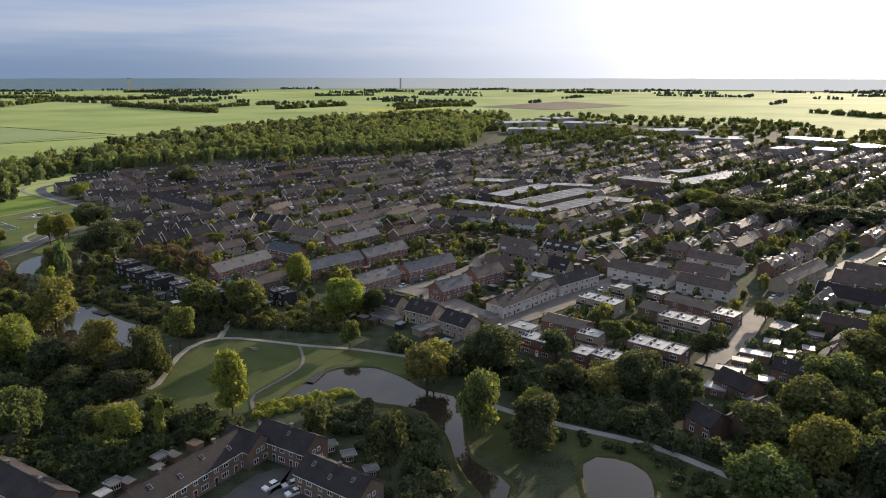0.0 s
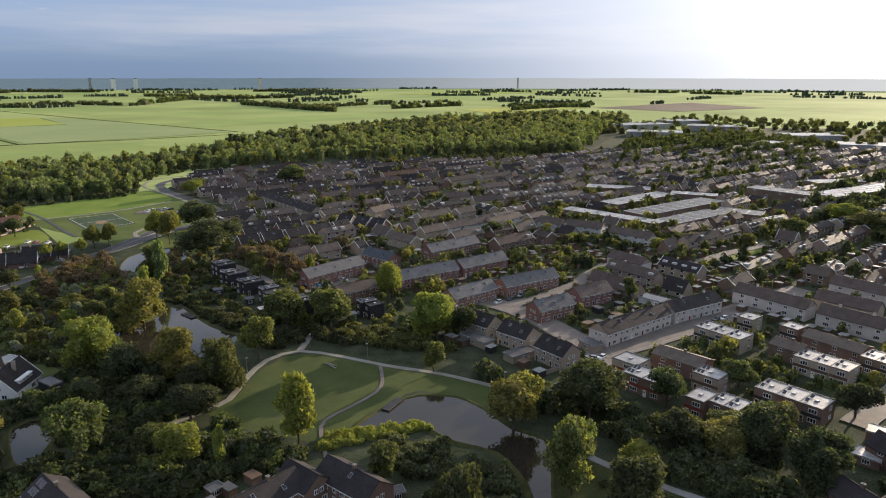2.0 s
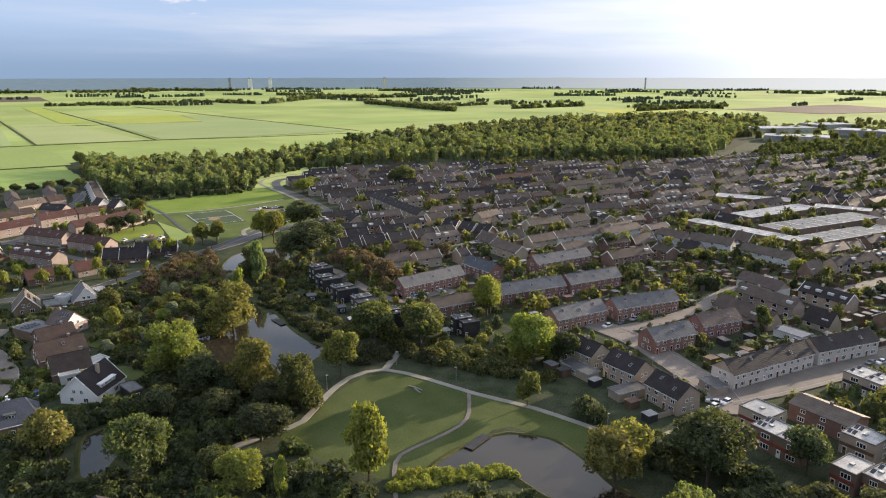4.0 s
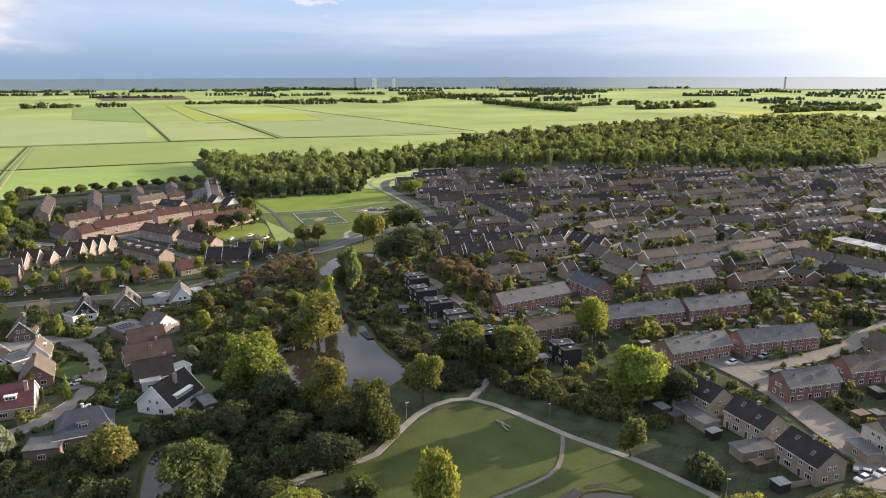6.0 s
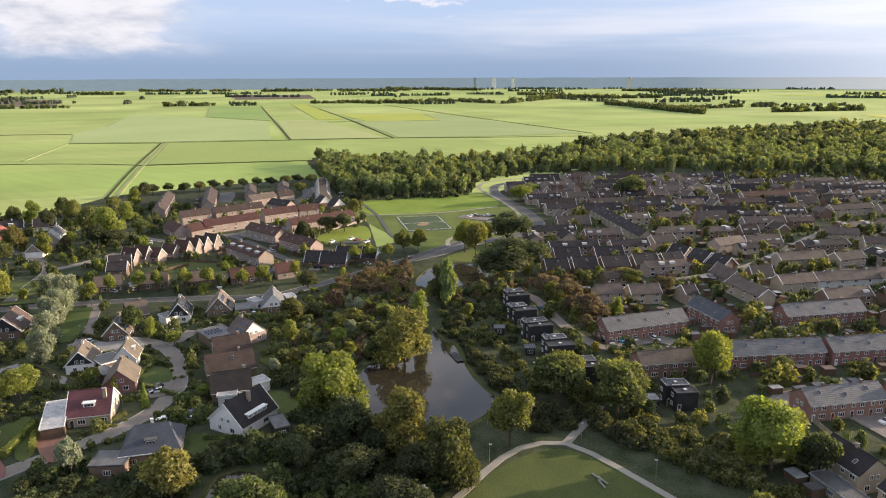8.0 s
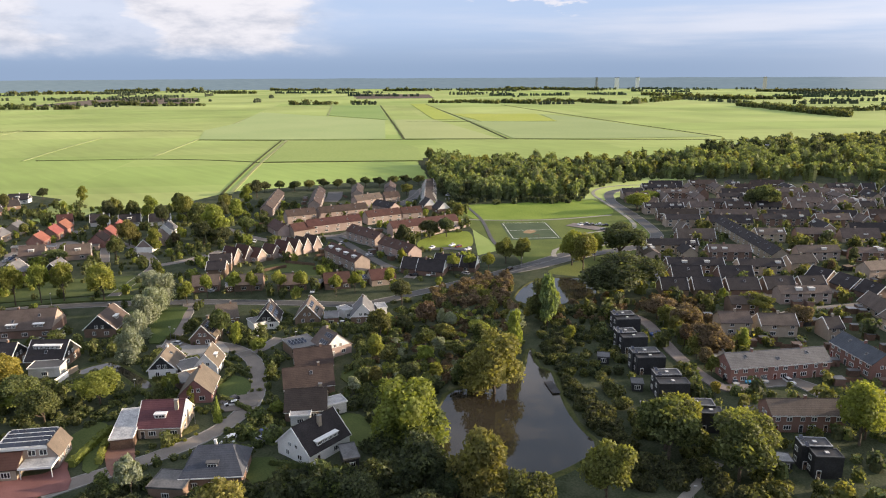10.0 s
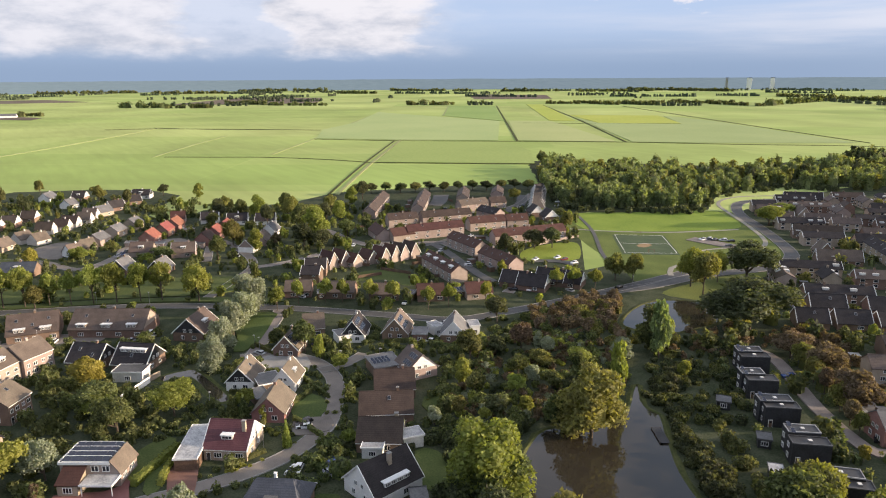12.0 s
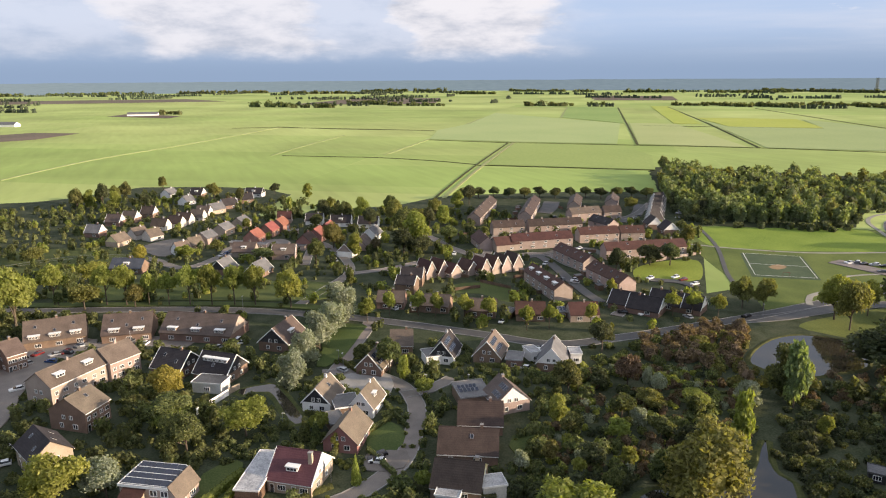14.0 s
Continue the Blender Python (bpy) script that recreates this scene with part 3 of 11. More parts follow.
def tree_proto(species, form, variant, fine):
    """A tree of crown radius 1 and height 1, kept as meshes: trunk with limbs, and crown."""
    key = (species, form, variant, fine)
    if key in TREES:
        return TREES[key]
    rng = np.random.default_rng(11 + variant * 17 + len(form))
    lobes = crown_lobes(rng, form)
    base = FORM_TRUNK[form]
    lobes = [(x, y, base + (1 - base) * z, rx, rz * (1 - base)) for x, y, z, rx, rz in lobes]
    count, size = {"street": (1500, 0.088), "round": (2000, 0.088), "wide": (2300, 0.078), "dome": (2300, 0.082), "column": (1500, 0.11), "cone": (900, 0.13)}[form]
    if fine:
        count, size = int(count * 1.75), size * 0.67
    else:
        count, size = int(count * 0.85), size * 1.02
    q = leaf_cloud(rng, lobes, count, 1.0)
    c = q.mean(1, keepdims=True)
    # clumps stay round in metres: the crown is stretched later by about 2.2 in height
    off = (q - c) * size
    off[:, :, 2] *= 0.45
    q = c + off
    core = Shape()
    for x, y, z, rx, rz in lobes:
        ring = [(math.cos(1.0472 * i), math.sin(1.0472 * i)) for i in range(6)]
        core.hull([(x + 0.56 * rx * a, y + 0.56 * rx * b, z - 0.55 * rz) for a, b in ring], [(x + 0.6 * rx * a, y + 0.6 * rx * b, z + 0.45 * rz) for a, b in ring])
    crown = leaves_mesh("crown", q, species, core)
    tr = Shape()
    tr.tube((0, 0, -0.01), (0.01, 0, base * 1.2), 0.055, 0.04, 7)
    tr.tube((0.01, 0, base * 1.15), (0, 0.02, 0.75), 0.04, 0.012, 6)
    for i, (x, y, z, rx, rz) in enumerate(lobes[:6]):
        tr.tube((0, 0, base * (0.9 + 0.12 * i)), (x * 0.9, y * 0.9, z), 0.025, 0.008, 5)
    TREES[key] = (tr.mesh("trunk", ["bark"]), crown)
    return TREES[key]


TREE_WORDS = {"leaf_wood": "slender bright green tree", "leaf_olive": "spreading olive-green tree", "leaf_green": "green leafy tree", "leaf_dark": "dark green leafy tree", "leaf_lime": "yellow-green sunlit tree", "leaf_gold": "tree turning golden brown in autumn", "leaf_yellow": "bright yellow autumn tree", "leaf_rust": "reddish brown autumn tree", "leaf_silver": "silver-grey pollard willow"}


def tree(x, y, height, radius, species="leaf_green", form="round", place="standing in the grass", group=""):
    variant = RND.randrange(4)
    trunk, crown = tree_proto(species, form, variant, radius > 4.6)
    m = Matrix.LocRotScale((x, y, 0), Euler((0, 0, RND.uniform(0, 6.28))), (radius, radius * RND.uniform(0.88, 1.1), height))
    root = thing("tree" if form != "cone" else "conifer", TREE_WORDS[species] + " " + place, "tree", m, group)
    part("trunk", trunk, None, root)
    part("crown", crown, None, root)
    OCCUPIED.append((x, y, min(radius * 0.5, 2.5)))
    return root


def thicket(name, label, mat, spots, quads=90, size=0.55, core=True):
    """Many shrubs or far trees as one mass: spots are (x, y, radius, height)."""
    rng = np.random.default_rng(len(spots) + quads)
    bank = []
    for v in range(6):
        lobes = [(rng.uniform(-0.5, 0.5), rng.uniform(-0.5, 0.5), rng.uniform(0.3, 0.75), rng.uniform(0.4, 0.6), rng.uniform(0.2, 0.33)) for _ in range(6)] + [(0, 0, 0.4, 0.75, 0.42)]
        bank.append(leaf_cloud(rng, lobes, quads, 1.0))
    rows = []
    for x, y, r, h in spots:
        q = bank[rng.integers(6)]
        c = q.mean(1, keepdims=True)
        a = rng.uniform(0, 6.28)
        ca, sa = math.cos(a), math.sin(a)
        cc = np.stack([(c[..., 0] * ca - c[..., 1] * sa) * r + x, (c[..., 0] * sa + c[..., 1] * ca) * r + y, np.maximum(c[..., 2] * h, 0.05)], -1)
        rows.append(cc + (q - c) * size * max(0.6, min(1.6, r / 2.2)))
    s = Shape()
    if core:
        for x, y, r, h in spots:
            ring = [(math.cos(1.0472 * i + x), math.sin(1.0472 * i + x)) for i in range(6)]
            levels = ((0.66, 0), (0.64, 0.5 * h), (0.28, 0.8 * h)) if quads > 70 else ((0.78, 0), (0.5, 0.78 * h))
            rows3 = [[(x + f * r * a, y + f * r * b, z) for a, b in ring] for f, z in levels]
            for lo, hi in zip(rows3, rows3[1:]):
                for q in range(6):
                    s.face([lo[q], lo[(q + 1) % 6], hi[(q + 1) % 6], hi[q]])
            s.face(rows3[-1])
    ob = new(name, leaves_mesh(name, np.concatenate(rows), mat))
    if core:
        part("inner_growth", s, mat, ob)
    return tagged(ob, label, "shrubs", kind="stuff")


def hedge(x0, y0, x1, y1, h=1.6, w=1.0, mat="leaf_green"):
    L = math.hypot(x1 - x0, y1 - y0)
    rng = np.random.default_rng(int(abs(x0 * 7 + y0 * 13)) % 9999)
    n = int(L * (h + w) * 14)
    p = np.stack([rng.uniform(0, L, n), rng.uniform(-w / 2, w / 2, n), rng.uniform(0.1, h, n)], 1)
    side = rng.integers(0, 3, n)
    p[:, 2] = np.where(side == 0, h, p[:, 2])
    p[:, 1] = np.where(side == 1, -w / 2, np.where(side == 2, w / 2, p[:, 1]))
    t, b = rng.normal(size=(n, 3)) * 0.17, rng.normal(size=(n, 3)) * 0.17
    q = np.stack([p - t, p - b, p + t], 1)
    s = Shape()
    s.box(0, -w * 0.42, 0, L, w * 0.42, h * 0.95, bevel=0.1)
    me = leaves_mesh("hedge", q, mat, s)
    ob = new("hedge", me)
    ob.matrix_basis = pose(x0, y0, 0, 0, 0, math.degrees(math.atan2(y1 - y0, x1 - x0)))
    return tagged(ob, "clipped green garden hedge along a plot", "hedge")


# ---- buildings ----
WINDOWS = {}


def window_meshes(w, h, bars, split):
    """A frame with one or more openings as one connected piece, its sill drawn out; the glass lies behind, in the frame's own mesh or apart."""
    key = (round(w, 1), round(h, 1), bars, split)
    if key not in WINDOWS:
        w, h = key[0], key[1]
        xs, b = [-w / 2], 0.10
        for i in range(bars + 1):
            x0 = -w / 2 + w * i / (bars + 1)
            xs += [x0 + (b if i == 0 else b / 2), x0 + w / (bars + 1) - (b if i == bars else b / 2)]
        xs.append(w / 2)
        zs = [0, b, h - b, h]
        f, idx = Shape(), {}

        def vert(i, k, y):
            if (i, k, y) not in idx:
                idx[i, k, y] = len(f.v)
                f.v.append((xs[i], y, zs[k]))
            return idx[i, k, y]

        def quad(*q, slot=0):
            f.f.append(q)
            f.m.append(slot)

        n = len(xs) - 1
        for i in range(n):
            for k in range(3):
                if k == 1 and i % 2 == 1:
                    c = [(i, 1), (i + 1, 1), (i + 1, 2), (i, 2)]
                    for (p, q), (r, t) in zip(c, c[1:] + c[:1]):
                        quad(vert(p, q, -0.1), vert(r, t, -0.1), vert(r, t, -0.02), vert(p, q, -0.02))
                    if not split:
                        quad(*(vert(p, q, -0.02) for p, q in c), slot=1)
                else:
                    quad(vert(i, k, -0.1), vert(i + 1, k, -0.1), vert(i + 1, k + 1, -0.1), vert(i, k + 1, -0.1))
        for i in range(n):
            quad(vert(i, 0, 0.05), vert(i + 1, 0, 0.05), vert(i + 1, 0, -0.1), vert(i, 0, -0.1))
            quad(vert(i, 3, -0.1), vert(i + 1, 3, -0.1), vert(i + 1, 3, 0.05), vert(i, 3, 0.05))
        for k in range(3):
            quad(vert(0, k, 0.05), vert(0, k, -0.1), vert(0, k + 1, -0.1), vert(0, k + 1, 0.05))
            quad(vert(n, k, -0.1), vert(n, k, 0.05), vert(n, k + 1, 0.05), vert(n, k + 1, -0.1))
        panes = []
        if split:
            for i in range(1, n, 2):
                g = Shape()
                g.box(xs[i] - 0.01, -0.05, b - 0.01, xs[i + 1] + 0.01, 0.02, h - b + 0.01)
                panes.append(g.mesh("pane", ["glass_dark"]))
        WINDOWS[key] = (f.mesh("window", ["paint_white", "glass_dark"]), panes)
    return WINDOWS[key]


DOORS = {}


def door_mesh(mat):
    if mat not in DOORS:
        d = Shape()
        d.box(-0.55, -0.05, 0, 0.55, 0.04, 2.25, 1)
        d.box(-0.45, -0.08, 0.03, 0.45, 0.0, 2.1, 0)
        d.box(-0.25, -0.10, 1.35, 0.25, -0.02, 1.9, 2)
        DOORS[mat] = d.mesh("door", [mat, "paint_white", "glass_dark"])
    return DOORS[mat]


def put_window(parent, m, w=1.4, h=1.2, bars=1, split=False):
    f, panes = window_meshes(w, h, bars, split)
    ob = part("window", f, None, parent, at=m)
    for g in panes:
        part("pane", g, None, ob)


def roof_slope(s, L, W, eave, ridge, over, thick, y_ridge=0.0):
    """Both slopes of a gabled roof, as slabs."""
    for side in (-1, 1):
        half = W / 2 - side * y_ridge if side > 0 else W / 2 + y_ridge
        rise = (ridge - eave) / half
        ye, ze = side * W / 2 + side * over, eave - rise * over
        a, b = -L / 2 - over * 0.6, L / 2 + over * 0.6
        low = [(a, y_ridge, ridge), (b, y_ridge, ridge), (b, ye, ze), (a, ye, ze)]
        high = [(x, y, z + thick) for x, y, z in low]
        if side > 0:
            low, high = low[::-1], high[::-1]
        s.hull(low, high)


def gable_house(label, x, y, ang, L, W, eave, ridge, wall="brick_brown", roof="tiles_brown", units=1, gable="", trim=False, chimneys=1, dormers=0, dormer_side=-1, panels=0, panel_side=-1, skylights=0, detail=2, group="", name="house", category="house", sheds=0, dormer_w=3.0, dormer_at=0.30, stack=None):
    """A house or a terrace with its ridge along its own x axis. detail: 2 all round, 1 fewer panes, 0 far away."""
    root = thing(name, label, category, pose(x, y, 0, 0, 0, ang), group)
    n = max(2, int(L / W + 0.5))
    for i in range(n):
        u = (i + 0.5) / n * L - L / 2
        OCCUPIED.append((x + u * math.cos(radians(ang)), y + u * math.sin(radians(ang)), W * 0.62))
    s = Shape()
    prof = [(-W / 2, -0.1), (W / 2, -0.1), (W / 2, eave), (0, ridge), (-W / 2, eave)]
    if gable and gable != wall:
        prof = prof[:3] + prof[4:]
    s.hull([(-L / 2, q, z) for q, z in prof][::-1], [(L / 2, q, z) for q, z in prof][::-1])
    part("wall", s, wall, root)
    for side in (-1, 1) if gable and gable != wall else ():
        g = Shape()
        xe = side * (L / 2 + 0.01)
        tri = [(xe, -W / 2, eave), (xe, W / 2, eave), (xe, 0, ridge)]
        back = [(xe - side * 0.3, p[1], p[2]) for p in tri]
        g.hull(tri, back) if side < 0 else g.hull(back, tri)
        part("gable", g, gable, root)
    s = Shape()
    roof_slope(s, L, W, eave, ridge, 0.45, 0.2)
    s.box(-L / 2 - 0.25, -0.16, ridge + 0.08, L / 2 + 0.25, 0.16, ridge + 0.3, bevel=0.08)
    part("roof", s, roof, root)
    rise = (ridge - eave) / (W / 2)
    slope = math.degrees(math.atan(rise))
    if trim:
        for side in (-1, 1):
            g = Shape()
            xe = side * (L / 2 + 0.30)
            for h in (-1, 1):
                a = [(xe - 0.09, 0, ridge + 0.26), (xe + 0.09, 0, ridge + 0.26), (xe + 0.09, h * (W / 2 + 0.5), eave - 0.5 * rise + 0.26), (xe - 0.09, h * (W / 2 + 0.5), eave - 0.5 * rise + 0.26)]
                low = [(p[0], p[1], p[2] - 0.4) for p in a]
                g.hull(low, a)
            part("verge_board", g, "paint_white", root, "white painted verge board")
    if detail == 2:
        for side in (-1, 1):
            g = Shape()
            y0 = side * (W / 2 + 0.47)
            g.box(-L / 2 - 0.2, min(y0, y0 - side * 0.2), eave - 0.5 * rise - 0.04, L / 2 + 0.2, max(y0, y0 - side * 0.2), eave - 0.5 * rise + 0.16)
            part("gutter", g, "paint_white", root, "white gutter board")
    unit = L / units
    two = eave > 4.2
    for k in range(units):
        c = -L / 2 + unit * (k + 0.5)
        for side in (-1, 1):
            turn = 0 if side < 0 else 180
            yw = side * (W / 2 + 0.01)
            if detail == 0 and (k + side) % 2:
                continue
            put_window(root, pose(c - side * unit * 0.16, yw, 3.2 if two and not detail and k % 3 else 0.85, 0, 0, turn), min(2.1, unit * 0.36), 1.4, (2 if unit > 5 else 1) if detail else 0, detail == 2 and units < 3)
            if detail == 2 and (side < 0 or units < 3):
                part("door", door_mesh(("paint_white", "boards_brown", "paint_dark", "boards_red")[(k * 3 + units) % 4]), None, root, at=pose(c + side * unit * 0.28, yw, 0.05, 0, 0, turn))
            if two and detail:
                put_window(root, pose(c - side * unit * 0.22, yw, 3.35, 0, 0, turn), 1.5, 1.2, 1 if detail else 0, detail == 2 and units < 3)
                if detail == 2:
                    put_window(root, pose(c + side * unit * 0.24, yw, 3.35, 0, 0, turn), 1.2, 1.2, 1)
    if detail == 2:
        for side in (-1, 1):
            put_window(root, pose(side * (L / 2 + 0.01), -W * 0.2, 0.9, 0, 0, 90 * side), 1.6, 1.4, 1)
            put_window(root, pose(side * (L / 2 + 0.01), W * 0.18, 0.9, 0, 0, 90 * side), 1.2, 1.4, 1)
            if ridge > 5.5:
                for o in (-0.1, 0.1):
                    put_window(root, pose(side * (L / 2 + 0.01), o * W, 3.5, 0, 0, 90 * side), 1.1, 1.2, 1)
    for k in range(chimneys if detail else min(chimneys, 1)):
        c = -L / 2 + L * (k + 0.5) / chimneys + (0.6 if units > 1 else L * 0.22)
        g = Shape()
        g.box(c - 0.38, -0.3, ridge - 0.6, c + 0.38, 0.45, ridge + 1.0, bevel=0.03)
        g.box(c - 0.44, -0.36, ridge + 1.0, c + 0.44, 0.51, ridge + 1.12, 1)
        g.tube((c, 0.07, ridge + 1.1), (c, 0.07, ridge + 1.4), 0.13, 0.11, 6, 1)
        part("chimney", g, [wall if wall != "boards_black" else "brick_brown", "paving_grey"], root)
    if stack:
        c, f = stack
        zr = ridge - (ridge - eave) * abs(f)
        g = Shape()
        g.box(c - 0.5, f * W / 2 - 0.45, zr - 0.8, c + 0.5, f * W / 2 + 0.45, ridge + 1.0, bevel=0.03)
        g.box(c - 0.57, f * W / 2 - 0.52, ridge + 1.0, c + 0.57, f * W / 2 + 0.52, ridge + 1.14, 1)
        part("chimney", g, ["brick_buff", "paving_grey"], root, "tall brick chimney")
    for k in range(dormers):
        c = -L / 2 + L * (k + 0.5) / dormers
        w = min(dormer_w, L / dormers * (0.55 if dormer_w <= 3 else 0.8))
        zb = eave + (ridge - eave) * dormer_at
        yb = dormer_side * (W / 2) * (1.0 - dormer_at)
        g = Shape()
        g.box(c - w / 2, min(yb, 0), zb - 0.2, c + w / 2, max(yb, 0), zb + 1.25)
        g.box(c - w / 2 - 0.2, min(yb + dormer_side * 0.25, 0), zb + 1.25, c + w / 2 + 0.2, max(yb + dormer_side * 0.25, 0), zb + 1.4, 1)
        d = part("dormer", g, ["brick_brown" if dormer_at < 0.1 else "boards_white", "paint_white"], root, "brick bay" if dormer_at < 0.1 else "white dormer")
        panes = 1 if w <= 3 else int(w / 1.6)
        for q in range(panes):
            put_window(d, pose(c + (q + 0.5 - panes / 2) * w / panes, yb + dormer_side * 0.01, zb + 0.2, 0, 0, 0 if dormer_side < 0 else 180), w / panes * 0.86, 0.95, 2)
    for k in range(skylights if detail else 0):
        c = -L / 2 + L * (k + 0.6) / skylights * 0.93
        for side in (-1, 1) if detail == 2 else (-1,):
            f = 0.35 + 0.25 * ((k + (side > 0)) % 2)
            g = Shape()
            g.box(-0.45, -0.65, 0, 0.45, 0.65, 0.1, 1)
            g.box(-0.36, -0.55, 0.1, 0.36, 0.55, 0.13, 0)
            part("skylight", g, ["glass_dark", "metal_grey"], root, at=pose(c, side * W / 2 * f, ridge - (ridge - eave) * f + 0.21, -side * slope, 0, 0))
    for k in range(panels):
        row, colm = k % 2, k // 2
        f = 0.28 + 0.4 * row
        c = -L / 2 + 0.9 + (colm + 0.5) * 1.15
        if c > L / 2 - 0.6:
            break
        g = Shape()
        g.box(-0.5, -0.82, 0, 0.5, 0.82, 0.05, 1)
        g.box(-0.46, -0.78, 0.05, 0.46, 0.78, 0.065, 0)
        part("solar_panel", g, ["solar", "metal_grey"], root, at=pose(c, panel_side * W / 2 * f, ridge - (ridge - eave) * f + 0.24, -panel_side * slope, 0, 0))
    if sheds:
        for k in range(units):
            if RND.random() < 0.8 and (detail or RND.random() < 0.9):
                c = -L / 2 + unit * (k + RND.uniform(0.3, 0.7))
                d = W / 2 + RND.uniform(7.0, 9.5)
                m = pose(x, y, 0, 0, 0, ang) @ pose(c, sheds * d, 0, 0, 0, RND.choice((0, 90)))
                shed(m, RND.uniform(2.2, 3.2), RND.uniform(2.8, 4.2), 2.3)
    return root


SHED_COUNT = [0]
FAR_SHEDS = Shape()


def shed(m, w, d, h, roof=""):
    SHED_COUNT[0] += 1
    OCCUPIED.append((m.translation.x, m.translation.y, max(w, d) * 0.6))
    if SHED_COUNT[0] > 90:
        q, mat = [(-w / 2, -d / 2), (w / 2, -d / 2), (w / 2, d / 2), (-w / 2, d / 2)], RND.randrange(3)
        FAR_SHEDS.hull([m @ Vector((a, b, -0.1)) for a, b in q], [m @ Vector((a, b, h)) for a, b in q], 0)
        FAR_SHEDS.hull([m @ Vector((a * 1.1, b * 1.1, h)) for a, b in q], [m @ Vector((a * 1.1, b * 1.1, h + 0.15)) for a, b in q], 1 + mat)
        return
    root = thing("garden_shed", "small flat-roofed wooden shed in a back garden", "shed", m, "sheds in the back gardens")
    s = Shape()
    s.box(-w / 2, -d / 2, -0.1, w / 2, d / 2, h)
    part("wall", s, RND.choice(("boards_brown", "boards_brown", "brick_brown", "boards_black")), root)
    s = Shape()
    s.box(-w / 2 - 0.15, -d / 2 - 0.15, h, w / 2 + 0.15, d / 2 + 0.15, h + 0.15, bevel=0.02)
    part("roof", s, roof or RND.choice(("felt_pale", "felt_dark", "felt_dark", "boards_brown", "felt_pale")), root)


def flat_house(label, x, y, ang, L, W, h, wall="brick_brown", roof="felt_pale", units=2, band="boards_red", low=0.0, detail=1, group="", panels=0, name="house", category="house", trim="paint_white", steps=0.0, bare=False):
    """A flat-roofed block in units side by side, each with a parapet; steps: each next unit set back by that much."""
    root = thing(name, label, category, pose(x, y, 0, 0, 0, ang), group)
    n = max(2, int(L / W + 0.5))
    for i in range(n):
        u = (i + 0.5) / n * L - L / 2
        OCCUPIED.append((x + u * math.cos(radians(ang)), y + u * math.sin(radians(ang)), W * 0.62))
    unit = L / units
    storeys = max(1, int(h / 2.7 + 0.1))
    for k in range(units):
        a, b = -L / 2 + unit * k, -L / 2 + unit * (k + 1)
        o = steps * (k - (units - 1) / 2)
        s = Shape()
        s.box(a, -W / 2 + o, -0.1, b, W / 2 + o, h)
        part("wall", s, wall, root)
        s = Shape()
        for x0, y0, x1, y1 in ((a, -W / 2 + o - 0.08, b, -W / 2 + o + 0.2), (a, W / 2 + o - 0.2, b, W / 2 + o + 0.08), (a, -W / 2 + o + 0.2, a + 0.2, W / 2 + o - 0.2), (b - 0.2, -W / 2 + o + 0.2, b, W / 2 + o - 0.2)):
            s.box(x0, y0, h, x1, y1, h + 0.28)
        part("parapet", s, trim, root)
        s = Shape()
        s.box(a + 0.2, -W / 2 + o + 0.2, h, b - 0.2, W / 2 + o - 0.2, h + 0.08)
        part("roof", s, roof, root)
        c = (a + b) / 2
        s = Shape()
        s.box(c - 0.55, o - 0.8, h + 0.08, c + 0.55, o + 0.4, h + 0.42, 1, bevel=0.05)
        s.box(c - 0.42, o - 0.67, h + 0.42, c + 0.42, o + 0.27, h + 0.45, 0)
        part("skylight", s, ["boards_white", "metal_grey"], root)
        for side in (-1, 1):
            turn = 0 if side < 0 else 180
            yw = o + side * (W / 2 + 0.012)
            for q in range(storeys):
                if detail == 0 and (q + k) % 2 or bare and (q or side < 0):
                    continue
                put_window(root, pose(c - side * unit * 0.12, yw, 0.85 + 2.75 * q, 0, 0, turn), min(2.4, unit * 0.42), 1.35, 2)
            if detail:
                part("door", door_mesh("paint_white" if k % 2 else "boards_brown"), None, root, at=pose(c + side * unit * 0.33, yw, 0.05, 0, 0, turn))
            if storeys > 1 and band:
                s = Shape()
                yb = o + side * (W / 2)
                s.box(a + 0.1, min(yb, yb + side * 0.06), 2.45, b - 0.1, max(yb, yb + side * 0.06), 3.35)
                part("panel", s, band, root, "coloured facade panel")
        for q in range(panels):
            g = Shape()
            g.box(-0.5, -0.8, 0, 0.5, 0.8, 0.05, 1)
            g.box(-0.46, -0.76, 0.05, 0.46, 0.76, 0.065, 0)
            part("solar_panel", g, ["solar", "metal_grey"], root, at=pose(a + 1.2 + (q // 2) * 1.2, o + (-1.8 if q % 2 else 1.6), h + 0.4, 20, 0, 0))
    if detail:
        for side in (-1, 1):
            o = steps * (side * (units - 1) / 2)
            for q in range(storeys):
                put_window(root, pose(side * (L / 2 + 0.012), o + W * 0.15, 0.9 + 2.75 * q, 0, 0, 90 * side), 1.5, 1.3, 1)
    return root


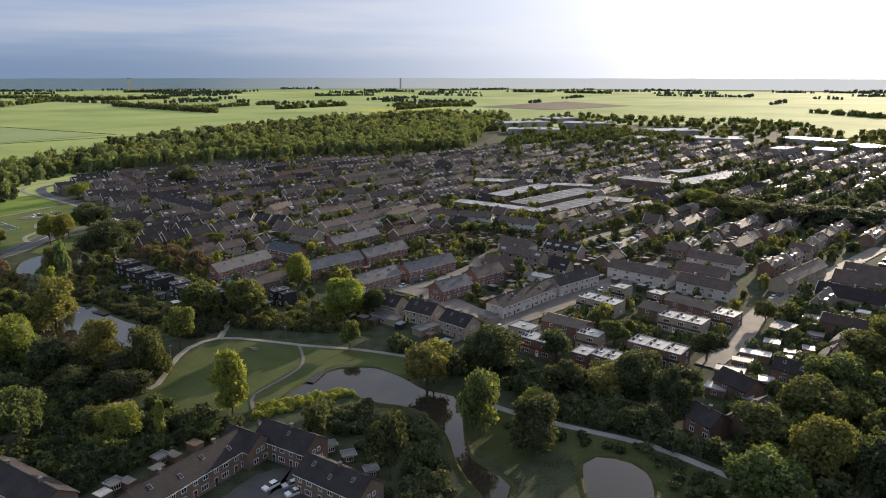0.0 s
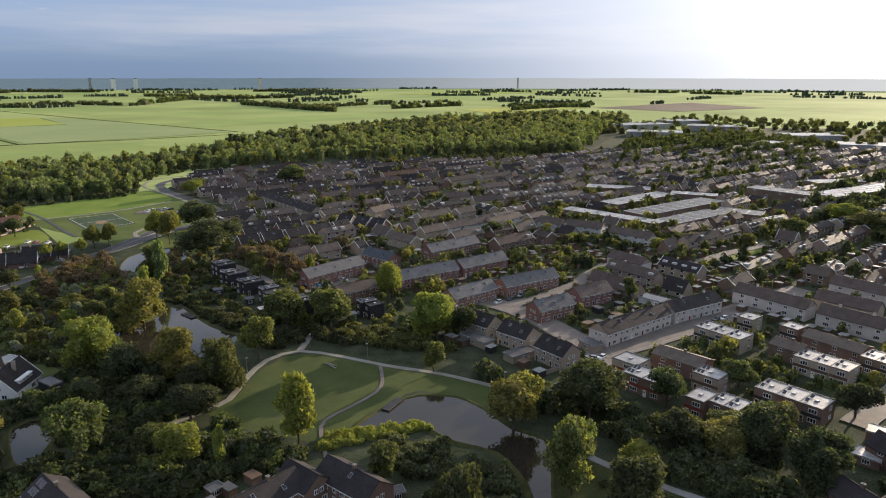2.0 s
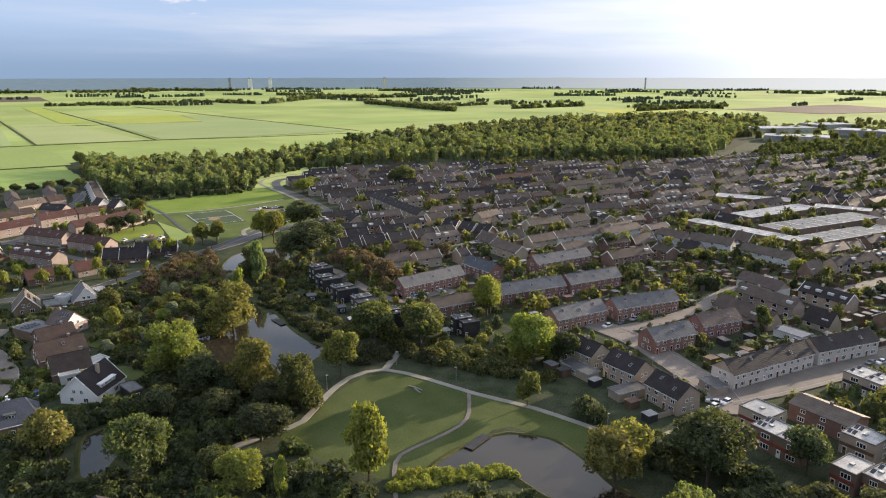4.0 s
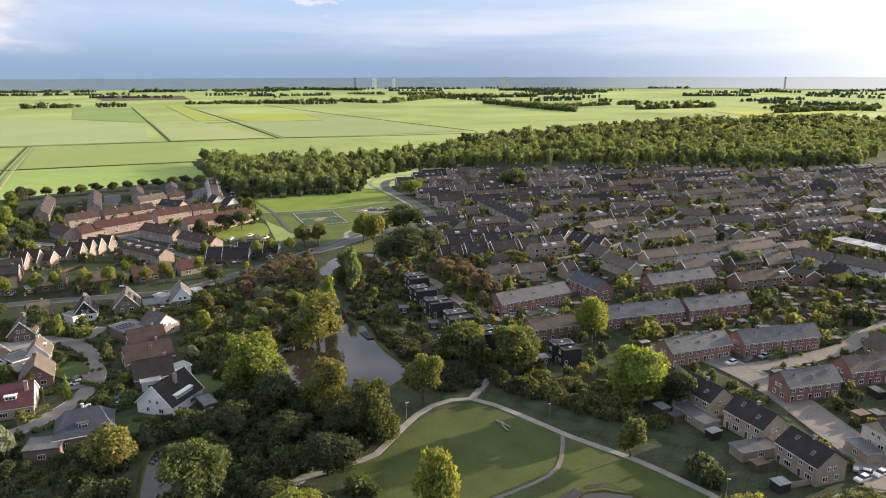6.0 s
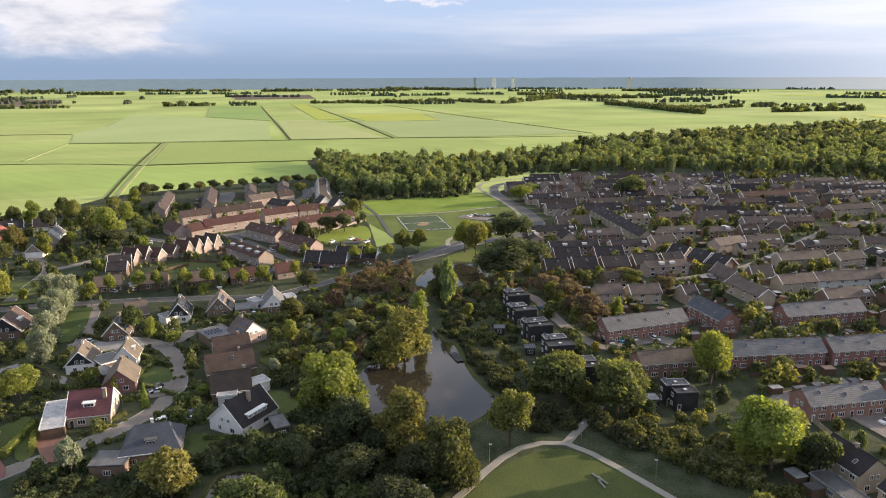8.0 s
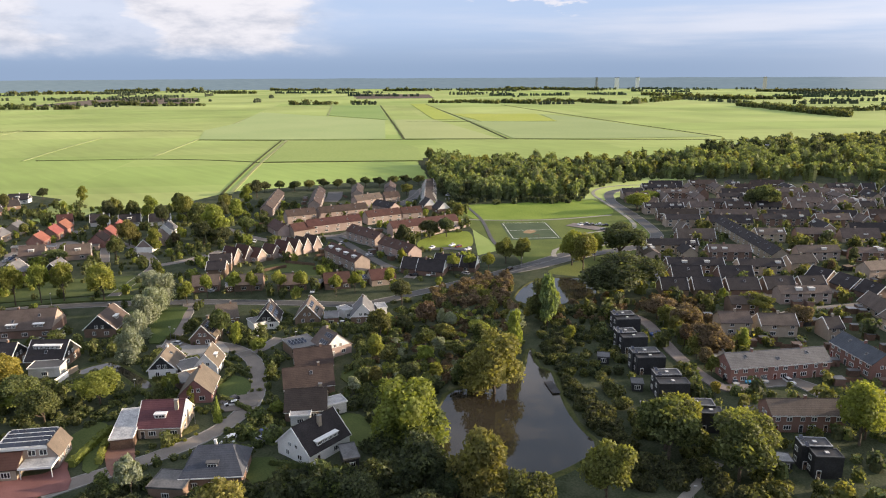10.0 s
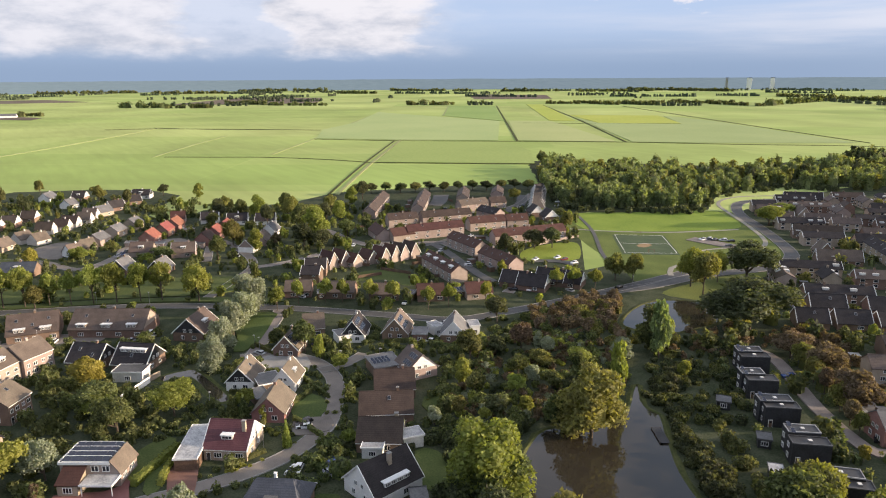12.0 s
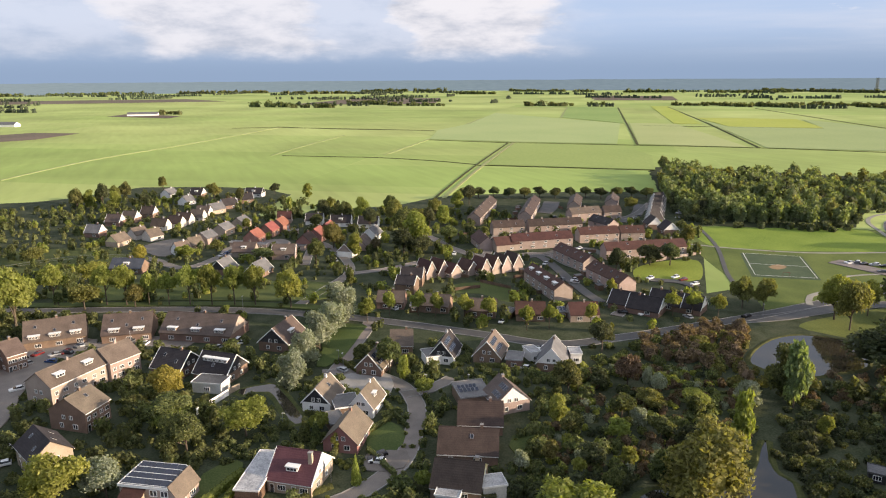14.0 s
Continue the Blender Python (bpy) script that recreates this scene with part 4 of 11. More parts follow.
def wing(parent_label, x, y, ang, L, W, h, wall="brick_brown", roof="felt_dark", name="garage", panels=0, fascia=""):
    """A low flat-roofed wing, carport or garage beside a house."""
    root = thing(name, parent_label, "garage", pose(x, y, 0, 0, 0, ang))
    s = Shape()
    s.box(-L / 2, -W / 2, -0.1, L / 2, W / 2, h)
    part("wall", s, wall, root)
    s = Shape()
    s.box(-L / 2 - 0.2, -W / 2 - 0.2, h, L / 2 + 0.2, W / 2 + 0.2, h + 0.1)
    part("roof", s, roof, root)
    s = Shape()
    for x0, y0, x1, y1 in ((-L / 2 - 0.3, -W / 2 - 0.3, L / 2 + 0.3, -W / 2 - 0.2), (-L / 2 - 0.3, W / 2 + 0.2, L / 2 + 0.3, W / 2 + 0.3), (-L / 2 - 0.3, -W / 2 - 0.2, -L / 2 - 0.2, W / 2 + 0.2), (L / 2 + 0.2, -W / 2 - 0.2, L / 2 + 0.3, W / 2 + 0.2)):
        s.box(x0, y0, h - 0.2, x1, y1, h + 0.25)
    part("fascia", s, fascia or ("paint_white" if "white" in parent_label else "felt_pale"), root)
    put_window(root, pose(0, -W / 2 - 0.012, 0.8), 1.8, 1.3, 2)
    for q in range(panels):
        g = Shape()
        g.box(-0.5, -0.8, 0, 0.5, 0.8, 0.05, 1)
        g.box(-0.46, -0.76, 0.05, 0.46, 0.76, 0.065, 0)
        part("solar_panel", g, ["solar", "metal_grey"], root, at=pose(-L / 2 + 1 + (q // 2) * 1.2, -1.2 if q % 2 else 1.2, h + 0.35, 15, 0, 0))
    OCCUPIED.append((x, y, max(L, W) * 0.6))
    return root


def panel_house(label, x, y, ang):
    """A brick house with rows of panels on a flat roof, one tiled mansard side, a tiled lean-to and a porch on posts."""
    root = thing("house", label, "house", pose(x, y, 0, 0, 0, ang) @ Matrix.Scale(1.2, 4))
    for v in (0, 5, 10):
        OCCUPIED.append((x - v * math.sin(radians(ang)), y + v * math.cos(radians(ang)), 5.5))
    s = Shape()
    s.box(-3.7, 0, -0.1, 3.7, 10.1, 5.0)
    s.hull([(-3.7, -1.6, -0.1), (3.7, -1.6, -0.1), (3.7, 0, -0.1), (-3.7, 0, -0.1)], [(-3.7, -1.6, 2.9), (3.7, -1.6, 2.9), (3.7, 0, 5.2), (-3.7, 0, 5.2)])
    part("wall", s, "brick_pink", root)
    s = Shape()
    s.hull([(-3.9, -2.0, 2.55), (3.9, -2.0, 2.55), (3.9, 0.1, 5.45), (-3.9, 0.1, 5.45)], [(-3.9, -2.0, 2.75), (3.9, -2.0, 2.75), (3.9, 0.1, 5.65), (-3.9, 0.1, 5.65)])
    part("roof", s, "tiles_tan", root, "light brown tiled mansard slope")
    s = Shape()
    s.box(-3.8, 0.1, 5.0, 3.8, 10.2, 5.2)
    part("roof", s, "felt_dark", root, "dark flat roof")
    s = Shape()
    for x0, y0, x1, y1 in ((-3.95, 0.1, -3.8, 10.35), (3.8, 0.1, 3.95, 10.35), (-3.8, 10.2, 3.8, 10.35)):
        s.box(x0, y0, 4.85, x1, y1, 5.4)
    part("roof_edge", s, "paint_white", root)
    for r in range(4):
        for k in range(6):
            g = Shape()
            g.box(-0.68, -0.74, 0, 0.68, 0.74, 0.05, 0)
            g.box(-0.76, -0.76, -0.02, -0.68, 0.76, 0.07, 1)
            g.box(0.68, -0.76, -0.02, 0.78, 0.76, 0.07, 1)
            part("solar_panel", g, ["solar", "paint_white"], root, at=pose(-2.75 + 1.85 * r, 1.2 + 1.55 * k, 5.55, 0, -18, 0))
    s = Shape()
    s.box(-7.4, 5.0, -0.1, -3.7, 9.0, 2.5)
    s.hull([(-7.4, 5.0, 2.5), (-3.7, 5.0, 2.5), (-3.7, 9.0, 2.5), (-7.4, 9.0, 2.5)], [(-7.4, 5.0, 2.6), (-3.7, 5.0, 4.4), (-3.7, 9.0, 4.4), (-7.4, 9.0, 2.6)])
    part("wall", s, "brick_buff", root, "lean-to of buff brick")
    s = Shape()
    s.hull([(-7.7, 4.7, 2.5), (-3.7, 4.7, 4.45), (-3.7, 9.3, 4.45), (-7.7, 9.3, 2.5)], [(-7.7, 4.7, 2.7), (-3.7, 4.7, 4.65), (-3.7, 9.3, 4.65), (-7.7, 9.3, 2.7)])
    part("roof", s, "tiles_rust", root, "rust tiled lean-to roof")
    s = Shape()
    s.box(-7.6, -1.8, 2.55, -3.72, 4.6, 2.75)
    part("porch_roof", s, "felt_pale", root, "pale flat porch roof")
    s = Shape()
    s.box(-7.72, -1.9, 2.4, -7.6, 4.6, 2.85)
    s.box(-7.6, -1.92, 2.4, -3.72, -1.8, 2.85)
    part("fascia", s, "paint_white", root)
    for v in (-1.6, 4.3):
        s = Shape()
        s.box(-7.5, v - 0.07, 0, -7.36, v + 0.07, 2.55)
        part("post", s, "paint_white", root)
    for u, z, w in ((-1.9, 0.9, 1.6), (1.2, 0.9, 2.0), (-0.4, 3.3, 0)):
        if w:
            put_window(root, pose(u, -1.612, z), w, 1.3, 2)
    for v, z in ((1.0, 3.3), (3.2, 3.3), (0.6, 0.8), (3.4, 0.8)):
        put_window(root, pose(-3.712, v, z, 0, 0, -90), 1.5, 1.3, 1)
    put_window(root, pose(-7.412, 7.0, 0.8, 0, 0, -90), 1.8, 1.3, 2)
    return root


def hip_house(label, x, y, ang, L, W, eave, ridge, wall, roof):
    """A house under a hipped roof, with a chimney and a porch of white boards."""
    root = thing("house", label, "house", pose(x, y, 0, 0, 0, ang))
    OCCUPIED.append((x, y, W * 0.7))
    s = Shape()
    s.box(-L / 2, -W / 2, -0.1, L / 2, W / 2, eave)
    part("wall", s, wall, root)
    s = Shape()
    a, b, k = L / 2 + 0.5, W / 2 + 0.5, L / 2 - W * 0.24
    base = [(-a, -b, eave - 0.1), (a, -b, eave - 0.1), (a, b, eave - 0.1), (-a, b, eave - 0.1)]
    s.face(base[::-1])
    lo = [(p[0], p[1], eave + 0.1) for p in base]
    for i in range(4):
        s.face([base[i], base[(i + 1) % 4], lo[(i + 1) % 4], lo[i]])
    p, q = (-k, 0, ridge), (k, 0, ridge)
    s.face([lo[0], lo[1], q, p])
    s.face([lo[1], lo[2], q])
    s.face([lo[2], lo[3], p, q])
    s.face([lo[3], lo[0], p])
    part("roof", s, roof, root)
    s = Shape()
    s.box(-a - 0.1, -b - 0.1, eave - 0.12, a + 0.1, -b, eave + 0.12)
    s.box(-a - 0.1, b, eave - 0.12, a + 0.1, b + 0.1, eave + 0.12)
    part("gutter", s, "paint_white", root, "white gutter board")
    s = Shape()
    s.box(-0.3, 0.2, ridge - 0.6, 0.3, 0.8, ridge + 0.9, bevel=0.03)
    s.box(-0.37, 0.13, ridge + 0.9, 0.37, 0.87, ridge + 1.0)
    part("chimney", s, "plaster_white", root, "white chimney")
    s = Shape()
    s.box(-1.3, -W * 0.36, eave + 1.2, 1.3, 0, eave + 2.6)
    s.box(-1.5, -W * 0.36 - 0.25, eave + 2.6, 1.5, 0, eave + 2.75)
    d = part("dormer", s, "felt_dark", root, "dark flat dormer")
    put_window(d, pose(0, -W * 0.36 - 0.012, eave + 1.5), 2.2, 0.95, 2)
    for u in (-L * 0.3, 0.0, L * 0.3):
        for side in (-1, 1):
            put_window(root, pose(u, side * (W / 2 + 0.012), 0.9, 0, 0, 0 if side < 0 else 180), 1.6, 1.3, 2)
    for side in (-1, 1):
        put_window(root, pose(side * (L / 2 + 0.012), 0, 0.9, 0, 0, 90 * side), 1.8, 1.3, 2)
    return root


# ---- vehicles and street furniture ----
CARS = {}


def car(x, y, ang, colour="silver", van=False, label=""):
    key = (colour, van)
    m = pose(x, y, 0.1, 0, 0, ang)
    if key not in CARS:
        root = thing("car" if not van else "van", label or f"parked {colour} {'van' if van else 'hatchback car'} on paving", "car", m, "parked cars")
        L, W = (4.3, 1.78) if not van else (4.9, 1.9)
        s = Shape()
        prof = [(-L / 2, 0.35), (-L / 2 + 0.05, 0.85), (-L / 2 + 0.9, 0.98), (L / 2 - 0.15, 0.95), (L / 2, 0.8), (L / 2, 0.35)]
        for y0, y1 in ((-W / 2, W / 2),):
            s.hull([(p, y0, z) for p, z in prof][::-1], [(p, y1, z) for p, z in prof][::-1])
        top = 1.5 if not van else 1.95
        f0, f1 = (-0.95, -0.25) if not van else (-1.6, -1.1)
        s.hull([(f1 + 0.15, -W / 2 + 0.2, top - 0.06), (L / 2 - 0.55, -W / 2 + 0.2, top - 0.06), (L / 2 - 0.55, W / 2 - 0.2, top - 0.06), (f1 + 0.15, W / 2 - 0.2, top - 0.06)], [(f1 + 0.3, -W / 2 + 0.28, top), (L / 2 - 0.7, -W / 2 + 0.28, top), (L / 2 - 0.7, W / 2 - 0.28, top), (f1 + 0.3, W / 2 - 0.28, top)])
        part("body", s, "car_" + colour, root)
        g = Shape()
        g.hull([(f0, -W / 2 + 0.06, 0.95), (L / 2 - 0.12, -W / 2 + 0.06, 0.95), (L / 2 - 0.12, W / 2 - 0.06, 0.95), (f0, W / 2 - 0.06, 0.95)], [(f1 + 0.15, -W / 2 + 0.2, top - 0.06), (L / 2 - 0.55, -W / 2 + 0.2, top - 0.06), (L / 2 - 0.55, W / 2 - 0.2, top - 0.06), (f1 + 0.15, W / 2 - 0.2, top - 0.06)])
        part("glazing", g, "glass_dark", root)
        for wx in (-L / 2 + 0.8, L / 2 - 0.8):
            for wy in (-W / 2 + 0.02, W / 2 - 0.22):
                t = Shape()
                t.tube((wx, wy, 0.31), (wx, wy + 0.2, 0.31), 0.31, 0.31, 10)
                part("wheel", t, "tyre", root)
        CARS[key] = root
    else:
        copy_thing(CARS[key], m)
    OCCUPIED.append((x, y, 2.3))


LAMPS = []


def street_lamp(x, y, ang=0.0, h=5.0):
    m = pose(x, y, 0, 0, 0, ang)
    if LAMPS:
        copy_thing(LAMPS[0], m)
        return
    root = thing("street_lamp", "slim grey steel lamp post beside the path", "street lamp", m, "lamp posts")
    s = Shape()
    s.tube((0, 0, 0), (0, 0, h), 0.09, 0.06, 8)
    part("pole", s, "metal_grey", root)
    s = Shape()
    s.hull([(-0.2, -0.14, h), (0.6, -0.12, h + 0.05), (0.6, 0.12, h + 0.05), (-0.2, 0.14, h)], [(-0.15, -0.1, h + 0.18), (0.5, -0.08, h + 0.16), (0.5, 0.08, h + 0.16), (-0.15, 0.1, h + 0.18)])
    part("lamp_head", s, "boards_white", root)
    LAMPS.append(root)


def fence(x0, y0, x1, y1, h=1.8, mat="boards_brown", label="brown wooden garden fence"):
    L = math.hypot(x1 - x0, y1 - y0)
    root = thing("fence", label, "fence", pose(x0, y0, 0, 0, 0, math.degrees(math.atan2(y1 - y0, x1 - x0))), "garden fences")
    n = max(1, round(L / 2.0))
    for i in range(n):
        s = Shape()
        s.box(L * i / n + 0.06, -0.03, 0.05, L * (i + 1) / n - 0.06, 0.03, h - 0.05)
        s.box(L * i / n - 0.06, -0.06, 0, L * i / n + 0.06, 0.06, h)
        part("panel", s, mat, root)
    return root



# ---- ground, fields, roads and water ----


def make_ground():
    s = Shape()
    rings = (0, 150, 400, 900, 1800, 3200, 4750)
    k = 64
    for r0, r1 in zip(rings, rings[1:]):
        for i in range(k):
            a, b = 6.28319 * i / k, 6.28319 * (i + 1) / k
            q = [(r0 * math.cos(a) - 60, r0 * math.sin(a) + 60, 0), (r1 * math.cos(a) - 60, r1 * math.sin(a) + 60, 0), (r1 * math.cos(b) - 60, r1 * math.sin(b) + 60, 0), (r0 * math.cos(b) - 60, r0 * math.sin(b) + 60, 0)]
            s.face(q[1:] + q[:1] if r0 else q[:3])
    tagged(part("ground", s, "farmland"), "flat green polder pasture reaching to the horizon", "ground", kind="structure")


make_ground()


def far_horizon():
    """The blue distance: low land and woods to the skyline, haze painted as glow."""
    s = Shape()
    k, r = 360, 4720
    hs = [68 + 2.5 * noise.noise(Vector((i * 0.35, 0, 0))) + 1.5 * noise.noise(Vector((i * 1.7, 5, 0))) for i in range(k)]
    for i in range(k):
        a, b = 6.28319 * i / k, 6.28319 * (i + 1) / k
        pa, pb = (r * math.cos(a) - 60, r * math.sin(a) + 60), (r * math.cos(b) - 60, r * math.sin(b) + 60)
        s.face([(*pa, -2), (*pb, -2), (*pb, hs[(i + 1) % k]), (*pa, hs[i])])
    tagged(part("backdrop", s, "blue_distance"), "distant land and woods on the horizon, blue haze painted as glow", "backdrop", kind="structure")


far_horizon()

zone('garden_ground', 'dark garden earth and rough grass between the houses', 'ground', 'garden_soil', [(-610.4, -103.6), (-684.5, -37.1), (-670.8, 61.4), (-677.3, 84.7), (-716.6, 139.4), (-691.9, 199.7), (-659.3, 239.0), (-619.8, 253.4), (-576.2, 230.2), (-544.0, 215.4), (-517.6, 220.6), (-523.0, 236.9), (-543.5, 252.4), (-538.3, 289.9), (-536.6, 315.8), (-553.7, 350.0), (-560.9, 372.7), (-536.8, 464.6), (-501.2, 540.4), (-385.4, 470.0), (-272.8, 370.1), (-272.8, 486.1), (-134.0, 302.4), (-95.5, 242.8), (-124.1, 136.2), (-193.7, 69.2)], wobble=1.5, sharp=True)
zone('garden_ground', 'dark garden earth and rough grass between the houses', 'ground', 'garden_soil', [(-290.3, 306.4), (-251.0, 338.8), (-316.7, 532.4), (-328.4, 616.3), (-331.8, 774.1), (-209.6, 926.5), (3.5, 1132.8), (378.5, 1384.1), (642.0, 1258.2), (467.8, 576.6), (195.0, 228.8), (99.7, 147.2), (-4.4, 112.0), (-97.3, 119.6), (-162.6, 137.5)], wobble=4.0)
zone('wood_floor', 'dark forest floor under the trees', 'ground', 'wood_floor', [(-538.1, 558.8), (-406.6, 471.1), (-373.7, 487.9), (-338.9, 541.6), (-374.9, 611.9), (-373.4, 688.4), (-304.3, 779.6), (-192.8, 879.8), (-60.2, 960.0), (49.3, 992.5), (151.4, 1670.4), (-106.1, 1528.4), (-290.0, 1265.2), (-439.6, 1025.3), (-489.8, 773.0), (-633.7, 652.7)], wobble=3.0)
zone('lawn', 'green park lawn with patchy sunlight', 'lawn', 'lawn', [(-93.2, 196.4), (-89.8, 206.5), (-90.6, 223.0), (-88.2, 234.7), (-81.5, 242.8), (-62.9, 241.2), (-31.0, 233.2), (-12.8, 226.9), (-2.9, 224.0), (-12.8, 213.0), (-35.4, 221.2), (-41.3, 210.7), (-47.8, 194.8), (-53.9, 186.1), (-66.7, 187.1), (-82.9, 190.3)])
zone('lawn', 'rough dark grass beside the small pond', 'grass', 'rough_grass', [(8.0, 197.4), (16.2, 190.0), (34.6, 179.6), (55.1, 167.3), (71.2, 151.3), (76.4, 133.8), (37.8, 128.0), (32.0, 164.4), (16.4, 156.2), (8.4, 167.2), (5.9, 182.9)])
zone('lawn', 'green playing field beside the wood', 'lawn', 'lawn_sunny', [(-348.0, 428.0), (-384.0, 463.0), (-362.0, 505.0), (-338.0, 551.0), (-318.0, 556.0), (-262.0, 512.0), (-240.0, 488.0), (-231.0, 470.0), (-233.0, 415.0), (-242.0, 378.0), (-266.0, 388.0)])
# sunlit strip of the field, painted by a brighter grass colour
zone('lawn', 'mown grass slope below the wood, sunlight painted as brighter green', 'lawn', 'meadow', [(-382.0, 463.0), (-362.0, 506.0), (-339.0, 550.0), (-320.0, 546.0), (-292.0, 519.0), (-309.0, 477.0), (-326.0, 452.0), (-343.0, 437.0)])
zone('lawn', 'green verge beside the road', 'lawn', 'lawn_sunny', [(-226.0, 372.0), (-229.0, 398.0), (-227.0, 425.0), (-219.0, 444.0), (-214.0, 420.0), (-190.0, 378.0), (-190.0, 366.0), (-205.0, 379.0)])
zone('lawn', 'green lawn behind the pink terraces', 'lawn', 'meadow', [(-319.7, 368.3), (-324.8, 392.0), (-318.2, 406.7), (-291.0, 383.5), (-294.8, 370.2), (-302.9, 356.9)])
zone('lawn', 'small green behind the gabled houses', 'lawn', 'lawn', [(-330.4, 272.5), (-329.2, 286.4), (-315.2, 295.6), (-297.6, 284.6), (-313.3, 278.9), (-318.5, 267.4)])
zone('sports_court', 'fenced dark green sports court with a sand circle', 'sports court', 'pitch_green', [(-321.8, 438.8), (-302.0, 462.2), (-266.6, 433.6), (-284.6, 409.0)], sharp=True)
zone('sand_circle', 'orange sand circle on the court', 'sports court', 'sand_orange', [(-294.3, 430.0), (-296.2, 438.4), (-290.5, 438.6), (-288.8, 430.3)])
zone('lawn', 'long green verge in the east', 'lawn', 'meadow', [(85.2, 404.4), (126.6, 445.1), (115.0, 420.7), (88.4, 394.8)])
pond('dark still park pond reflecting the sky', [(-48.4, 192.8), (-43.3, 207.1), (-34.8, 216.8), (-23.5, 217.8), (-13.6, 210.6), (-5.0, 200.6), (3.4, 196.7), (5.6, 185.6), (6.0, 171.6), (7.4, 161.0), (12.1, 154.9), (16.4, 148.3), (12.4, 139.8), (7.0, 148.8), (3.1, 160.2), (0.2, 174.7), (-8.2, 188.2), (-19.3, 191.8), (-32.3, 199.8), (-40.3, 195.8)])
pond('dark pond in the park grass', [(35.5, 158.4), (44.4, 160.8), (50.6, 154.3), (49.1, 142.1), (42.6, 128.0), (33.8, 131.8)])
pond('dark pond between trees reflecting the sky', [(-166.4, 291.7), (-158.5, 284.3), (-153.2, 281.6), (-149.3, 281.8), (-141.7, 275.3), (-130.3, 265.6), (-123.5, 260.9), (-117.1, 257.4), (-112.8, 255.7), (-109.9, 251.0), (-109.4, 243.0), (-110.4, 235.4), (-113.6, 227.4), (-122.2, 221.3), (-132.4, 221.4), (-142.0, 224.2), (-148.9, 230.4), (-159.4, 245.4), (-159.5, 252.2), (-155.6, 259.2), (-152.9, 267.4), (-156.8, 277.4), (-164.6, 287.8)])
pond('grey pond beside the main road', [(-206.3, 327.7), (-217.8, 345.5), (-220.0, 361.3), (-213.4, 372.1), (-203.5, 375.4), (-189.2, 360.6), (-190.0, 345.7), (-192.0, 334.4)])
pond('dark ditch water between gardens', [(-141.4, 178.2), (-136.3, 185.5), (-128.6, 178.7), (-123.4, 164.3), (-127.9, 163.1)])
pond('dark canal water behind a garden wall', [(-254.4, 167.8), (-254.9, 176.8), (-251.3, 178.9), (-229.4, 182.0), (-225.2, 180.2), (-228.5, 178.1), (-249.1, 175.8), (-250.2, 167.9)])
road('road', 'grey asphalt main road with pale kerbs', 'asphalt', [(-403.0, 28.4), (-372.2, 85.1), (-355.3, 128.5), (-333.4, 176.4), (-302.3, 220.9), (-267.8, 256.9), (-248.0, 276.7), (-243.7, 303.1), (-242.2, 333.4), (-241.4, 367.1), (-242.6, 403.1), (-243.7, 445.7)], 5.6, kerb=True, pavement=0.0)
road('road', 'grey asphalt road curving past the playing field', 'asphalt', [(-241.0, 356.0), (-236.7, 375.4), (-236.0, 396.0), (-234.0, 415.8), (-228.7, 433.6), (-224.9, 455.8), (-229.9, 475.3), (-239.8, 489.6), (-263.4, 512.0), (-292.4, 536.4), (-317.8, 557.0), (-339.5, 583.6), (-346.0, 603.1), (-340.0, 627.0), (-323.3, 668.3)], 7.0, pavement=0)
road('path', 'pale concrete cycle path', 'path_sand', [(-242.7, 397.9), (-251.8, 408.7), (-252.7, 427.1), (-250.0, 444.9), (-248.8, 465.6), (-253.9, 488.0), (-267.0, 506.5), (-300.1, 535.6), (-326.4, 556.1), (-349.7, 576.4), (-361.3, 597.3), (-362.5, 620.0), (-353.0, 640.2), (-328.1, 676.8)], 2.6, kerb=False)
road('path', 'grey path across the playing field', 'path_sand', [(-348.6, 428.8), (-331.3, 442.9), (-306.8, 472.3), (-288.7, 514.3)], 2.0, kerb=False)
road('path', 'grey path beside the car park', 'path_sand', [(-252.0, 428.0), (-266.0, 446.0), (-262.0, 470.0), (-253.0, 486.0)], 1.8, kerb=False)
road('path', 'narrow grey path along the field', 'asphalt', [(-375.0, 461.4), (-336.8, 437.2), (-295.9, 404.2), (-279.7, 393.0)], 2.2, kerb=False)
road('path', 'pale gravel park path', 'path_sand', [(-94.6, 197.2), (-90.8, 205.1), (-92.3, 220.4), (-91.6, 235.3), (-83.4, 244.8), (-67.3, 242.5), (-50.3, 237.6), (-31.1, 234.0), (-13.0, 227.6), (-4.4, 223.7), (4.9, 229.6), (14.6, 242.4), (23.3, 250.0)], 2.0, kerb=False)
road('path', 'narrow grey park path', 'clinker', [(-52.1, 237.1), (-48.4, 225.5), (-48.4, 217.1), (-53.3, 206.6), (-58.0, 197.6), (-56.5, 189.6), (-50.8, 177.7)], 1.1, kerb=False)
road('path', 'grey park path', 'path_sand', [(-94.6, 197.2), (-100.1, 187.6), (-100.7, 178.3)], 2.9, kerb=False)
road('path', 'pale path up to the houses', 'path_sand', [(-83.4, 244.8), (-84.4, 256.1), (-85.8, 270.1)], 2.4, kerb=False)
road('path', 'worn park path in the grass', 'paving_grey', [(8.2, 201.4), (16.1, 189.2), (34.3, 178.0), (55.1, 167.3), (71.2, 151.3)], 2.4, kerb=False)
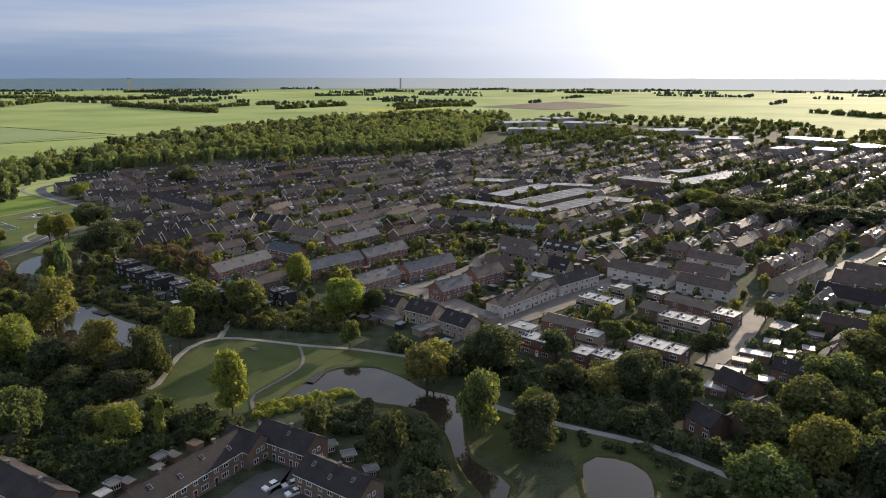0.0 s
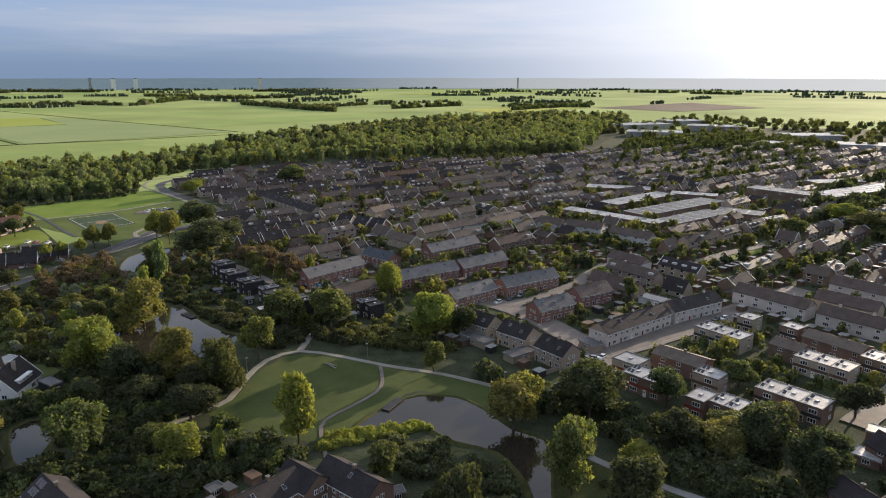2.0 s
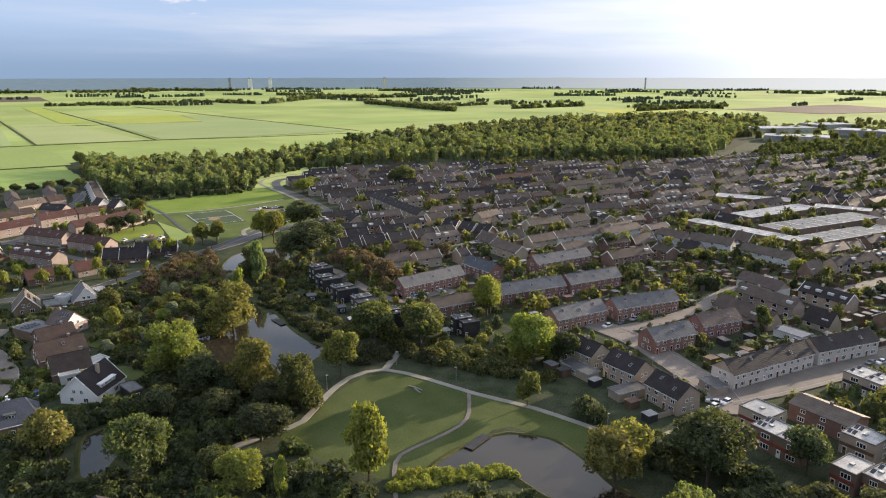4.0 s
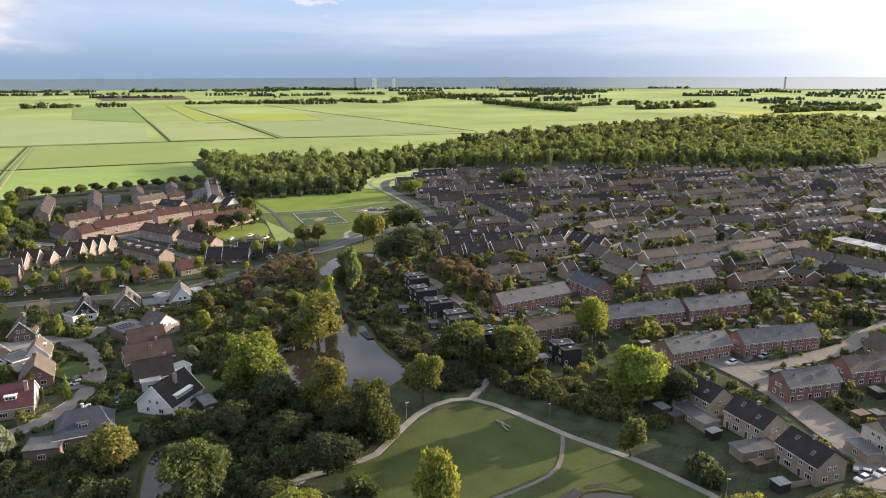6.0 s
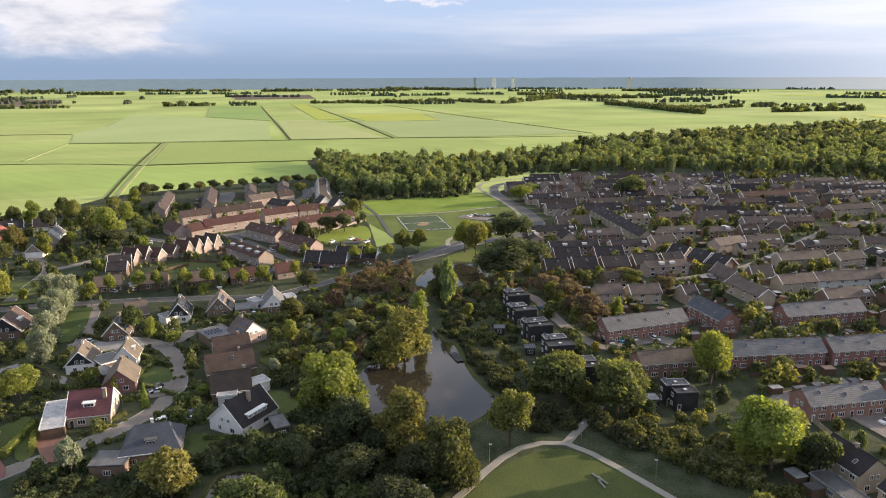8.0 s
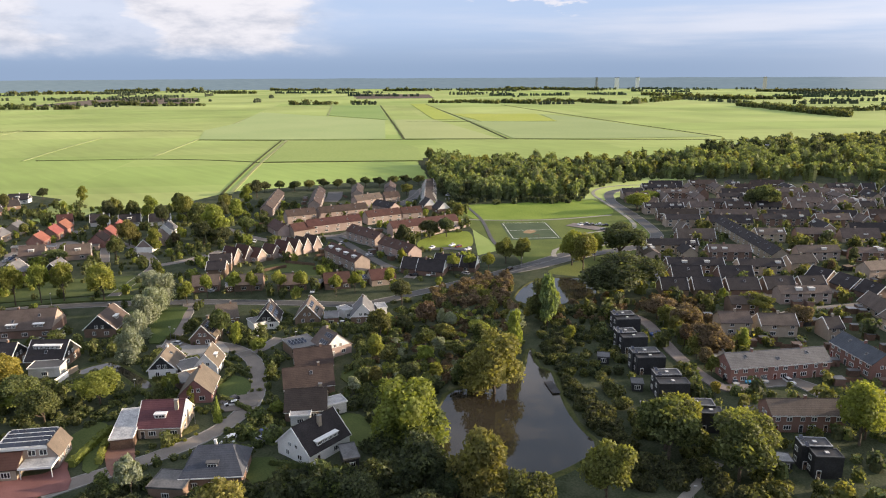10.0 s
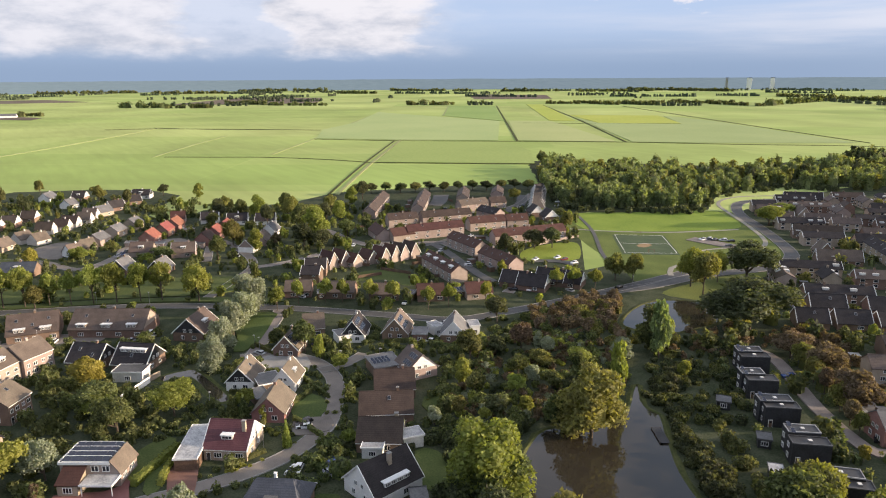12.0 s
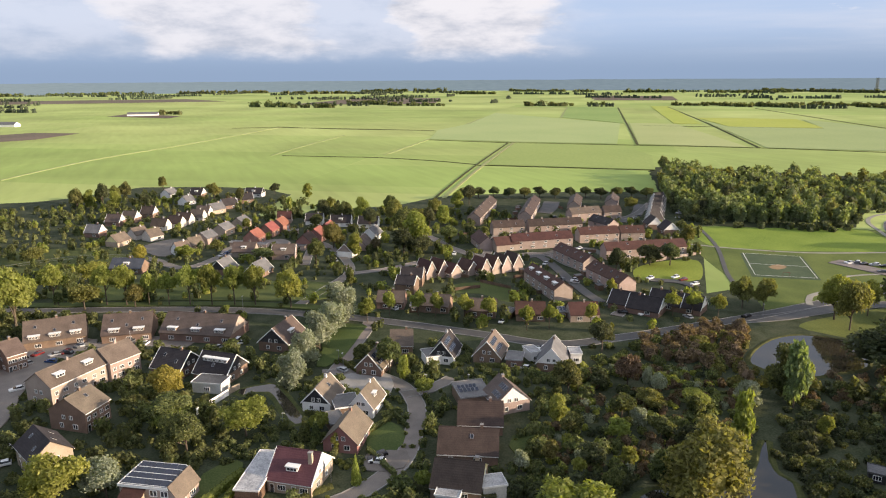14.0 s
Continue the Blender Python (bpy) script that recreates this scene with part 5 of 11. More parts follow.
road('road', 'grey brick-paved residential street', 'clinker', [(-184.6, 140.8), (-184.3, 150.0), (-183.4, 158.9), (-183.2, 169.3), (-184.2, 178.8), (-186.7, 187.2), (-191.5, 195.4), (-198.2, 202.4), (-217.1, 212.5), (-227.8, 215.0), (-236.5, 214.8), (-244.8, 211.6), (-252.7, 204.4), (-256.2, 194.0)], 4.9)
road('road', 'grey brick-paved side street', 'clinker', [(-230.6, 213.2), (-231.2, 221.8), (-236.0, 231.5)], 4.2)
road('road', 'grey side street beside the willows', 'clinker', [(-254.8, 197.4), (-263.4, 203.2), (-274.6, 209.6), (-286.6, 217.3), (-297.7, 223.0)], 4.6)
road('road', 'brick-paved court with parked cars', 'clinker', [(-294.2, 67.3), (-299.9, 96.5), (-306.2, 105.5), (-310.6, 120.8), (-310.6, 141.4), (-300.8, 156.6)], 9.0)
road('road', 'brick-paved lane', 'clinker', [(-368.3, 234.5), (-368.4, 252.0), (-374.8, 272.5)], 4.2)
road('road', 'brick-paved street between gardens', 'clinker', [(-330.2, 201.6), (-349.6, 218.5), (-373.3, 235.8), (-409.2, 239.4), (-440.9, 234.0), (-393.4, 217.3)], 4.2)
road('road', 'brick-paved street in the housing estate', 'clinker', [(-452.3, 72.6), (-460.2, 111.1), (-442.2, 142.3), (-412.8, 160.7), (-445.8, 189.8), (-506.8, 226.2)], 4.6)
road('road', 'brick-paved street between terraces', 'clinker', [(-264.1, 315.6), (-279.4, 335.5), (-308.3, 344.8), (-337.6, 341.6), (-363.6, 340.4), (-370.8, 309.8), (-395.6, 300.8), (-427.3, 299.8), (-444.7, 291.6)], 4.6)
road('road', 'brick-paved street in the estate', 'clinker', [(-374.0, 311.5), (-436.4, 358.4), (-429.0, 396.2), (-427.4, 444.7), (-464.8, 493.7)], 4.2)
road('road', 'grey brick-paved street in the pink terraces', 'asphalt', [(-361.0, 329.9), (-359.4, 336.1), (-342.4, 333.4), (-317.5, 327.3), (-293.9, 321.9), (-281.1, 320.6)], 5.0, kerb=False)
road('road', 'grey brick-paved street in the pink terraces', 'asphalt', [(-360.0, 337.0), (-366.2, 350.7), (-366.4, 364.4), (-359.8, 371.0), (-349.1, 369.0)], 4.6, kerb=False)
road('road', 'grey brick-paved street in the pink terraces', 'asphalt', [(-464.2, 399.8), (-475.9, 412.0), (-489.7, 422.2), (-500.9, 430.0)], 12.0, kerb=False)
road('road', 'grey brick-paved street in the pink terraces', 'asphalt', [(-416.2, 429.9), (-429.2, 451.8), (-443.4, 466.5), (-463.4, 483.1)], 8.0, kerb=False)
road('road', 'grey brick-paved street in the pink terraces', 'asphalt', [(-301.2, 360.0), (-296.3, 365.9), (-291.5, 371.7), (-281.9, 373.2)], 5.5, kerb=False)
road('road', 'pale brick street past the terraces', 'clinker', [(24.1, 248.9), (20.4, 262.6), (11.3, 275.2), (-3.2, 294.4), (-16.2, 306.1), (-37.3, 316.8), (-43.9, 300.5)], 8.0, pavement=1.5)
road('road', 'pale brick street', 'clinker', [(20.3, 260.2), (33.5, 270.6), (52.1, 288.2), (75.4, 311.4), (116.3, 352.3)], 9.0, pavement=1.5)
road('road', 'pale brick parking street', 'clinker', [(-16.2, 306.1), (-2.3, 319.8), (13.8, 341.9), (24.2, 366.7), (45.0, 402.8), (69.5, 388.0), (98.2, 416.4), (125.5, 441.0)], 6.0)
road('road', 'brick street with parked cars', 'clinker', [(-103.2, 316.2), (-92.6, 332.2), (-75.1, 327.7), (-57.1, 341.3)], 6.0)
road('road', 'brick street between terraces', 'clinker', [(-102.2, 320.8), (-127.2, 348.0), (-120.6, 397.4), (-95.9, 457.0), (-79.6, 579.2), (-40.9, 648.2)], 4.6)
road('road', 'brick street between terraces', 'clinker', [(-206.2, 420.4), (-169.4, 398.9), (-137.0, 414.5), (-112.0, 461.6)], 4.6)
road('road', 'brick street beside flat-roofed houses', 'clinker', [(88.9, 218.9), (111.1, 244.9), (128.4, 270.0), (156.8, 300.2), (209.3, 348.2), (249.0, 384.5)], 7.4)
for px, py, pa, pl, pw in ((-274.6, 469.0, 30, 28, 10),):
    road('car_park', 'brick-paved car park', 'clinker', [(px - pl / 2, py), (px + pl / 2, py + 4)], pw, kerb=False)
zone('grass_clearing', 'rough grass clearing in the park wood', 'grass', 'lawn', [(-198.8, 286.2), (-200.2, 294.8), (-195.4, 303.8), (-190.1, 304.2), (-187.4, 297.2), (-190.6, 288.5)], wobble=2.5)
zone('court', 'grey paved court between the estate houses', 'car park', 'clinker', [(-446.3, 182.2), (-457.4, 197.6), (-458.0, 217.4), (-440.4, 218.2), (-425.9, 196.3), (-427.1, 181.7)])
zone('court', 'grey paved court between the estate houses', 'car park', 'clinker', [(-468.5, 139.4), (-484.7, 155.0), (-472.3, 164.6), (-442.1, 151.3)])
zone('lawn', 'sunlit grass along the estate', 'lawn', 'lawn', [(-487.2, 51.1), (-487.9, 83.5), (-476.4, 118.7), (-430.8, 139.4), (-422.4, 121.2), (-450.6, 58.2)])
zone('lawn', 'grass verge under the road trees', 'lawn', 'lawn', [(-403.0, 103.1), (-389.3, 151.8), (-360.7, 215.9), (-347.4, 223.3), (-333.5, 209.6), (-359.5, 150.8), (-379.8, 105.2)])
zone('lawn', 'sunlit front lawn', 'lawn', 'lawn', [(-211.3, 195.5), (-216.0, 203.9), (-207.7, 205.6), (-200.5, 200.2), (-202.2, 194.6)])
zone('grass_clearing', 'back garden lawn among the shrubs', 'grass', 'lawn', [(-196.3, 231.7), (-193.8, 245.3), (-183.1, 240.2), (-185.3, 228.2)], wobble=2.0)
zone('lawn', 'garden lawn beside the hedge', 'lawn', 'lawn', [(-201.6, 155.9), (-207.1, 162.1), (-200.4, 162.1), (-187.0, 153.8), (-189.0, 151.1)])
zone('lawn', 'garden lawn beside the white house', 'lawn', 'lawn', [(-165.8, 181.3), (-163.1, 188.9), (-154.9, 187.8), (-155.6, 179.5)])
zone('driveway', 'dark red brick driveway', 'driveway', 'brick_dark_red', [(-198.0, 160.3), (-196.4, 164.8), (-192.1, 164.6), (-183.1, 161.6), (-179.2, 158.8), (-181.2, 155.5), (-191.2, 157.0)])
zone('driveway', 'dark red brick driveway', 'driveway', 'brick_dark_red', [(-198.1, 133.3), (-195.5, 139.6), (-194.0, 147.2), (-208.9, 153.5), (-205.9, 154.0), (-192.4, 148.6), (-182.3, 146.2), (-188.5, 132.7)])
zone('lawn', 'mown lawn beside the white house', 'lawn', 'lawn', [(-169.9, 213.7), (-166.8, 218.5), (-158.2, 217.3), (-151.3, 212.0), (-154.9, 206.5)])
zone('lawn', 'mown lawn behind the hedge', 'lawn', 'lawn', [(-208.9, 153.5), (-212.2, 161.8), (-206.5, 162.4), (-199.0, 154.1), (-195.4, 150.6), (-196.4, 148.9)])
zone('court', 'brick-paved parking court', 'car park', 'clinker', [(-320.4, 73.1), (-328.0, 92.0), (-323.0, 120.0), (-313.8, 124.3), (-298.4, 111.4), (-281.6, 106.1), (-255.5, 103.3), (-248.5, 89.3)])
zone('driveway', 'paved driveway in front of a house', 'driveway', 'paving_grey', [(-251.4, 198.4), (-251.2, 207.8), (-246.1, 214.0), (-232.3, 209.3), (-241.0, 199.3)])
zone('driveway', 'paved driveway beside a house', 'driveway', 'clinker', [(-202.1, 193.0), (-199.3, 202.8), (-192.0, 199.4), (-194.4, 190.7)])
zone('lawn', 'green verge below the main road', 'lawn', 'lawn', [(-303.6, 194.0), (-296.0, 219.0), (-287.0, 216.4), (-264.1, 201.7), (-262.4, 193.6), (-281.8, 200.0)])
zone('lawn', 'green verge along the main road', 'lawn', 'lawn', [(-412.6, 25.6), (-384.5, 83.2), (-344.3, 177.7), (-313.8, 224.3), (-308.3, 222.6), (-338.8, 177.0), (-378.2, 84.1), (-407.6, 27.0)])

# ---- houses along the near street ----
panel_house('brick house with rows of dark panels on a flat roof', -199.0, 148.1, 147.1)
gable_house('white-gabled house with a wine red tiled roof and a dormer', -197.0, 175.0, 52.3, 11.2, 12.2, 3.4, 8.2, wall='brick_buff', gable='plaster_white', roof='tiles_wine', dormers=1, trim=True, units=2, chimneys=0, stack=(3.9, -0.35))
wing('long white-edged flat carport', -199.9, 165.8, -28.6, 17.0, 5.5, 3.5, wall='boards_brown', roof='felt_pale', name='carport')
gable_house('brown brick house with a tan tiled roof', -210.8, 190.4, 145.8, 12.5, 9.2, 3.0, 7.4, wall='brick_red', roof='tiles_tan')
gable_house('white-fronted house with a brown tiled roof', -226.2, 200.4, 142.0, 10.0, 7.2, 3.2, 7.6, wall='plaster_white', roof='tiles_tan', trim=True, dormers=1, dormer_w=2.0, dormer_side=-1)
gable_house('black-boarded house with a brown roof and white trim', -234.4, 189.4, 144.6, 11.0, 8.6, 3.2, 7.6, wall='plaster_white', gable='boards_black', roof='tiles_tan', trim=True, skylights=1)
wing('dark flat-roofed garage with a white edge', -227.5, 194.2, 84.8, 6.8, 8.4, 3.4, wall='brick_brown', name='garage')
wing('dark flat-roofed garage beside a house', -219.2, 189.0, 90.9, 4.0, 7.2, 3.2, wall='brick_brown', name='garage')
gable_house('brick house with a grey tiled roof', -252.6, 211.0, 141.0, 11.4, 8.6, 3.0, 7.6, wall='brick_brown', roof='tiles_tan', trim=True, panels=8, skylights=1)
gable_house('low brown house with a dark hipped roof', -266.3, 225.2, 70.1, 7.8, 12.0, 3.5, 7.2, wall='brick_brown', roof='tiles_brown')
gable_house('steep-roofed white-trimmed house with solar panels', -252.6, 236.2, 143.5, 12.0, 8.4, 3.0, 8.2, wall='plaster_white', gable='boards_black', roof='tiles_black', trim=True, panels=12, panel_side=-1)
wing('white-edged flat garage beside a house', -251.5, 230.4, 83.8, 4.9, 7.2, 3.2, wall='plaster_white')
gable_house('steep-roofed house with panels on its roof', -246.6, 250.6, 140.5, 12.0, 9.4, 2.8, 8.0, wall='brick_brown', roof='tiles_tan', trim=True, panels=12, panel_side=-1)
wing('dark flat garage beside the house', -237.7, 255.2, 55.3, 5.2, 7.2, 3.2)
gable_house('white gabled house with a dark slate roof', -232.4, 266.6, 143.5, 12.4, 9.4, 3.0, 8.2, wall='brick_brown', gable='plaster_white', roof='tiles_grey', trim=True)
wing('white glazed side wing of a house', -239.9, 262.9, 87.6, 3.6, 6.0, 3.6, wall='plaster_white', roof='felt_pale', name='side_wing')
wing('white glazed side wing of a house', -232.7, 275.5, 66.3, 3.6, 6.0, 3.6, wall='plaster_white', roof='felt_pale', name='side_wing')
wing('flat-roofed house wing with solar panels', -219.5, 230.6, 81.2, 9.1, 10.8, 3.8, wall='brick_brown', panels=10, name='house_wing')
gable_house('brick house with a rust tiled roof', -212.0, 238.2, 177.4, 9.6, 10.8, 3.6, 8.2, wall='brick_pink', gable='plaster_white', roof='tiles_brown', panels=8, panel_side=1)
gable_house('brown brick house with a large rust-brown tiled roof', -205.1, 226.7, 63.4, 12.1, 12.6, 3.1, 7.0, wall='brick_brown', roof='tiles_umber', chimneys=1)
gable_house('brown brick house with a large rust-brown tiled roof and skylight', -192.7, 217.4, 62.2, 15.0, 12.6, 3.1, 7.0, wall='brick_brown', roof='tiles_umber', chimneys=1, skylights=1)
gable_house('brown brick house with ribbed dark roof and glazed veranda', -179.4, 208.9, 55.6, 11.6, 12.0, 3.1, 7.0, wall='brick_brown', gable='plaster_cream', roof='tiles_umber', chimneys=0, stack=(4.0, 0.1))
wing('white lean-to beside the house', -173.8, 214.6, -10.6, 4.6, 5.5, 3.5, wall='boards_white', roof='felt_pale', name='lean_to')
wing('glazed white veranda behind the house', -174.4, 203.9, 54.0, 5.3, 3.8, 3.1, wall='boards_white', roof='felt_pale', name='veranda')
gable_house('white modern house with black roof and long white dormer', -159.7, 199.1, 100.4, 13.8, 12.0, 3.4, 8.9, wall='plaster_white', roof='tiles_black', trim=True, dormers=1, dormer_side=-1, dormer_w=7.2, dormer_at=0.12, chimneys=0, stack=(0.5, -0.3))
wing('black flat garage beside the white house', -148.1, 202.1, 66.6, 3.6, 7.2, 3.2, wall='boards_black', fascia='felt_dark')
wing('dark slate-edged flat wing of a house', -165.1, 164.3, 42.8, 8.2, 7.2, 3.4, wall='brick_brown', roof='felt_dark', name='house_wing', fascia='felt_dark')
hip_house('brick house with a dark blue-grey hipped roof', -164.4, 175.0, 52.9, 13.8, 12.0, 3.5, 8.6, 'brick_brown', 'tiles_navy')
gable_house('dark-roofed house with white gable trim', -277.5, 150.6, 47.5, 11.5, 11.0, 3.2, 7.8, wall='brick_brown', gable='boards_black', roof='tiles_black', trim=True, skylights=2)
gable_house('black-roofed house with a long white dormer', -267.6, 163.6, 49.0, 12.2, 12.0, 3.2, 8.2, wall='brick_brown', gable='boards_black', roof='tiles_black', trim=True, dormers=1, dormer_w=9.0, dormer_at=0.55, skylights=3, chimneys=0)
wing('white-edged sun room behind the house', -258.6, 159.8, 56.9, 9.5, 6.0, 3.4, wall='boards_white', name='sun_room')
gable_house('black-gabled house with white trim', -287.5, 187.1, 142.0, 14.4, 11.4, 3.4, 8.6, wall='brick_brown', gable='boards_black', roof='tiles_brown', trim=True, dormers=1)
gable_house('brown brick terrace with a brown tiled roof', -274.9, 119.0, 134.1, 19.9, 10.8, 6.4, 10.1, units=3, wall='brick_pink', roof='tiles_tan', dormers=2, chimneys=1, name='terrace', category='terraced houses')
gable_house('brown brick terrace with a brown tiled roof', -284.4, 132.1, 126.6, 10.9, 10.8, 6.4, 10.1, units=2, wall='brick_pink', roof='tiles_tan', chimneys=1, name='terrace', category='terraced houses')
gable_house('brown terrace house with low front roof', -250.3, 124.1, 142.0, 9.4, 12.0, 6.0, 9.6, wall='brick_brown', roof='tiles_tan', units=2, skylights=1)
gable_house('tall brick house with a dark roof and a sunlit buff gable', -229.0, 117.6, 24.0, 12.0, 9.4, 5.4, 9.0, wall='brick_buff', roof='tiles_black', skylights=2, chimneys=0)
gable_house('brick house with brown roof', -303.7, 99.2, 121.5, 6.0, 10.8, 6.0, 9.6, wall='brick_brown', roof='tiles_brown', units=2)
gable_house('brown brick terrace with a long low-reaching brown roof', -325.0, 111.0, 92.0, 20.0, 15.0, 3.4, 8.8, units=3, wall='brick_brown', roof='tiles_brown', chimneys=1, skylights=3, dormers=3, dormer_w=3.6, dormer_at=0.08, detail=1, name='terrace', category='terraced houses')
gable_house('brown brick terrace with a long low-reaching brown roof', -320.0, 136.0, 80.0, 17.0, 15.0, 3.4, 8.8, units=3, wall='brick_brown', roof='tiles_brown', chimneys=1, skylights=3, dormers=2, dormer_w=3.6, dormer_at=0.08, detail=1, name='terrace', category='terraced houses')
# pinker gable brick paints in the low orange sun
gable_house('brown brick terrace, its gables painted pinker for orange sunlight', -308.6, 161.8, 57.5, 28.0, 15.0, 3.4, 8.8, units=4, wall='brick_brown', gable='brick_pink', roof='tiles_brown', chimneys=1, skylights=3, dormers=3, dormer_w=3.6, dormer_at=0.08, detail=1, name='terrace', category='terraced houses')
gable_house('brown brick terrace with a brown tiled roof', -302.0, 89.6, 131.9, 10.3, 10.3, 6.4, 10.1, units=2, wall='brick_brown', roof='tiles_brown', chimneys=1, name='terrace', category='terraced houses')
gable_house('brown brick terrace with a brown tiled roof', -321.8, 73.8, 107.7, 20.2, 10.3, 6.4, 10.1, units=3, wall='brick_brown', roof='tiles_brown', chimneys=1, name='terrace', category='terraced houses')
gable_house('brown brick terrace with a brown tiled roof', -282.7, 78.5, 146.3, 16.0, 10.3, 6.4, 10.1, units=2, wall='brick_brown', roof='tiles_brown', chimneys=1, name='terrace', category='terraced houses')
gable_house('brown brick terrace with a brown tiled roof', -237.0, 91.9, 155.7, 16.1, 10.3, 6.4, 10.1, units=2, wall='brick_brown', roof='tiles_brown', chimneys=1, name='terrace', category='terraced houses')

# ---- dark-roofed houses round the near court ----
gable_house('brown brick terrace with dark tiled roof round a court', -60.4, 147.2, 59.4, 31.0, 9.0, 5.2, 8.2, units=5, skylights=4, chimneys=2, sheds=1, wall='brick_brown', roof='tiles_black', name='terrace', category='terraced houses')
gable_house('gabled brown brick house at the corner of a court', -50.6, 161.2, -30.6, 10.5, 8.0, 5.2, 8.0, units=1, chimneys=0, wall='brick_brown', roof='tiles_black', name='terrace', category='terraced houses')
gable_house('brown brick terrace with dark tiled roof beside the reeds', -39.2, 162.4, -30.6, 17.0, 9.0, 5.2, 8.2, units=3, skylights=1, chimneys=1, wall='brick_brown', roof='tiles_black', name='terrace', category='terraced houses')
gable_house('brown brick terrace with dark tiled roof and bright skylights', -24.2, 144.2, -34.2, 19.5, 9.0, 5.2, 8.2, units=3, skylights=3, chimneys=1, wall='brick_brown', roof='tiles_black', name='terrace', category='terraced houses')
gable_house('dark-roofed terrace with bright roof windows', -95.6, 141.4, -31.4, 27.0, 9.0, 5.2, 8.2, units=4, panels=6, chimneys=2, wall='brick_brown', roof='tiles_black', name='terrace', category='terraced houses')
road('road', 'dark brick-paved court with parked cars', 'asphalt', [(-52.0, 133.0), (-46.8, 142.0), (-42.6, 149.6), (-38.0, 151.6), (-35.5, 149.0), (-37.0, 141.0)], 9.0, kerb=False)
for x, y, ang in ((-78.0, 146.8, 59.0), (-71.5, 158.5, 59.0), (-29.5, 164.2, 29.0), (-24.0, 159.6, 20.7), (-17.6, 152.7, 19.7)):
    wing('small flat shed in a dark back garden', x, y, ang, 3.2, 2.6, 2.4, wall='boards_brown', roof='felt_dark', name='garden_shed')

# ---- bungalows along the main road ----
gable_house('low brown brick house with a dark tiled roof by the road', -313.4, 237.5, 62.1, 11.4, 10, 3.2, 6.6, wall='brick_brown', roof='tiles_brown', units=2, chimneys=1, group='houses along the main road', detail=1)
gable_house('low brown brick house with a dark tiled roof by the road', -301.4, 252.7, 55.3, 12.1, 10, 3.2, 6.6, wall='brick_brown', roof='tiles_brown', units=2, chimneys=1, group='houses along the main road', detail=1)
gable_house('low brown brick house with a dark tiled roof by the road', -288.7, 267.1, 59.5, 12.7, 10, 3.2, 6.6, wall='brick_brown', roof='tiles_brown', units=2, chimneys=1, group='houses along the main road', detail=1)
gable_house('low brown brick house with a dark tiled roof by the road', -277.0, 283.4, 62.6, 11.5, 10, 3.2, 6.6, wall='brick_brown', roof='tiles_rust', units=2, chimneys=1, group='houses along the main road', detail=1)
gable_house('low brown brick house with a dark tiled roof by the road', -268.0, 302.0, 69.5, 11.4, 10, 3.2, 6.6, wall='brick_pink', roof='tiles_rust', units=2, chimneys=1, group='houses along the main road', detail=1)
wing('dark flat carport between houses', -281.0, 276.5, 43.0, 3, 6.0, 2.8, wall='boards_brown', panels=4, name='carport')
wing('dark flat carport between houses', -273.2, 295.9, 66.1, 3, 6.0, 2.8, wall='boards_brown', panels=4, name='carport')
wing('dark flat carport between houses', -304.1, 244.1, 66.1, 3, 6.0, 2.8, wall='boards_brown', panels=4, name='carport')

# ---- steep gabled row ----
gable_house('steep white-edged gable house with pink brick front', -347.9, 266.4, -162.8, 9.0, 6.2, 3.4, 8.6, wall='brick_pink', roof='tiles_rust', trim=True, chimneys=0, detail=1, group='steep gabled row')
gable_house('steep white-edged gable house with pink brick front', -347.4, 272.6, -163.5, 9.0, 6.2, 3.4, 8.6, wall='brick_pink', roof='tiles_rust', trim=True, chimneys=0, detail=1, group='steep gabled row')
gable_house('steep white-edged gable house with pink brick front', -343.9, 277.6, -163.4, 9.0, 6.2, 3.4, 7.0, wall='brick_pink', roof='tiles_rust', trim=True, chimneys=0, detail=1, group='steep gabled row')
gable_house('steep white-edged gable house with pink brick front', -345.5, 287.3, -164.6, 9.0, 6.2, 3.4, 7.0, wall='brick_pink', roof='tiles_rust', trim=True, chimneys=0, detail=1, group='steep gabled row')
gable_house('steep white-edged gable house with pink brick front', -342.1, 292.7, -165.8, 9.0, 6.2, 3.4, 8.6, wall='brick_pink', roof='tiles_rust', trim=True, chimneys=0, detail=1, group='steep gabled row')
gable_house('steep white-edged gable house with pink brick front', -342.8, 299.2, -166.7, 9.0, 6.2, 3.4, 8.6, wall='brick_pink', roof='tiles_rust', trim=True, chimneys=0, detail=1, group='steep gabled row')
gable_house('steep white-edged gable house with pink brick front', -343.0, 304.6, -167.4, 9.0, 6.2, 3.4, 8.6, wall='brick_pink', roof='tiles_umber', trim=True, chimneys=0, detail=1, group='steep gabled row')
gable_house('steep white-edged gable house with pink brick front', -343.7, 311.3, -168.3, 9.0, 6.2, 3.4, 8.6, wall='brick_pink', roof='tiles_umber', trim=True, chimneys=0, detail=1, group='steep gabled row')
gable_house('dark-roofed block with white edges', -340.0, 256.7, 60.4, 10.1, 9, 4.5, 8, wall='brick_brown', roof='tiles_black', trim=True, detail=1)
gable_house('dark-roofed block with white edges', -330.2, 250.4, 54.2, 8.6, 9, 4.5, 7.4, wall='brick_brown', roof='tiles_black', trim=True, detail=1)
gable_house('brown-roofed terrace with many small dormers', -305.8, 308.6, -6.3, 33.0, 8.6, 5.3, 8.4, units=5, wall='brick_pink', roof='tiles_rust', dormers=4, detail=1, chimneys=2, name='terrace', category='terraced houses')
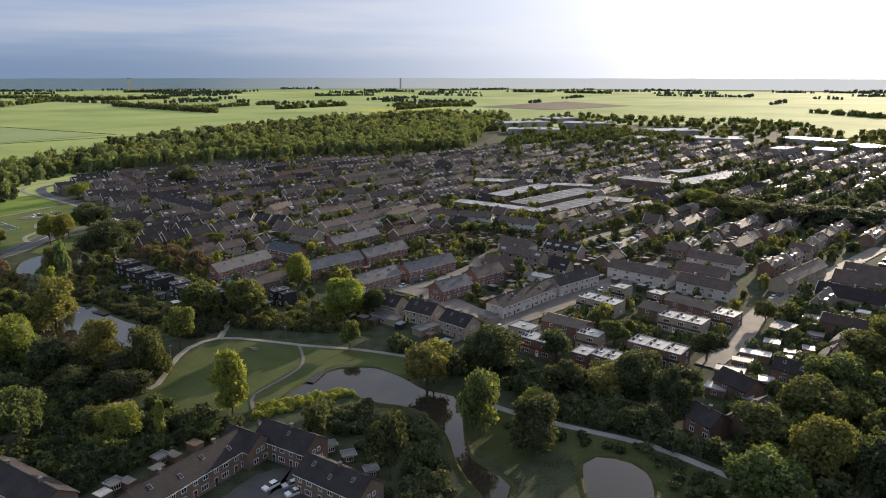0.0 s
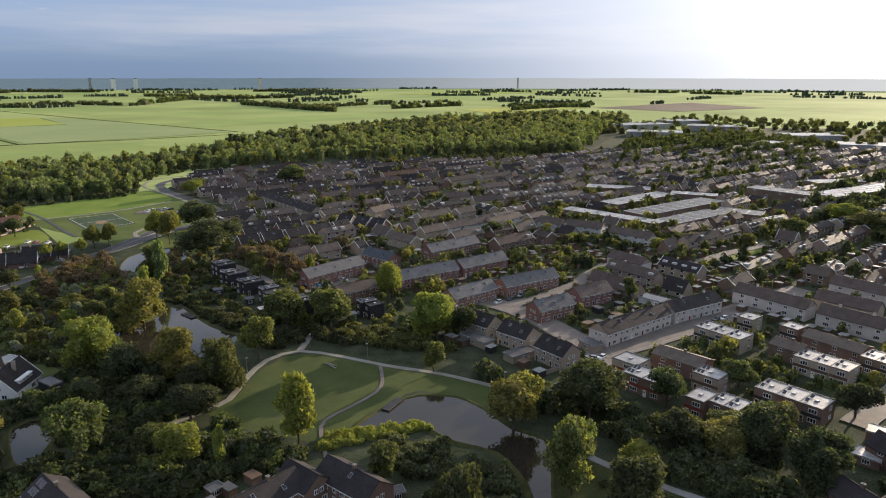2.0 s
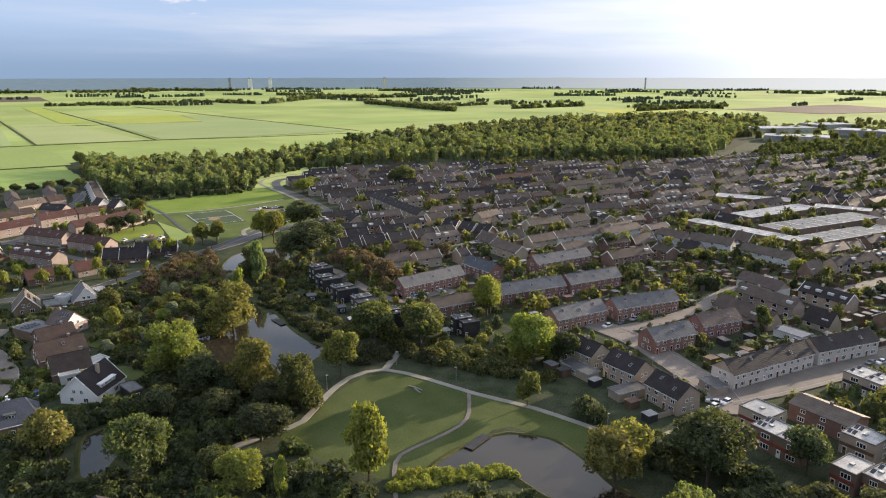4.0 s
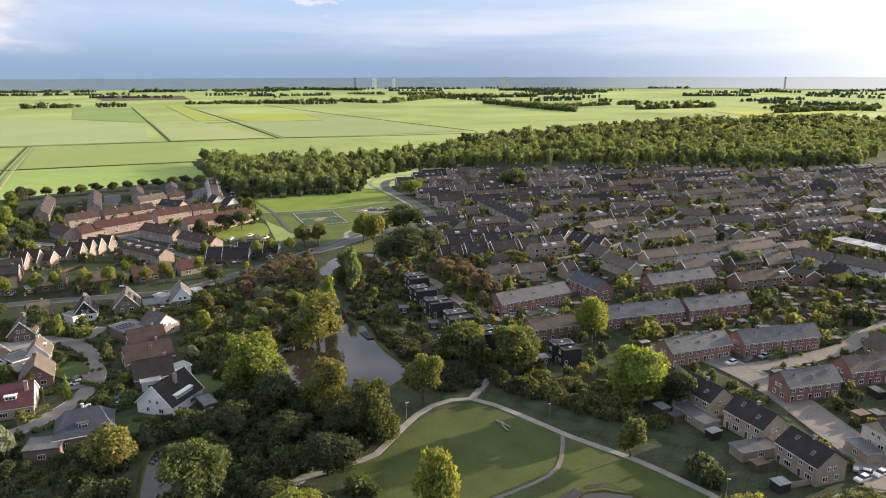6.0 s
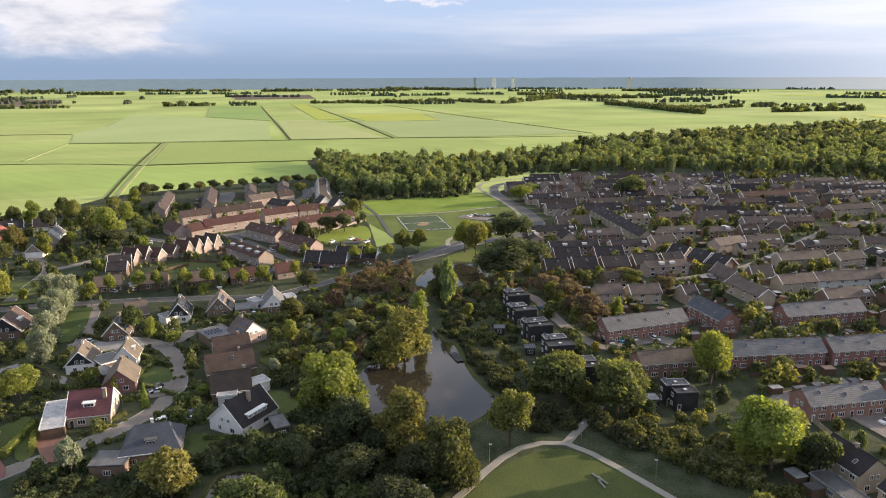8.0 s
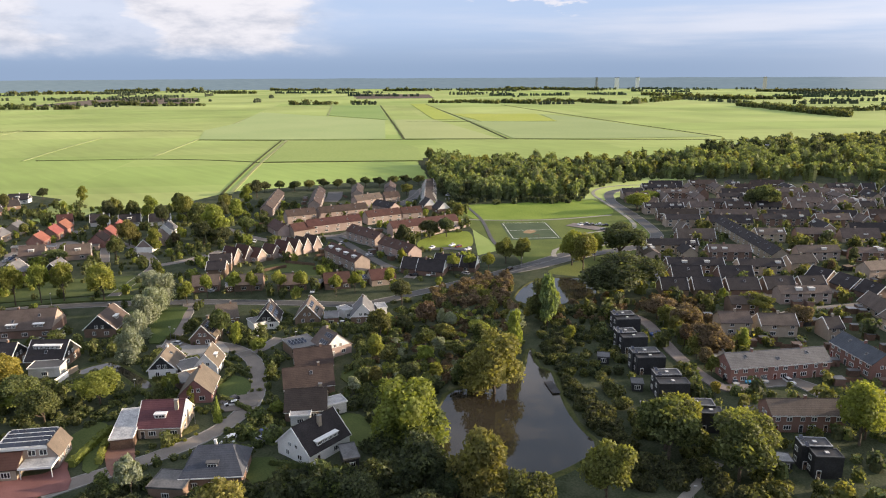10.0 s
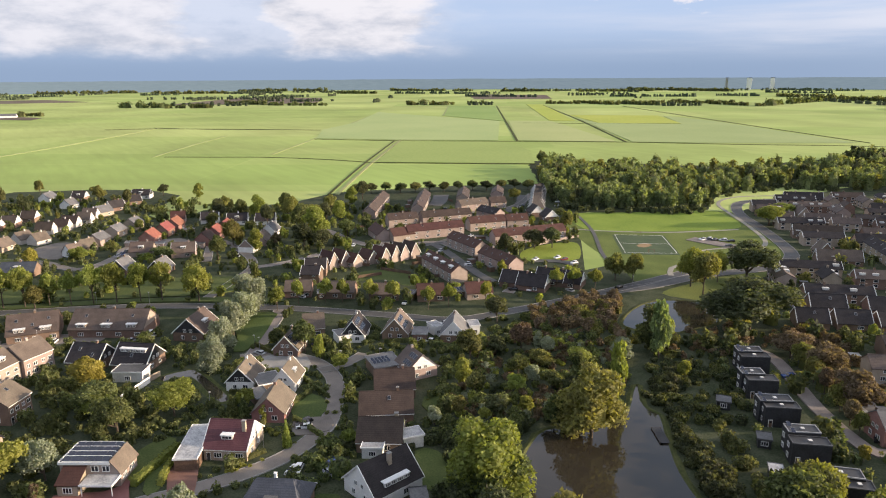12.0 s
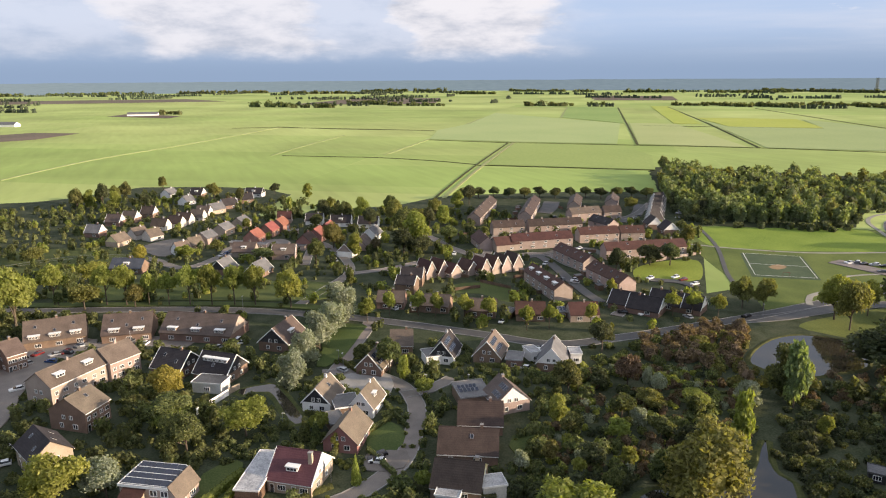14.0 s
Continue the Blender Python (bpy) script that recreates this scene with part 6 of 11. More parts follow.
gable_house('terrace with a dark rust tiled roof', -338.0, 344.3, -2.6, 30.0, 8.6, 5.3, 8.4, units=5, wall='brick_pink', roof='tiles_rust', skylights=4, detail=1, chimneys=2, name='terrace', category='terraced houses')
gable_house('terrace with a dark rust tiled roof', -300.8, 339.0, -3.5, 28.4, 8.6, 5.3, 8.4, units=4, wall='brick_pink', roof='tiles_rust', skylights=4, detail=1, chimneys=2, name='terrace', category='terraced houses')
gable_house('pink brick terrace with a rust tiled roof', -378.6, 347.8, 80.5, 36.0, 8.6, 5.3, 8.4, units=5, wall='brick_pink', roof='tiles_rust', detail=1, skylights=2, chimneys=2, name='terrace', category='terraced houses')
gable_house('brown-roofed brick terrace in the estate', -416.0, 346.6, 77.5, 19.6, 8.6, 5.3, 8.4, units=3, wall='brick_pink', roof='tiles_umber', detail=1, skylights=2, chimneys=1, name='terrace', category='terraced houses')
gable_house('brown-roofed brick terrace in the estate', -409.4, 375.6, 77.5, 34.0, 8.6, 5.3, 8.4, units=5, wall='brick_pink', roof='tiles_umber', detail=1, skylights=2, chimneys=2, name='terrace', category='terraced houses')
gable_house('pink brick terrace with a rust tiled roof', -378.0, 385.6, 77.7, 24.0, 8.6, 5.3, 8.4, units=4, wall='brick_pink', roof='tiles_rust', detail=1, skylights=2, chimneys=2, name='terrace', category='terraced houses')
gable_house('pink brick terrace with a rust tiled roof', -372.4, 405.2, 70.0, 14.0, 8.6, 5.3, 8.4, units=2, wall='brick_pink', roof='tiles_rust', detail=1, skylights=2, chimneys=1, name='terrace', category='terraced houses')
gable_house('pink brick terrace with a rust tiled roof', -338.3, 387.4, 78.0, 45.5, 8.6, 5.3, 8.4, units=6, wall='brick_pink', roof='tiles_rust', detail=1, skylights=2, chimneys=3, name='terrace', category='terraced houses')
gable_house('pink brick terrace with a rust tiled roof', -433.6, 413.6, 87.2, 22.5, 8.6, 5.3, 8.4, units=3, wall='brick_pink', roof='tiles_brown', detail=1, skylights=2, chimneys=1, name='terrace', category='terraced houses')
gable_house('brown-roofed brick terrace in the estate', -401.3, 406.4, 5.1, 19.0, 8.6, 5.3, 8.4, units=2, wall='brick_pink', roof='tiles_black', detail=1, skylights=2, chimneys=1, name='terrace', category='terraced houses')
gable_house('brown-roofed brick terrace in the estate', -473.8, 358.1, 143.9, 67.0, 8.6, 5.3, 8.4, units=11, wall='brick_pink', roof='tiles_umber', detail=1, skylights=2, chimneys=5, name='terrace', category='terraced houses')
gable_house('brown-roofed brick terrace in the estate', -464.6, 389.9, 144.3, 64.0, 8.6, 5.3, 8.4, units=11, wall='brick_pink', roof='tiles_umber', detail=1, skylights=2, chimneys=5, name='terrace', category='terraced houses')
gable_house('brown-roofed brick terrace in the estate', -465.2, 459.5, 140.5, 25.8, 8.6, 5.3, 8.4, units=4, wall='brick_pink', roof='tiles_umber', detail=1, skylights=2, chimneys=2, name='terrace', category='terraced houses')
gable_house('brown-roofed brick terrace in the estate', -470.4, 430.8, 143.6, 36.0, 8.6, 5.3, 8.4, units=5, wall='brick_pink', roof='tiles_umber', detail=1, skylights=2, chimneys=2, name='terrace', category='terraced houses')
gable_house('brick house with a rust tiled roof', -393.0, 318.9, -10.8, 20.0, 9, 4, 7.5, wall='brick_pink', roof='tiles_rust', detail=1)
gable_house('brick house with a rust tiled roof', -381.0, 326.5, 88.0, 14.0, 9, 4, 7.5, wall='brick_pink', roof='tiles_rust', detail=1)
gable_house('brown-roofed brick terrace in the estate', -430.2, 433.0, 74.3, 11.8, 8.6, 5.3, 8.4, units=2, wall='brick_pink', roof='tiles_umber', detail=1, chimneys=1, name='terrace', category='terraced houses')
for k in range(8):
    gable_house('black house with white-edged sloping roof', -463.0 + 8.4 * k, 499.8 - 7.38 * k, 100.0, 9.6, 7.2, 3.4, 7.8, wall='boards_black', gable='plaster_white', roof='tiles_black', trim=True, detail=1, chimneys=0, group='black and white row by the wood')
for x, y, ang in ((-393.4, 438.4, -20.7), (-377.0, 436.6, -18.3)):
    gable_house('black-roofed house with white-edged gables by the wood', x, y, ang, 11.0, 9.0, 3.2, 7.6, wall='brick_brown', gable='plaster_white', roof='tiles_black', trim=True, detail=1, chimneys=0, group='black and white row by the wood')
gable_house('white-gabled house with a black roof', -263.3, 329.6, -147.1, 13.2, 10, 2.7, 7.0, wall='brick_brown', gable='plaster_white', roof='tiles_black', trim=True, detail=1)
gable_house('white-gabled house with a black roof', -271.3, 326.5, -147.3, 13.2, 10, 2.7, 7.0, wall='brick_brown', gable='plaster_white', roof='tiles_black', trim=True, detail=1)
gable_house('white-gabled house with a black roof', -258.4, 346.6, -148.5, 13.2, 10, 2.7, 7.0, wall='brick_brown', gable='plaster_white', roof='tiles_black', trim=True, detail=1)
gable_house('white-gabled house with a black roof', -265.3, 342.2, -148.5, 13.2, 10, 2.7, 7.0, wall='brick_brown', gable='plaster_white', roof='tiles_black', trim=True, detail=1)

# ---- the western estate ----
WHITE, DARK = 'white-gabled house with a brown tiled roof in the estate', 'dark-roofed detached house at the edge of the pasture'
GREY, TAN = 'brick house with a grey tiled roof in the estate', 'brick house with a tan tiled roof in the estate'
BROWN, RED_TILED = 'brown-roofed brick house with a white dormer in the estate', 'brick house with an orange-red tiled roof'
for words, x, y, ang, L, W, eave, ridge, wall, gable, roof, trim, dormers in (
    (WHITE, -545.5, 124.0, 59, 10.0, 8.0, 3.2, 7.4, 'brick_brown', 'plaster_white', 'tiles_brown', True, 0),
    (WHITE, -553.6, 133.5, 59, 9.5, 8.0, 3.2, 7.4, 'brick_brown', 'plaster_white', 'tiles_brown', True, 0),
    (WHITE, -566.5, 145.0, 59, 9.5, 8.0, 3.2, 7.4, 'brick_brown', 'plaster_white', 'tiles_umber', True, 0),
    (WHITE, -518.4, 151.4, 59, 10.0, 8.0, 3.2, 7.4, 'plaster_pale', 'plaster_white', 'tiles_umber', False, 0),
    (WHITE, -523.5, 161.0, 59, 9.0, 8.0, 3.2, 7.4, 'plaster_pale', 'plaster_white', 'tiles_umber', False, 0),
    (WHITE, -532.5, 166.5, 59, 10.0, 8.0, 3.2, 7.4, 'plaster_pale', 'plaster_white', 'tiles_umber', False, 0),
    (WHITE, -540.5, 175.5, 59, 9.0, 8.0, 3.2, 7.4, 'plaster_pale', 'plaster_white', 'tiles_brown', False, 0),
    (WHITE, -554.0, 180.5, 59, 9.5, 8.0, 3.2, 7.4, 'plaster_pale', 'plaster_white', 'tiles_brown', False, 0),
    (GREY, -562.9, 189.0, 120, 11.0, 8.6, 3.2, 7.2, 'brick_buff', 'plaster_pale', 'tiles_grey', False, 0),
    (DARK, -579.3, 199.5, 110, 11.0, 9.0, 3.0, 7.2, 'brick_brown', 'plaster_white', 'tiles_black', True, 0),
    (DARK, -599.3, 213.7, 95, 12.0, 9.0, 3.0, 7.0, 'brick_brown', 'plaster_white', 'tiles_black', True, 0),
    (DARK, -624.4, 225.2, 60, 14.0, 9.0, 3.0, 7.0, 'plaster_white', 'boards_black', 'tiles_black', True, 1),
    (DARK, -641.2, 182.3, 60, 10.0, 9.0, 3.0, 7.0, 'brick_brown', 'plaster_white', 'tiles_black', True, 1),
    (GREY, -608.9, 172.0, 140, 10.0, 9.0, 3.0, 6.8, 'plaster_white', '', 'tiles_grey', False, 0),
    (GREY, -651.6, 160.9, 140, 11.0, 9.0, 3.0, 6.8, 'plaster_white', '', 'tiles_grey', False, 0),
    (WHITE, -514.3, 113.8, 59, 9.5, 8.0, 3.2, 7.4, 'brick_brown', 'plaster_white', 'tiles_grey', True, 0),
    (TAN, -483.0, 127.4, 140, 11.0, 8.6, 3.0, 6.8, 'brick_buff', 'plaster_cream', 'tiles_tan', False, 0),
    (TAN, -498.0, 138.0, 125, 9.0, 8.6, 3.0, 6.8, 'plaster_pale', '', 'tiles_tan', False, 0),
    (TAN, -489.5, 146.0, 125, 9.0, 8.6, 3.0, 6.8, 'plaster_pale', '', 'tiles_tan', False, 0),
    (WHITE, -446.2, 160.1, 118, 8.0, 8.0, 3.0, 6.8, 'plaster_white', '', 'tiles_tan', False, 0),
    (TAN, -455.5, 167.5, 118, 8.0, 8.0, 3.0, 6.8, 'brick_buff', '', 'tiles_tan', False, 0),
    (GREY, -467.4, 174.9, 143, 11.0, 8.6, 4.0, 7.2, 'brick_pink', '', 'tiles_grey', False, 0),
    (GREY, -487.0, 186.8, 143, 11.0, 8.6, 4.0, 7.2, 'brick_buff', '', 'tiles_grey', False, 0),
    (GREY, -504.0, 199.4, 146, 11.0, 8.6, 4.0, 7.2, 'brick_buff', '', 'tiles_grey', False, 0),
    (BROWN, -427.5, 192.1, 66, 12.0, 9.4, 3.2, 7.4, 'brick_pink', '', 'tiles_brown', False, 1),
    (BROWN, -413.8, 210.8, 70, 12.0, 9.4, 3.2, 7.4, 'brick_pink', '', 'tiles_brown', True, 1),
    ('brick house with a long dark blue roof and white dormer', -418.6, 134.4, 62, 16.4, 9.0, 2.8, 6.6, 'brick_brown', '', 'tiles_navy', False, 1),
    ('black-gabled house with a grey roof behind the road trees', -397.0, 177.6, 144, 11.0, 9.0, 2.8, 7.2, 'brick_brown', 'boards_black', 'tiles_grey', True, 0),
    ('black-gabled house with a grey roof behind the road trees', -385.6, 193.2, 142, 11.0, 9.0, 2.8, 7.2, 'brick_brown', 'boards_black', 'tiles_grey', True, 0),
    (RED_TILED, -456.0, 201.0, 147, 11.0, 8.6, 4.2, 8.0, 'brick_red', '', 'tiles_orange', False, 0),
    (RED_TILED, -472.0, 212.0, 147, 11.0, 8.6, 4.2, 8.0, 'brick_red', '', 'tiles_orange', False, 0),
    (RED_TILED, -484.9, 221.0, 147, 11.0, 8.6, 4.2, 8.0, 'brick_red', '', 'tiles_orange', False, 0),
    (RED_TILED, -434.0, 227.0, 147, 11.0, 8.6, 4.2, 8.0, 'brick_red', '', 'tiles_rust', False, 0),
    (RED_TILED, -446.5, 236.0, 147, 11.0, 8.6, 4.2, 8.0, 'brick_red', '', 'tiles_orange', False, 0),
    (RED_TILED, -458.8, 245.5, 147, 11.0, 8.6, 4.2, 8.0, 'brick_red', '', 'tiles_orange', False, 0),
    ('brick house with a dark red roof in the estate', -508.5, 228.2, 72, 9.0, 8.6, 3.4, 7.4, 'brick_pink', '', 'tiles_rust', False, 0),
    (DARK, -495.6, 245.6, 68, 11.0, 9.0, 3.0, 7.0, 'plaster_white', '', 'tiles_black', True, 0),
    (DARK, -482.2, 260.0, 66, 13.0, 9.0, 3.0, 7.0, 'plaster_white', '', 'tiles_black', True, 1),
    (DARK, -471.5, 275.4, 62, 12.5, 9.0, 3.0, 7.0, 'plaster_white', '', 'tiles_black', True, 0),
    (GREY, -438.6, 267.6, 140, 11.0, 8.6, 3.2, 7.2, 'plaster_white', '', 'tiles_grey', True, 0),
    (BROWN, -404.9, 243.8, 140, 11.0, 8.6, 3.2, 7.4, 'plaster_white', 'brick_pink', 'tiles_brown', True, 0),
    (BROWN, -416.6, 254.7, 142, 11.0, 8.6, 3.2, 7.4, 'brick_pink', '', 'tiles_brown', False, 0),
):
    gable_house(words, x, y, ang, L, W, eave, ridge, wall=wall, gable=gable, roof=roof, trim=trim, dormers=dormers, dormer_w=2.6, units=2 if L > 12 else 1, detail=1, group='houses of the western estate')
for x, y, ang in ((-428.0, 222.0, 62), (-470.0, 226.0, 62), (-452.0, 190.0, 62), (-441.0, 203.0, 62)):
    wing('low flat-roofed garage between the estate houses', x, y, ang, 6.0, 4.2, 2.7, wall='brick_pink', roof='felt_dark')

# ---- black cube houses by the canal ----
flat_house('black boarded cube house with thin white roof edges', -156.7, 332.4, 53.4, 8.0, 4.2, 6.4, units=1, wall='boards_black', roof='felt_black', band='', panels=2, trim='felt_pale', bare=True, group='black cube houses')
flat_house('black boarded cube house with thin white roof edges', -153.5, 330.8, 53.0, 9.0, 4.2, 5.8, units=1, wall='boards_black', roof='felt_black', band='', panels=0, trim='felt_dark', bare=True, group='black cube houses')
flat_house('black boarded cube house with thin white roof edges', -145.4, 317.5, 53.6, 6.8, 4.2, 6.4, units=1, wall='boards_black', roof='felt_black', band='', panels=2, trim='felt_pale', bare=True, group='black cube houses')
flat_house('black boarded cube house with thin white roof edges', -141.5, 316.8, 52.6, 8.8, 4.2, 5.8, units=1, wall='boards_black', roof='felt_black', band='', panels=0, trim='felt_dark', bare=True, group='black cube houses')
flat_house('black boarded cube house with thin white roof edges', -130.8, 306.6, 52.3, 9.0, 4.2, 6.4, units=1, wall='boards_black', roof='felt_black', band='', panels=2, trim='felt_pale', bare=True, group='black cube houses')
flat_house('black boarded cube house with thin white roof edges', -127.9, 305.4, 49.9, 9.2, 4.2, 5.8, units=1, wall='boards_black', roof='felt_black', band='', panels=0, trim='felt_dark', bare=True, group='black cube houses')
flat_house('black boarded cube house with thin white roof edges', -116.6, 296.4, 50.0, 7.9, 4.2, 6.4, units=1, wall='boards_black', roof='felt_black', band='', panels=2, trim='felt_pale', bare=True, group='black cube houses')
flat_house('black boarded cube house with thin white roof edges', -112.6, 293.3, 48.1, 9.2, 4.2, 5.8, units=1, wall='boards_black', roof='felt_black', band='', panels=0, trim='felt_dark', bare=True, group='black cube houses')
flat_house('black boarded cube house with thin white roof edges', -100.4, 284.6, 43.5, 9.3, 4.2, 6.4, units=1, wall='boards_black', roof='felt_black', band='', panels=2, trim='felt_pale', bare=True, group='black cube houses')
flat_house('black boarded cube house with thin white roof edges', -95.9, 284.2, 42.8, 6.0, 4.2, 5.8, units=1, wall='boards_black', roof='felt_black', band='', panels=0, trim='felt_dark', bare=True, group='black cube houses')
flat_house('black boarded cube house with thin white roof edges', -70.1, 286.0, 43.5, 7.2, 4.2, 6.4, units=1, wall='boards_black', roof='felt_black', band='', panels=2, trim='felt_pale', bare=True, group='black cube houses')
flat_house('black boarded cube house with thin white roof edges', -66.4, 284.0, 43.3, 6.6, 4.2, 5.8, units=1, wall='boards_black', roof='felt_black', band='', panels=0, trim='felt_dark', bare=True, group='black cube houses')
wing('dark flat garage behind a cube house', -123.5, 291.7, 38.6, 3.2, 4.0, 2.6, wall='boards_black', roof='felt_dark', fascia='felt_dark')
wing('dark flat garage behind a cube house', -112.7, 280.1, 39.5, 3, 4.0, 2.6, wall='boards_black', roof='felt_pale', fascia='felt_dark')
wing('dark flat garage behind a cube house', -142.8, 301.3, 37.5, 3.6, 4.0, 2.6, wall='boards_black', roof='felt_dark', fascia='felt_dark')
wing('dark flat garage behind a cube house', -91.2, 299.2, 39.4, 3, 4.0, 2.6, wall='boards_black', roof='felt_dark', fascia='felt_dark')
wing('dark flat garage behind a cube house', -74.5, 280.2, 40.9, 3, 4.0, 2.6, wall='boards_black', roof='felt_pale', fascia='felt_dark')
road('road', 'brick-paved lane behind the cube houses', 'clinker', [(-171.4, 341.9), (-163.4, 347.3), (-154.7, 345.2), (-145.6, 338.2), (-132.0, 326.5), (-121.7, 319.2), (-112.1, 313.6), (-105.1, 311.9), (-99.2, 318.8)], 4.6, kerb=False)

# ---- red brick terraces ----
gable_house('red brick terrace with a grey tiled roof and white windows', -100.3, 333.0, 57.4, 34.4, 8.6, 5.3, 8.4, units=5, detail=2, sheds=1, skylights=3, group='red brick terraces', wall='brick_red', roof='tiles_grey', chimneys=2, name='terrace', category='terraced houses')
gable_house('red brick terrace with a grey tiled roof and white windows', -51.4, 388.4, 49.6, 34.4, 8.6, 5.3, 8.4, units=5, detail=2, sheds=1, skylights=3, group='red brick terraces', wall='brick_red', roof='tiles_grey', chimneys=2, name='terrace', category='terraced houses')
gable_house('red brick terrace with a grey tiled roof and white windows', -55.3, 334.6, 44.4, 33.0, 8.6, 5.3, 8.4, units=5, detail=2, sheds=1, skylights=3, group='red brick terraces', wall='brick_red', roof='tiles_grey', chimneys=2, name='terrace', category='terraced houses')
gable_house('red brick terrace with a grey tiled roof and white windows', -32.0, 358.0, 47.2, 29.0, 8.6, 5.3, 8.4, units=4, detail=2, sheds=1, skylights=3, group='red brick terraces', wall='brick_red', roof='tiles_grey', chimneys=2, name='terrace', category='terraced houses')
gable_house('red brick terrace with a grey tiled roof and white windows', -31.1, 309.2, 49.3, 24.6, 8.6, 5.3, 8.4, units=4, detail=2, sheds=1, skylights=3, group='red brick terraces', wall='brick_red', roof='tiles_grey', chimneys=2, name='terrace', category='terraced houses')
gable_house('red brick terrace with a grey tiled roof and white windows', -7.6, 330.8, 42.2, 30.6, 8.6, 5.3, 8.4, units=5, detail=2, sheds=1, skylights=3, group='red brick terraces', wall='brick_red', roof='tiles_grey', chimneys=2, name='terrace', category='terraced houses')
gable_house('red brick terrace with a grey tiled roof and white windows', 3.4, 296.5, 43.6, 18.6, 8.6, 5.3, 8.4, units=3, detail=2, sheds=1, skylights=3, group='red brick terraces', wall='brick_red', roof='tiles_grey', chimneys=1, name='terrace', category='terraced houses')
gable_house('red brick terrace end-on with a blue-grey roof', -83.3, 360.8, -35.0, 20.2, 8.6, 5.3, 8.4, units=3, wall='brick_red', roof='tiles_navy', skylights=2, chimneys=1, name='terrace', category='terraced houses')
gable_house('red brick terrace with a dark brown roof', 19.6, 317.4, 42.1, 18.8, 8.6, 5.3, 8.4, units=3, wall='brick_red', roof='tiles_brown', skylights=2, sheds=-1, chimneys=1, name='terrace', category='terraced houses')
gable_house('red brick terrace with a dark brown roof', -80.5, 305.2, 47.5, 19.9, 8.6, 5.3, 7.8, units=3, wall='brick_red', roof='tiles_brown', chimneys=1, name='terrace', category='terraced houses')
gable_house('buff brick house pair with a dark tiled roof', -21.7, 272.9, -35.8, 12.6, 9, 5.3, 8.6, units=2, wall='brick_buff', roof='tiles_black', skylights=2, sheds=-1, chimneys=1, name='terrace', category='terraced houses')
gable_house('buff brick house pair with a dark tiled roof', -7.3, 263.3, -35.7, 12.7, 9, 5.3, 8.6, units=2, wall='brick_buff', roof='tiles_black', skylights=2, sheds=-1, chimneys=1, name='terrace', category='terraced houses')
gable_house('buff brick house pair with a dark tiled roof', 6.4, 250.1, -42.3, 12.8, 9, 5.3, 8.6, units=2, wall='brick_buff', roof='tiles_black', skylights=2, sheds=-1, chimneys=1, name='terrace', category='terraced houses')
gable_house('white-panelled terrace with a dark roof', 33.8, 282.4, 46.7, 37.7, 8.6, 5.3, 8.4, units=6, wall='plaster_pale', gable='brick_buff', roof='tiles_black', sheds=1, skylights=2, chimneys=3, name='terrace', category='terraced houses')
gable_house('white-panelled terrace with a dark roof', 59.4, 307.1, 40.4, 27.7, 8.6, 5.3, 8.4, units=4, wall='plaster_pale', gable='brick_buff', roof='tiles_black', sheds=1, skylights=2, chimneys=2, name='terrace', category='terraced houses')
wing('flat buff garage with a pale roof', -22.4, 262.7, -37.2, 12.5, 5.0, 2.7, wall='brick_buff', roof='felt_dark')
wing('flat buff garage with a pale roof', -6.1, 251.4, 45.3, 11.0, 5.0, 2.7, wall='brick_buff', roof='felt_dark')
wing('flat buff garage with a pale roof', -11.8, 345.1, -47.2, 3, 5.0, 2.7, wall='brick_buff', roof='felt_dark')

# ---- streets behind the red terraces ----
gable_house('dark-roofed house with white roof edges in a row', -168.1, 387.7, 46.4, 11.4, 10, 3.0, 7.0, wall='brick_brown', roof='tiles_black', trim=True, detail=1, skylights=1, chimneys=0, group='dark row with white edges')
gable_house('dark-roofed house with white roof edges in a row', -158.6, 398.8, 46.0, 12.2, 10, 3.0, 7.0, wall='brick_brown', roof='tiles_black', trim=True, detail=1, skylights=1, chimneys=0, group='dark row with white edges')
gable_house('dark-roofed house with white roof edges in a row', -148.0, 409.9, 49.8, 13.7, 10, 3.0, 7.0, wall='brick_brown', roof='tiles_black', trim=True, detail=1, skylights=1, chimneys=0, group='dark row with white edges')
gable_house('dark-roofed house with white roof edges in a row', -137.8, 423.1, 51.1, 13.0, 10, 3.0, 7.0, wall='brick_brown', roof='tiles_black', trim=True, detail=1, skylights=1, chimneys=0, group='dark row with white edges')
gable_house('dark-roofed house with white roof edges in a row', -128.4, 434.3, 53.8, 11.2, 10, 3.0, 7.0, wall='brick_brown', roof='tiles_black', trim=True, detail=1, skylights=1, chimneys=0, group='dark row with white edges')
gable_house('dark-roofed house with white roof edges in a row', -129.5, 451.7, -13.8, 10.0, 10, 3.0, 7.0, wall='brick_brown', roof='tiles_black', trim=True, detail=1, skylights=1, chimneys=0, group='dark row with white edges')
gable_house('dark-roofed house with white roof edges in a row', -116.9, 448.0, -24.7, 11.0, 10, 3.0, 7.0, wall='brick_brown', roof='tiles_black', trim=True, detail=1, skylights=1, chimneys=0, group='dark row with white edges')
gable_house('dark-roofed house with white roof edges in a row', -105.6, 443.9, -24.9, 10.4, 10, 3.0, 7.0, wall='brick_brown', roof='tiles_black', trim=True, detail=1, skylights=1, chimneys=0, group='dark row with white edges')
gable_house('dark-roofed house with white roof edges in a row', -174.7, 409.9, 46.0, 13.4, 10, 3.0, 7.0, wall='brick_brown', roof='tiles_black', trim=True, detail=1, skylights=1, chimneys=0, group='dark row with white edges')
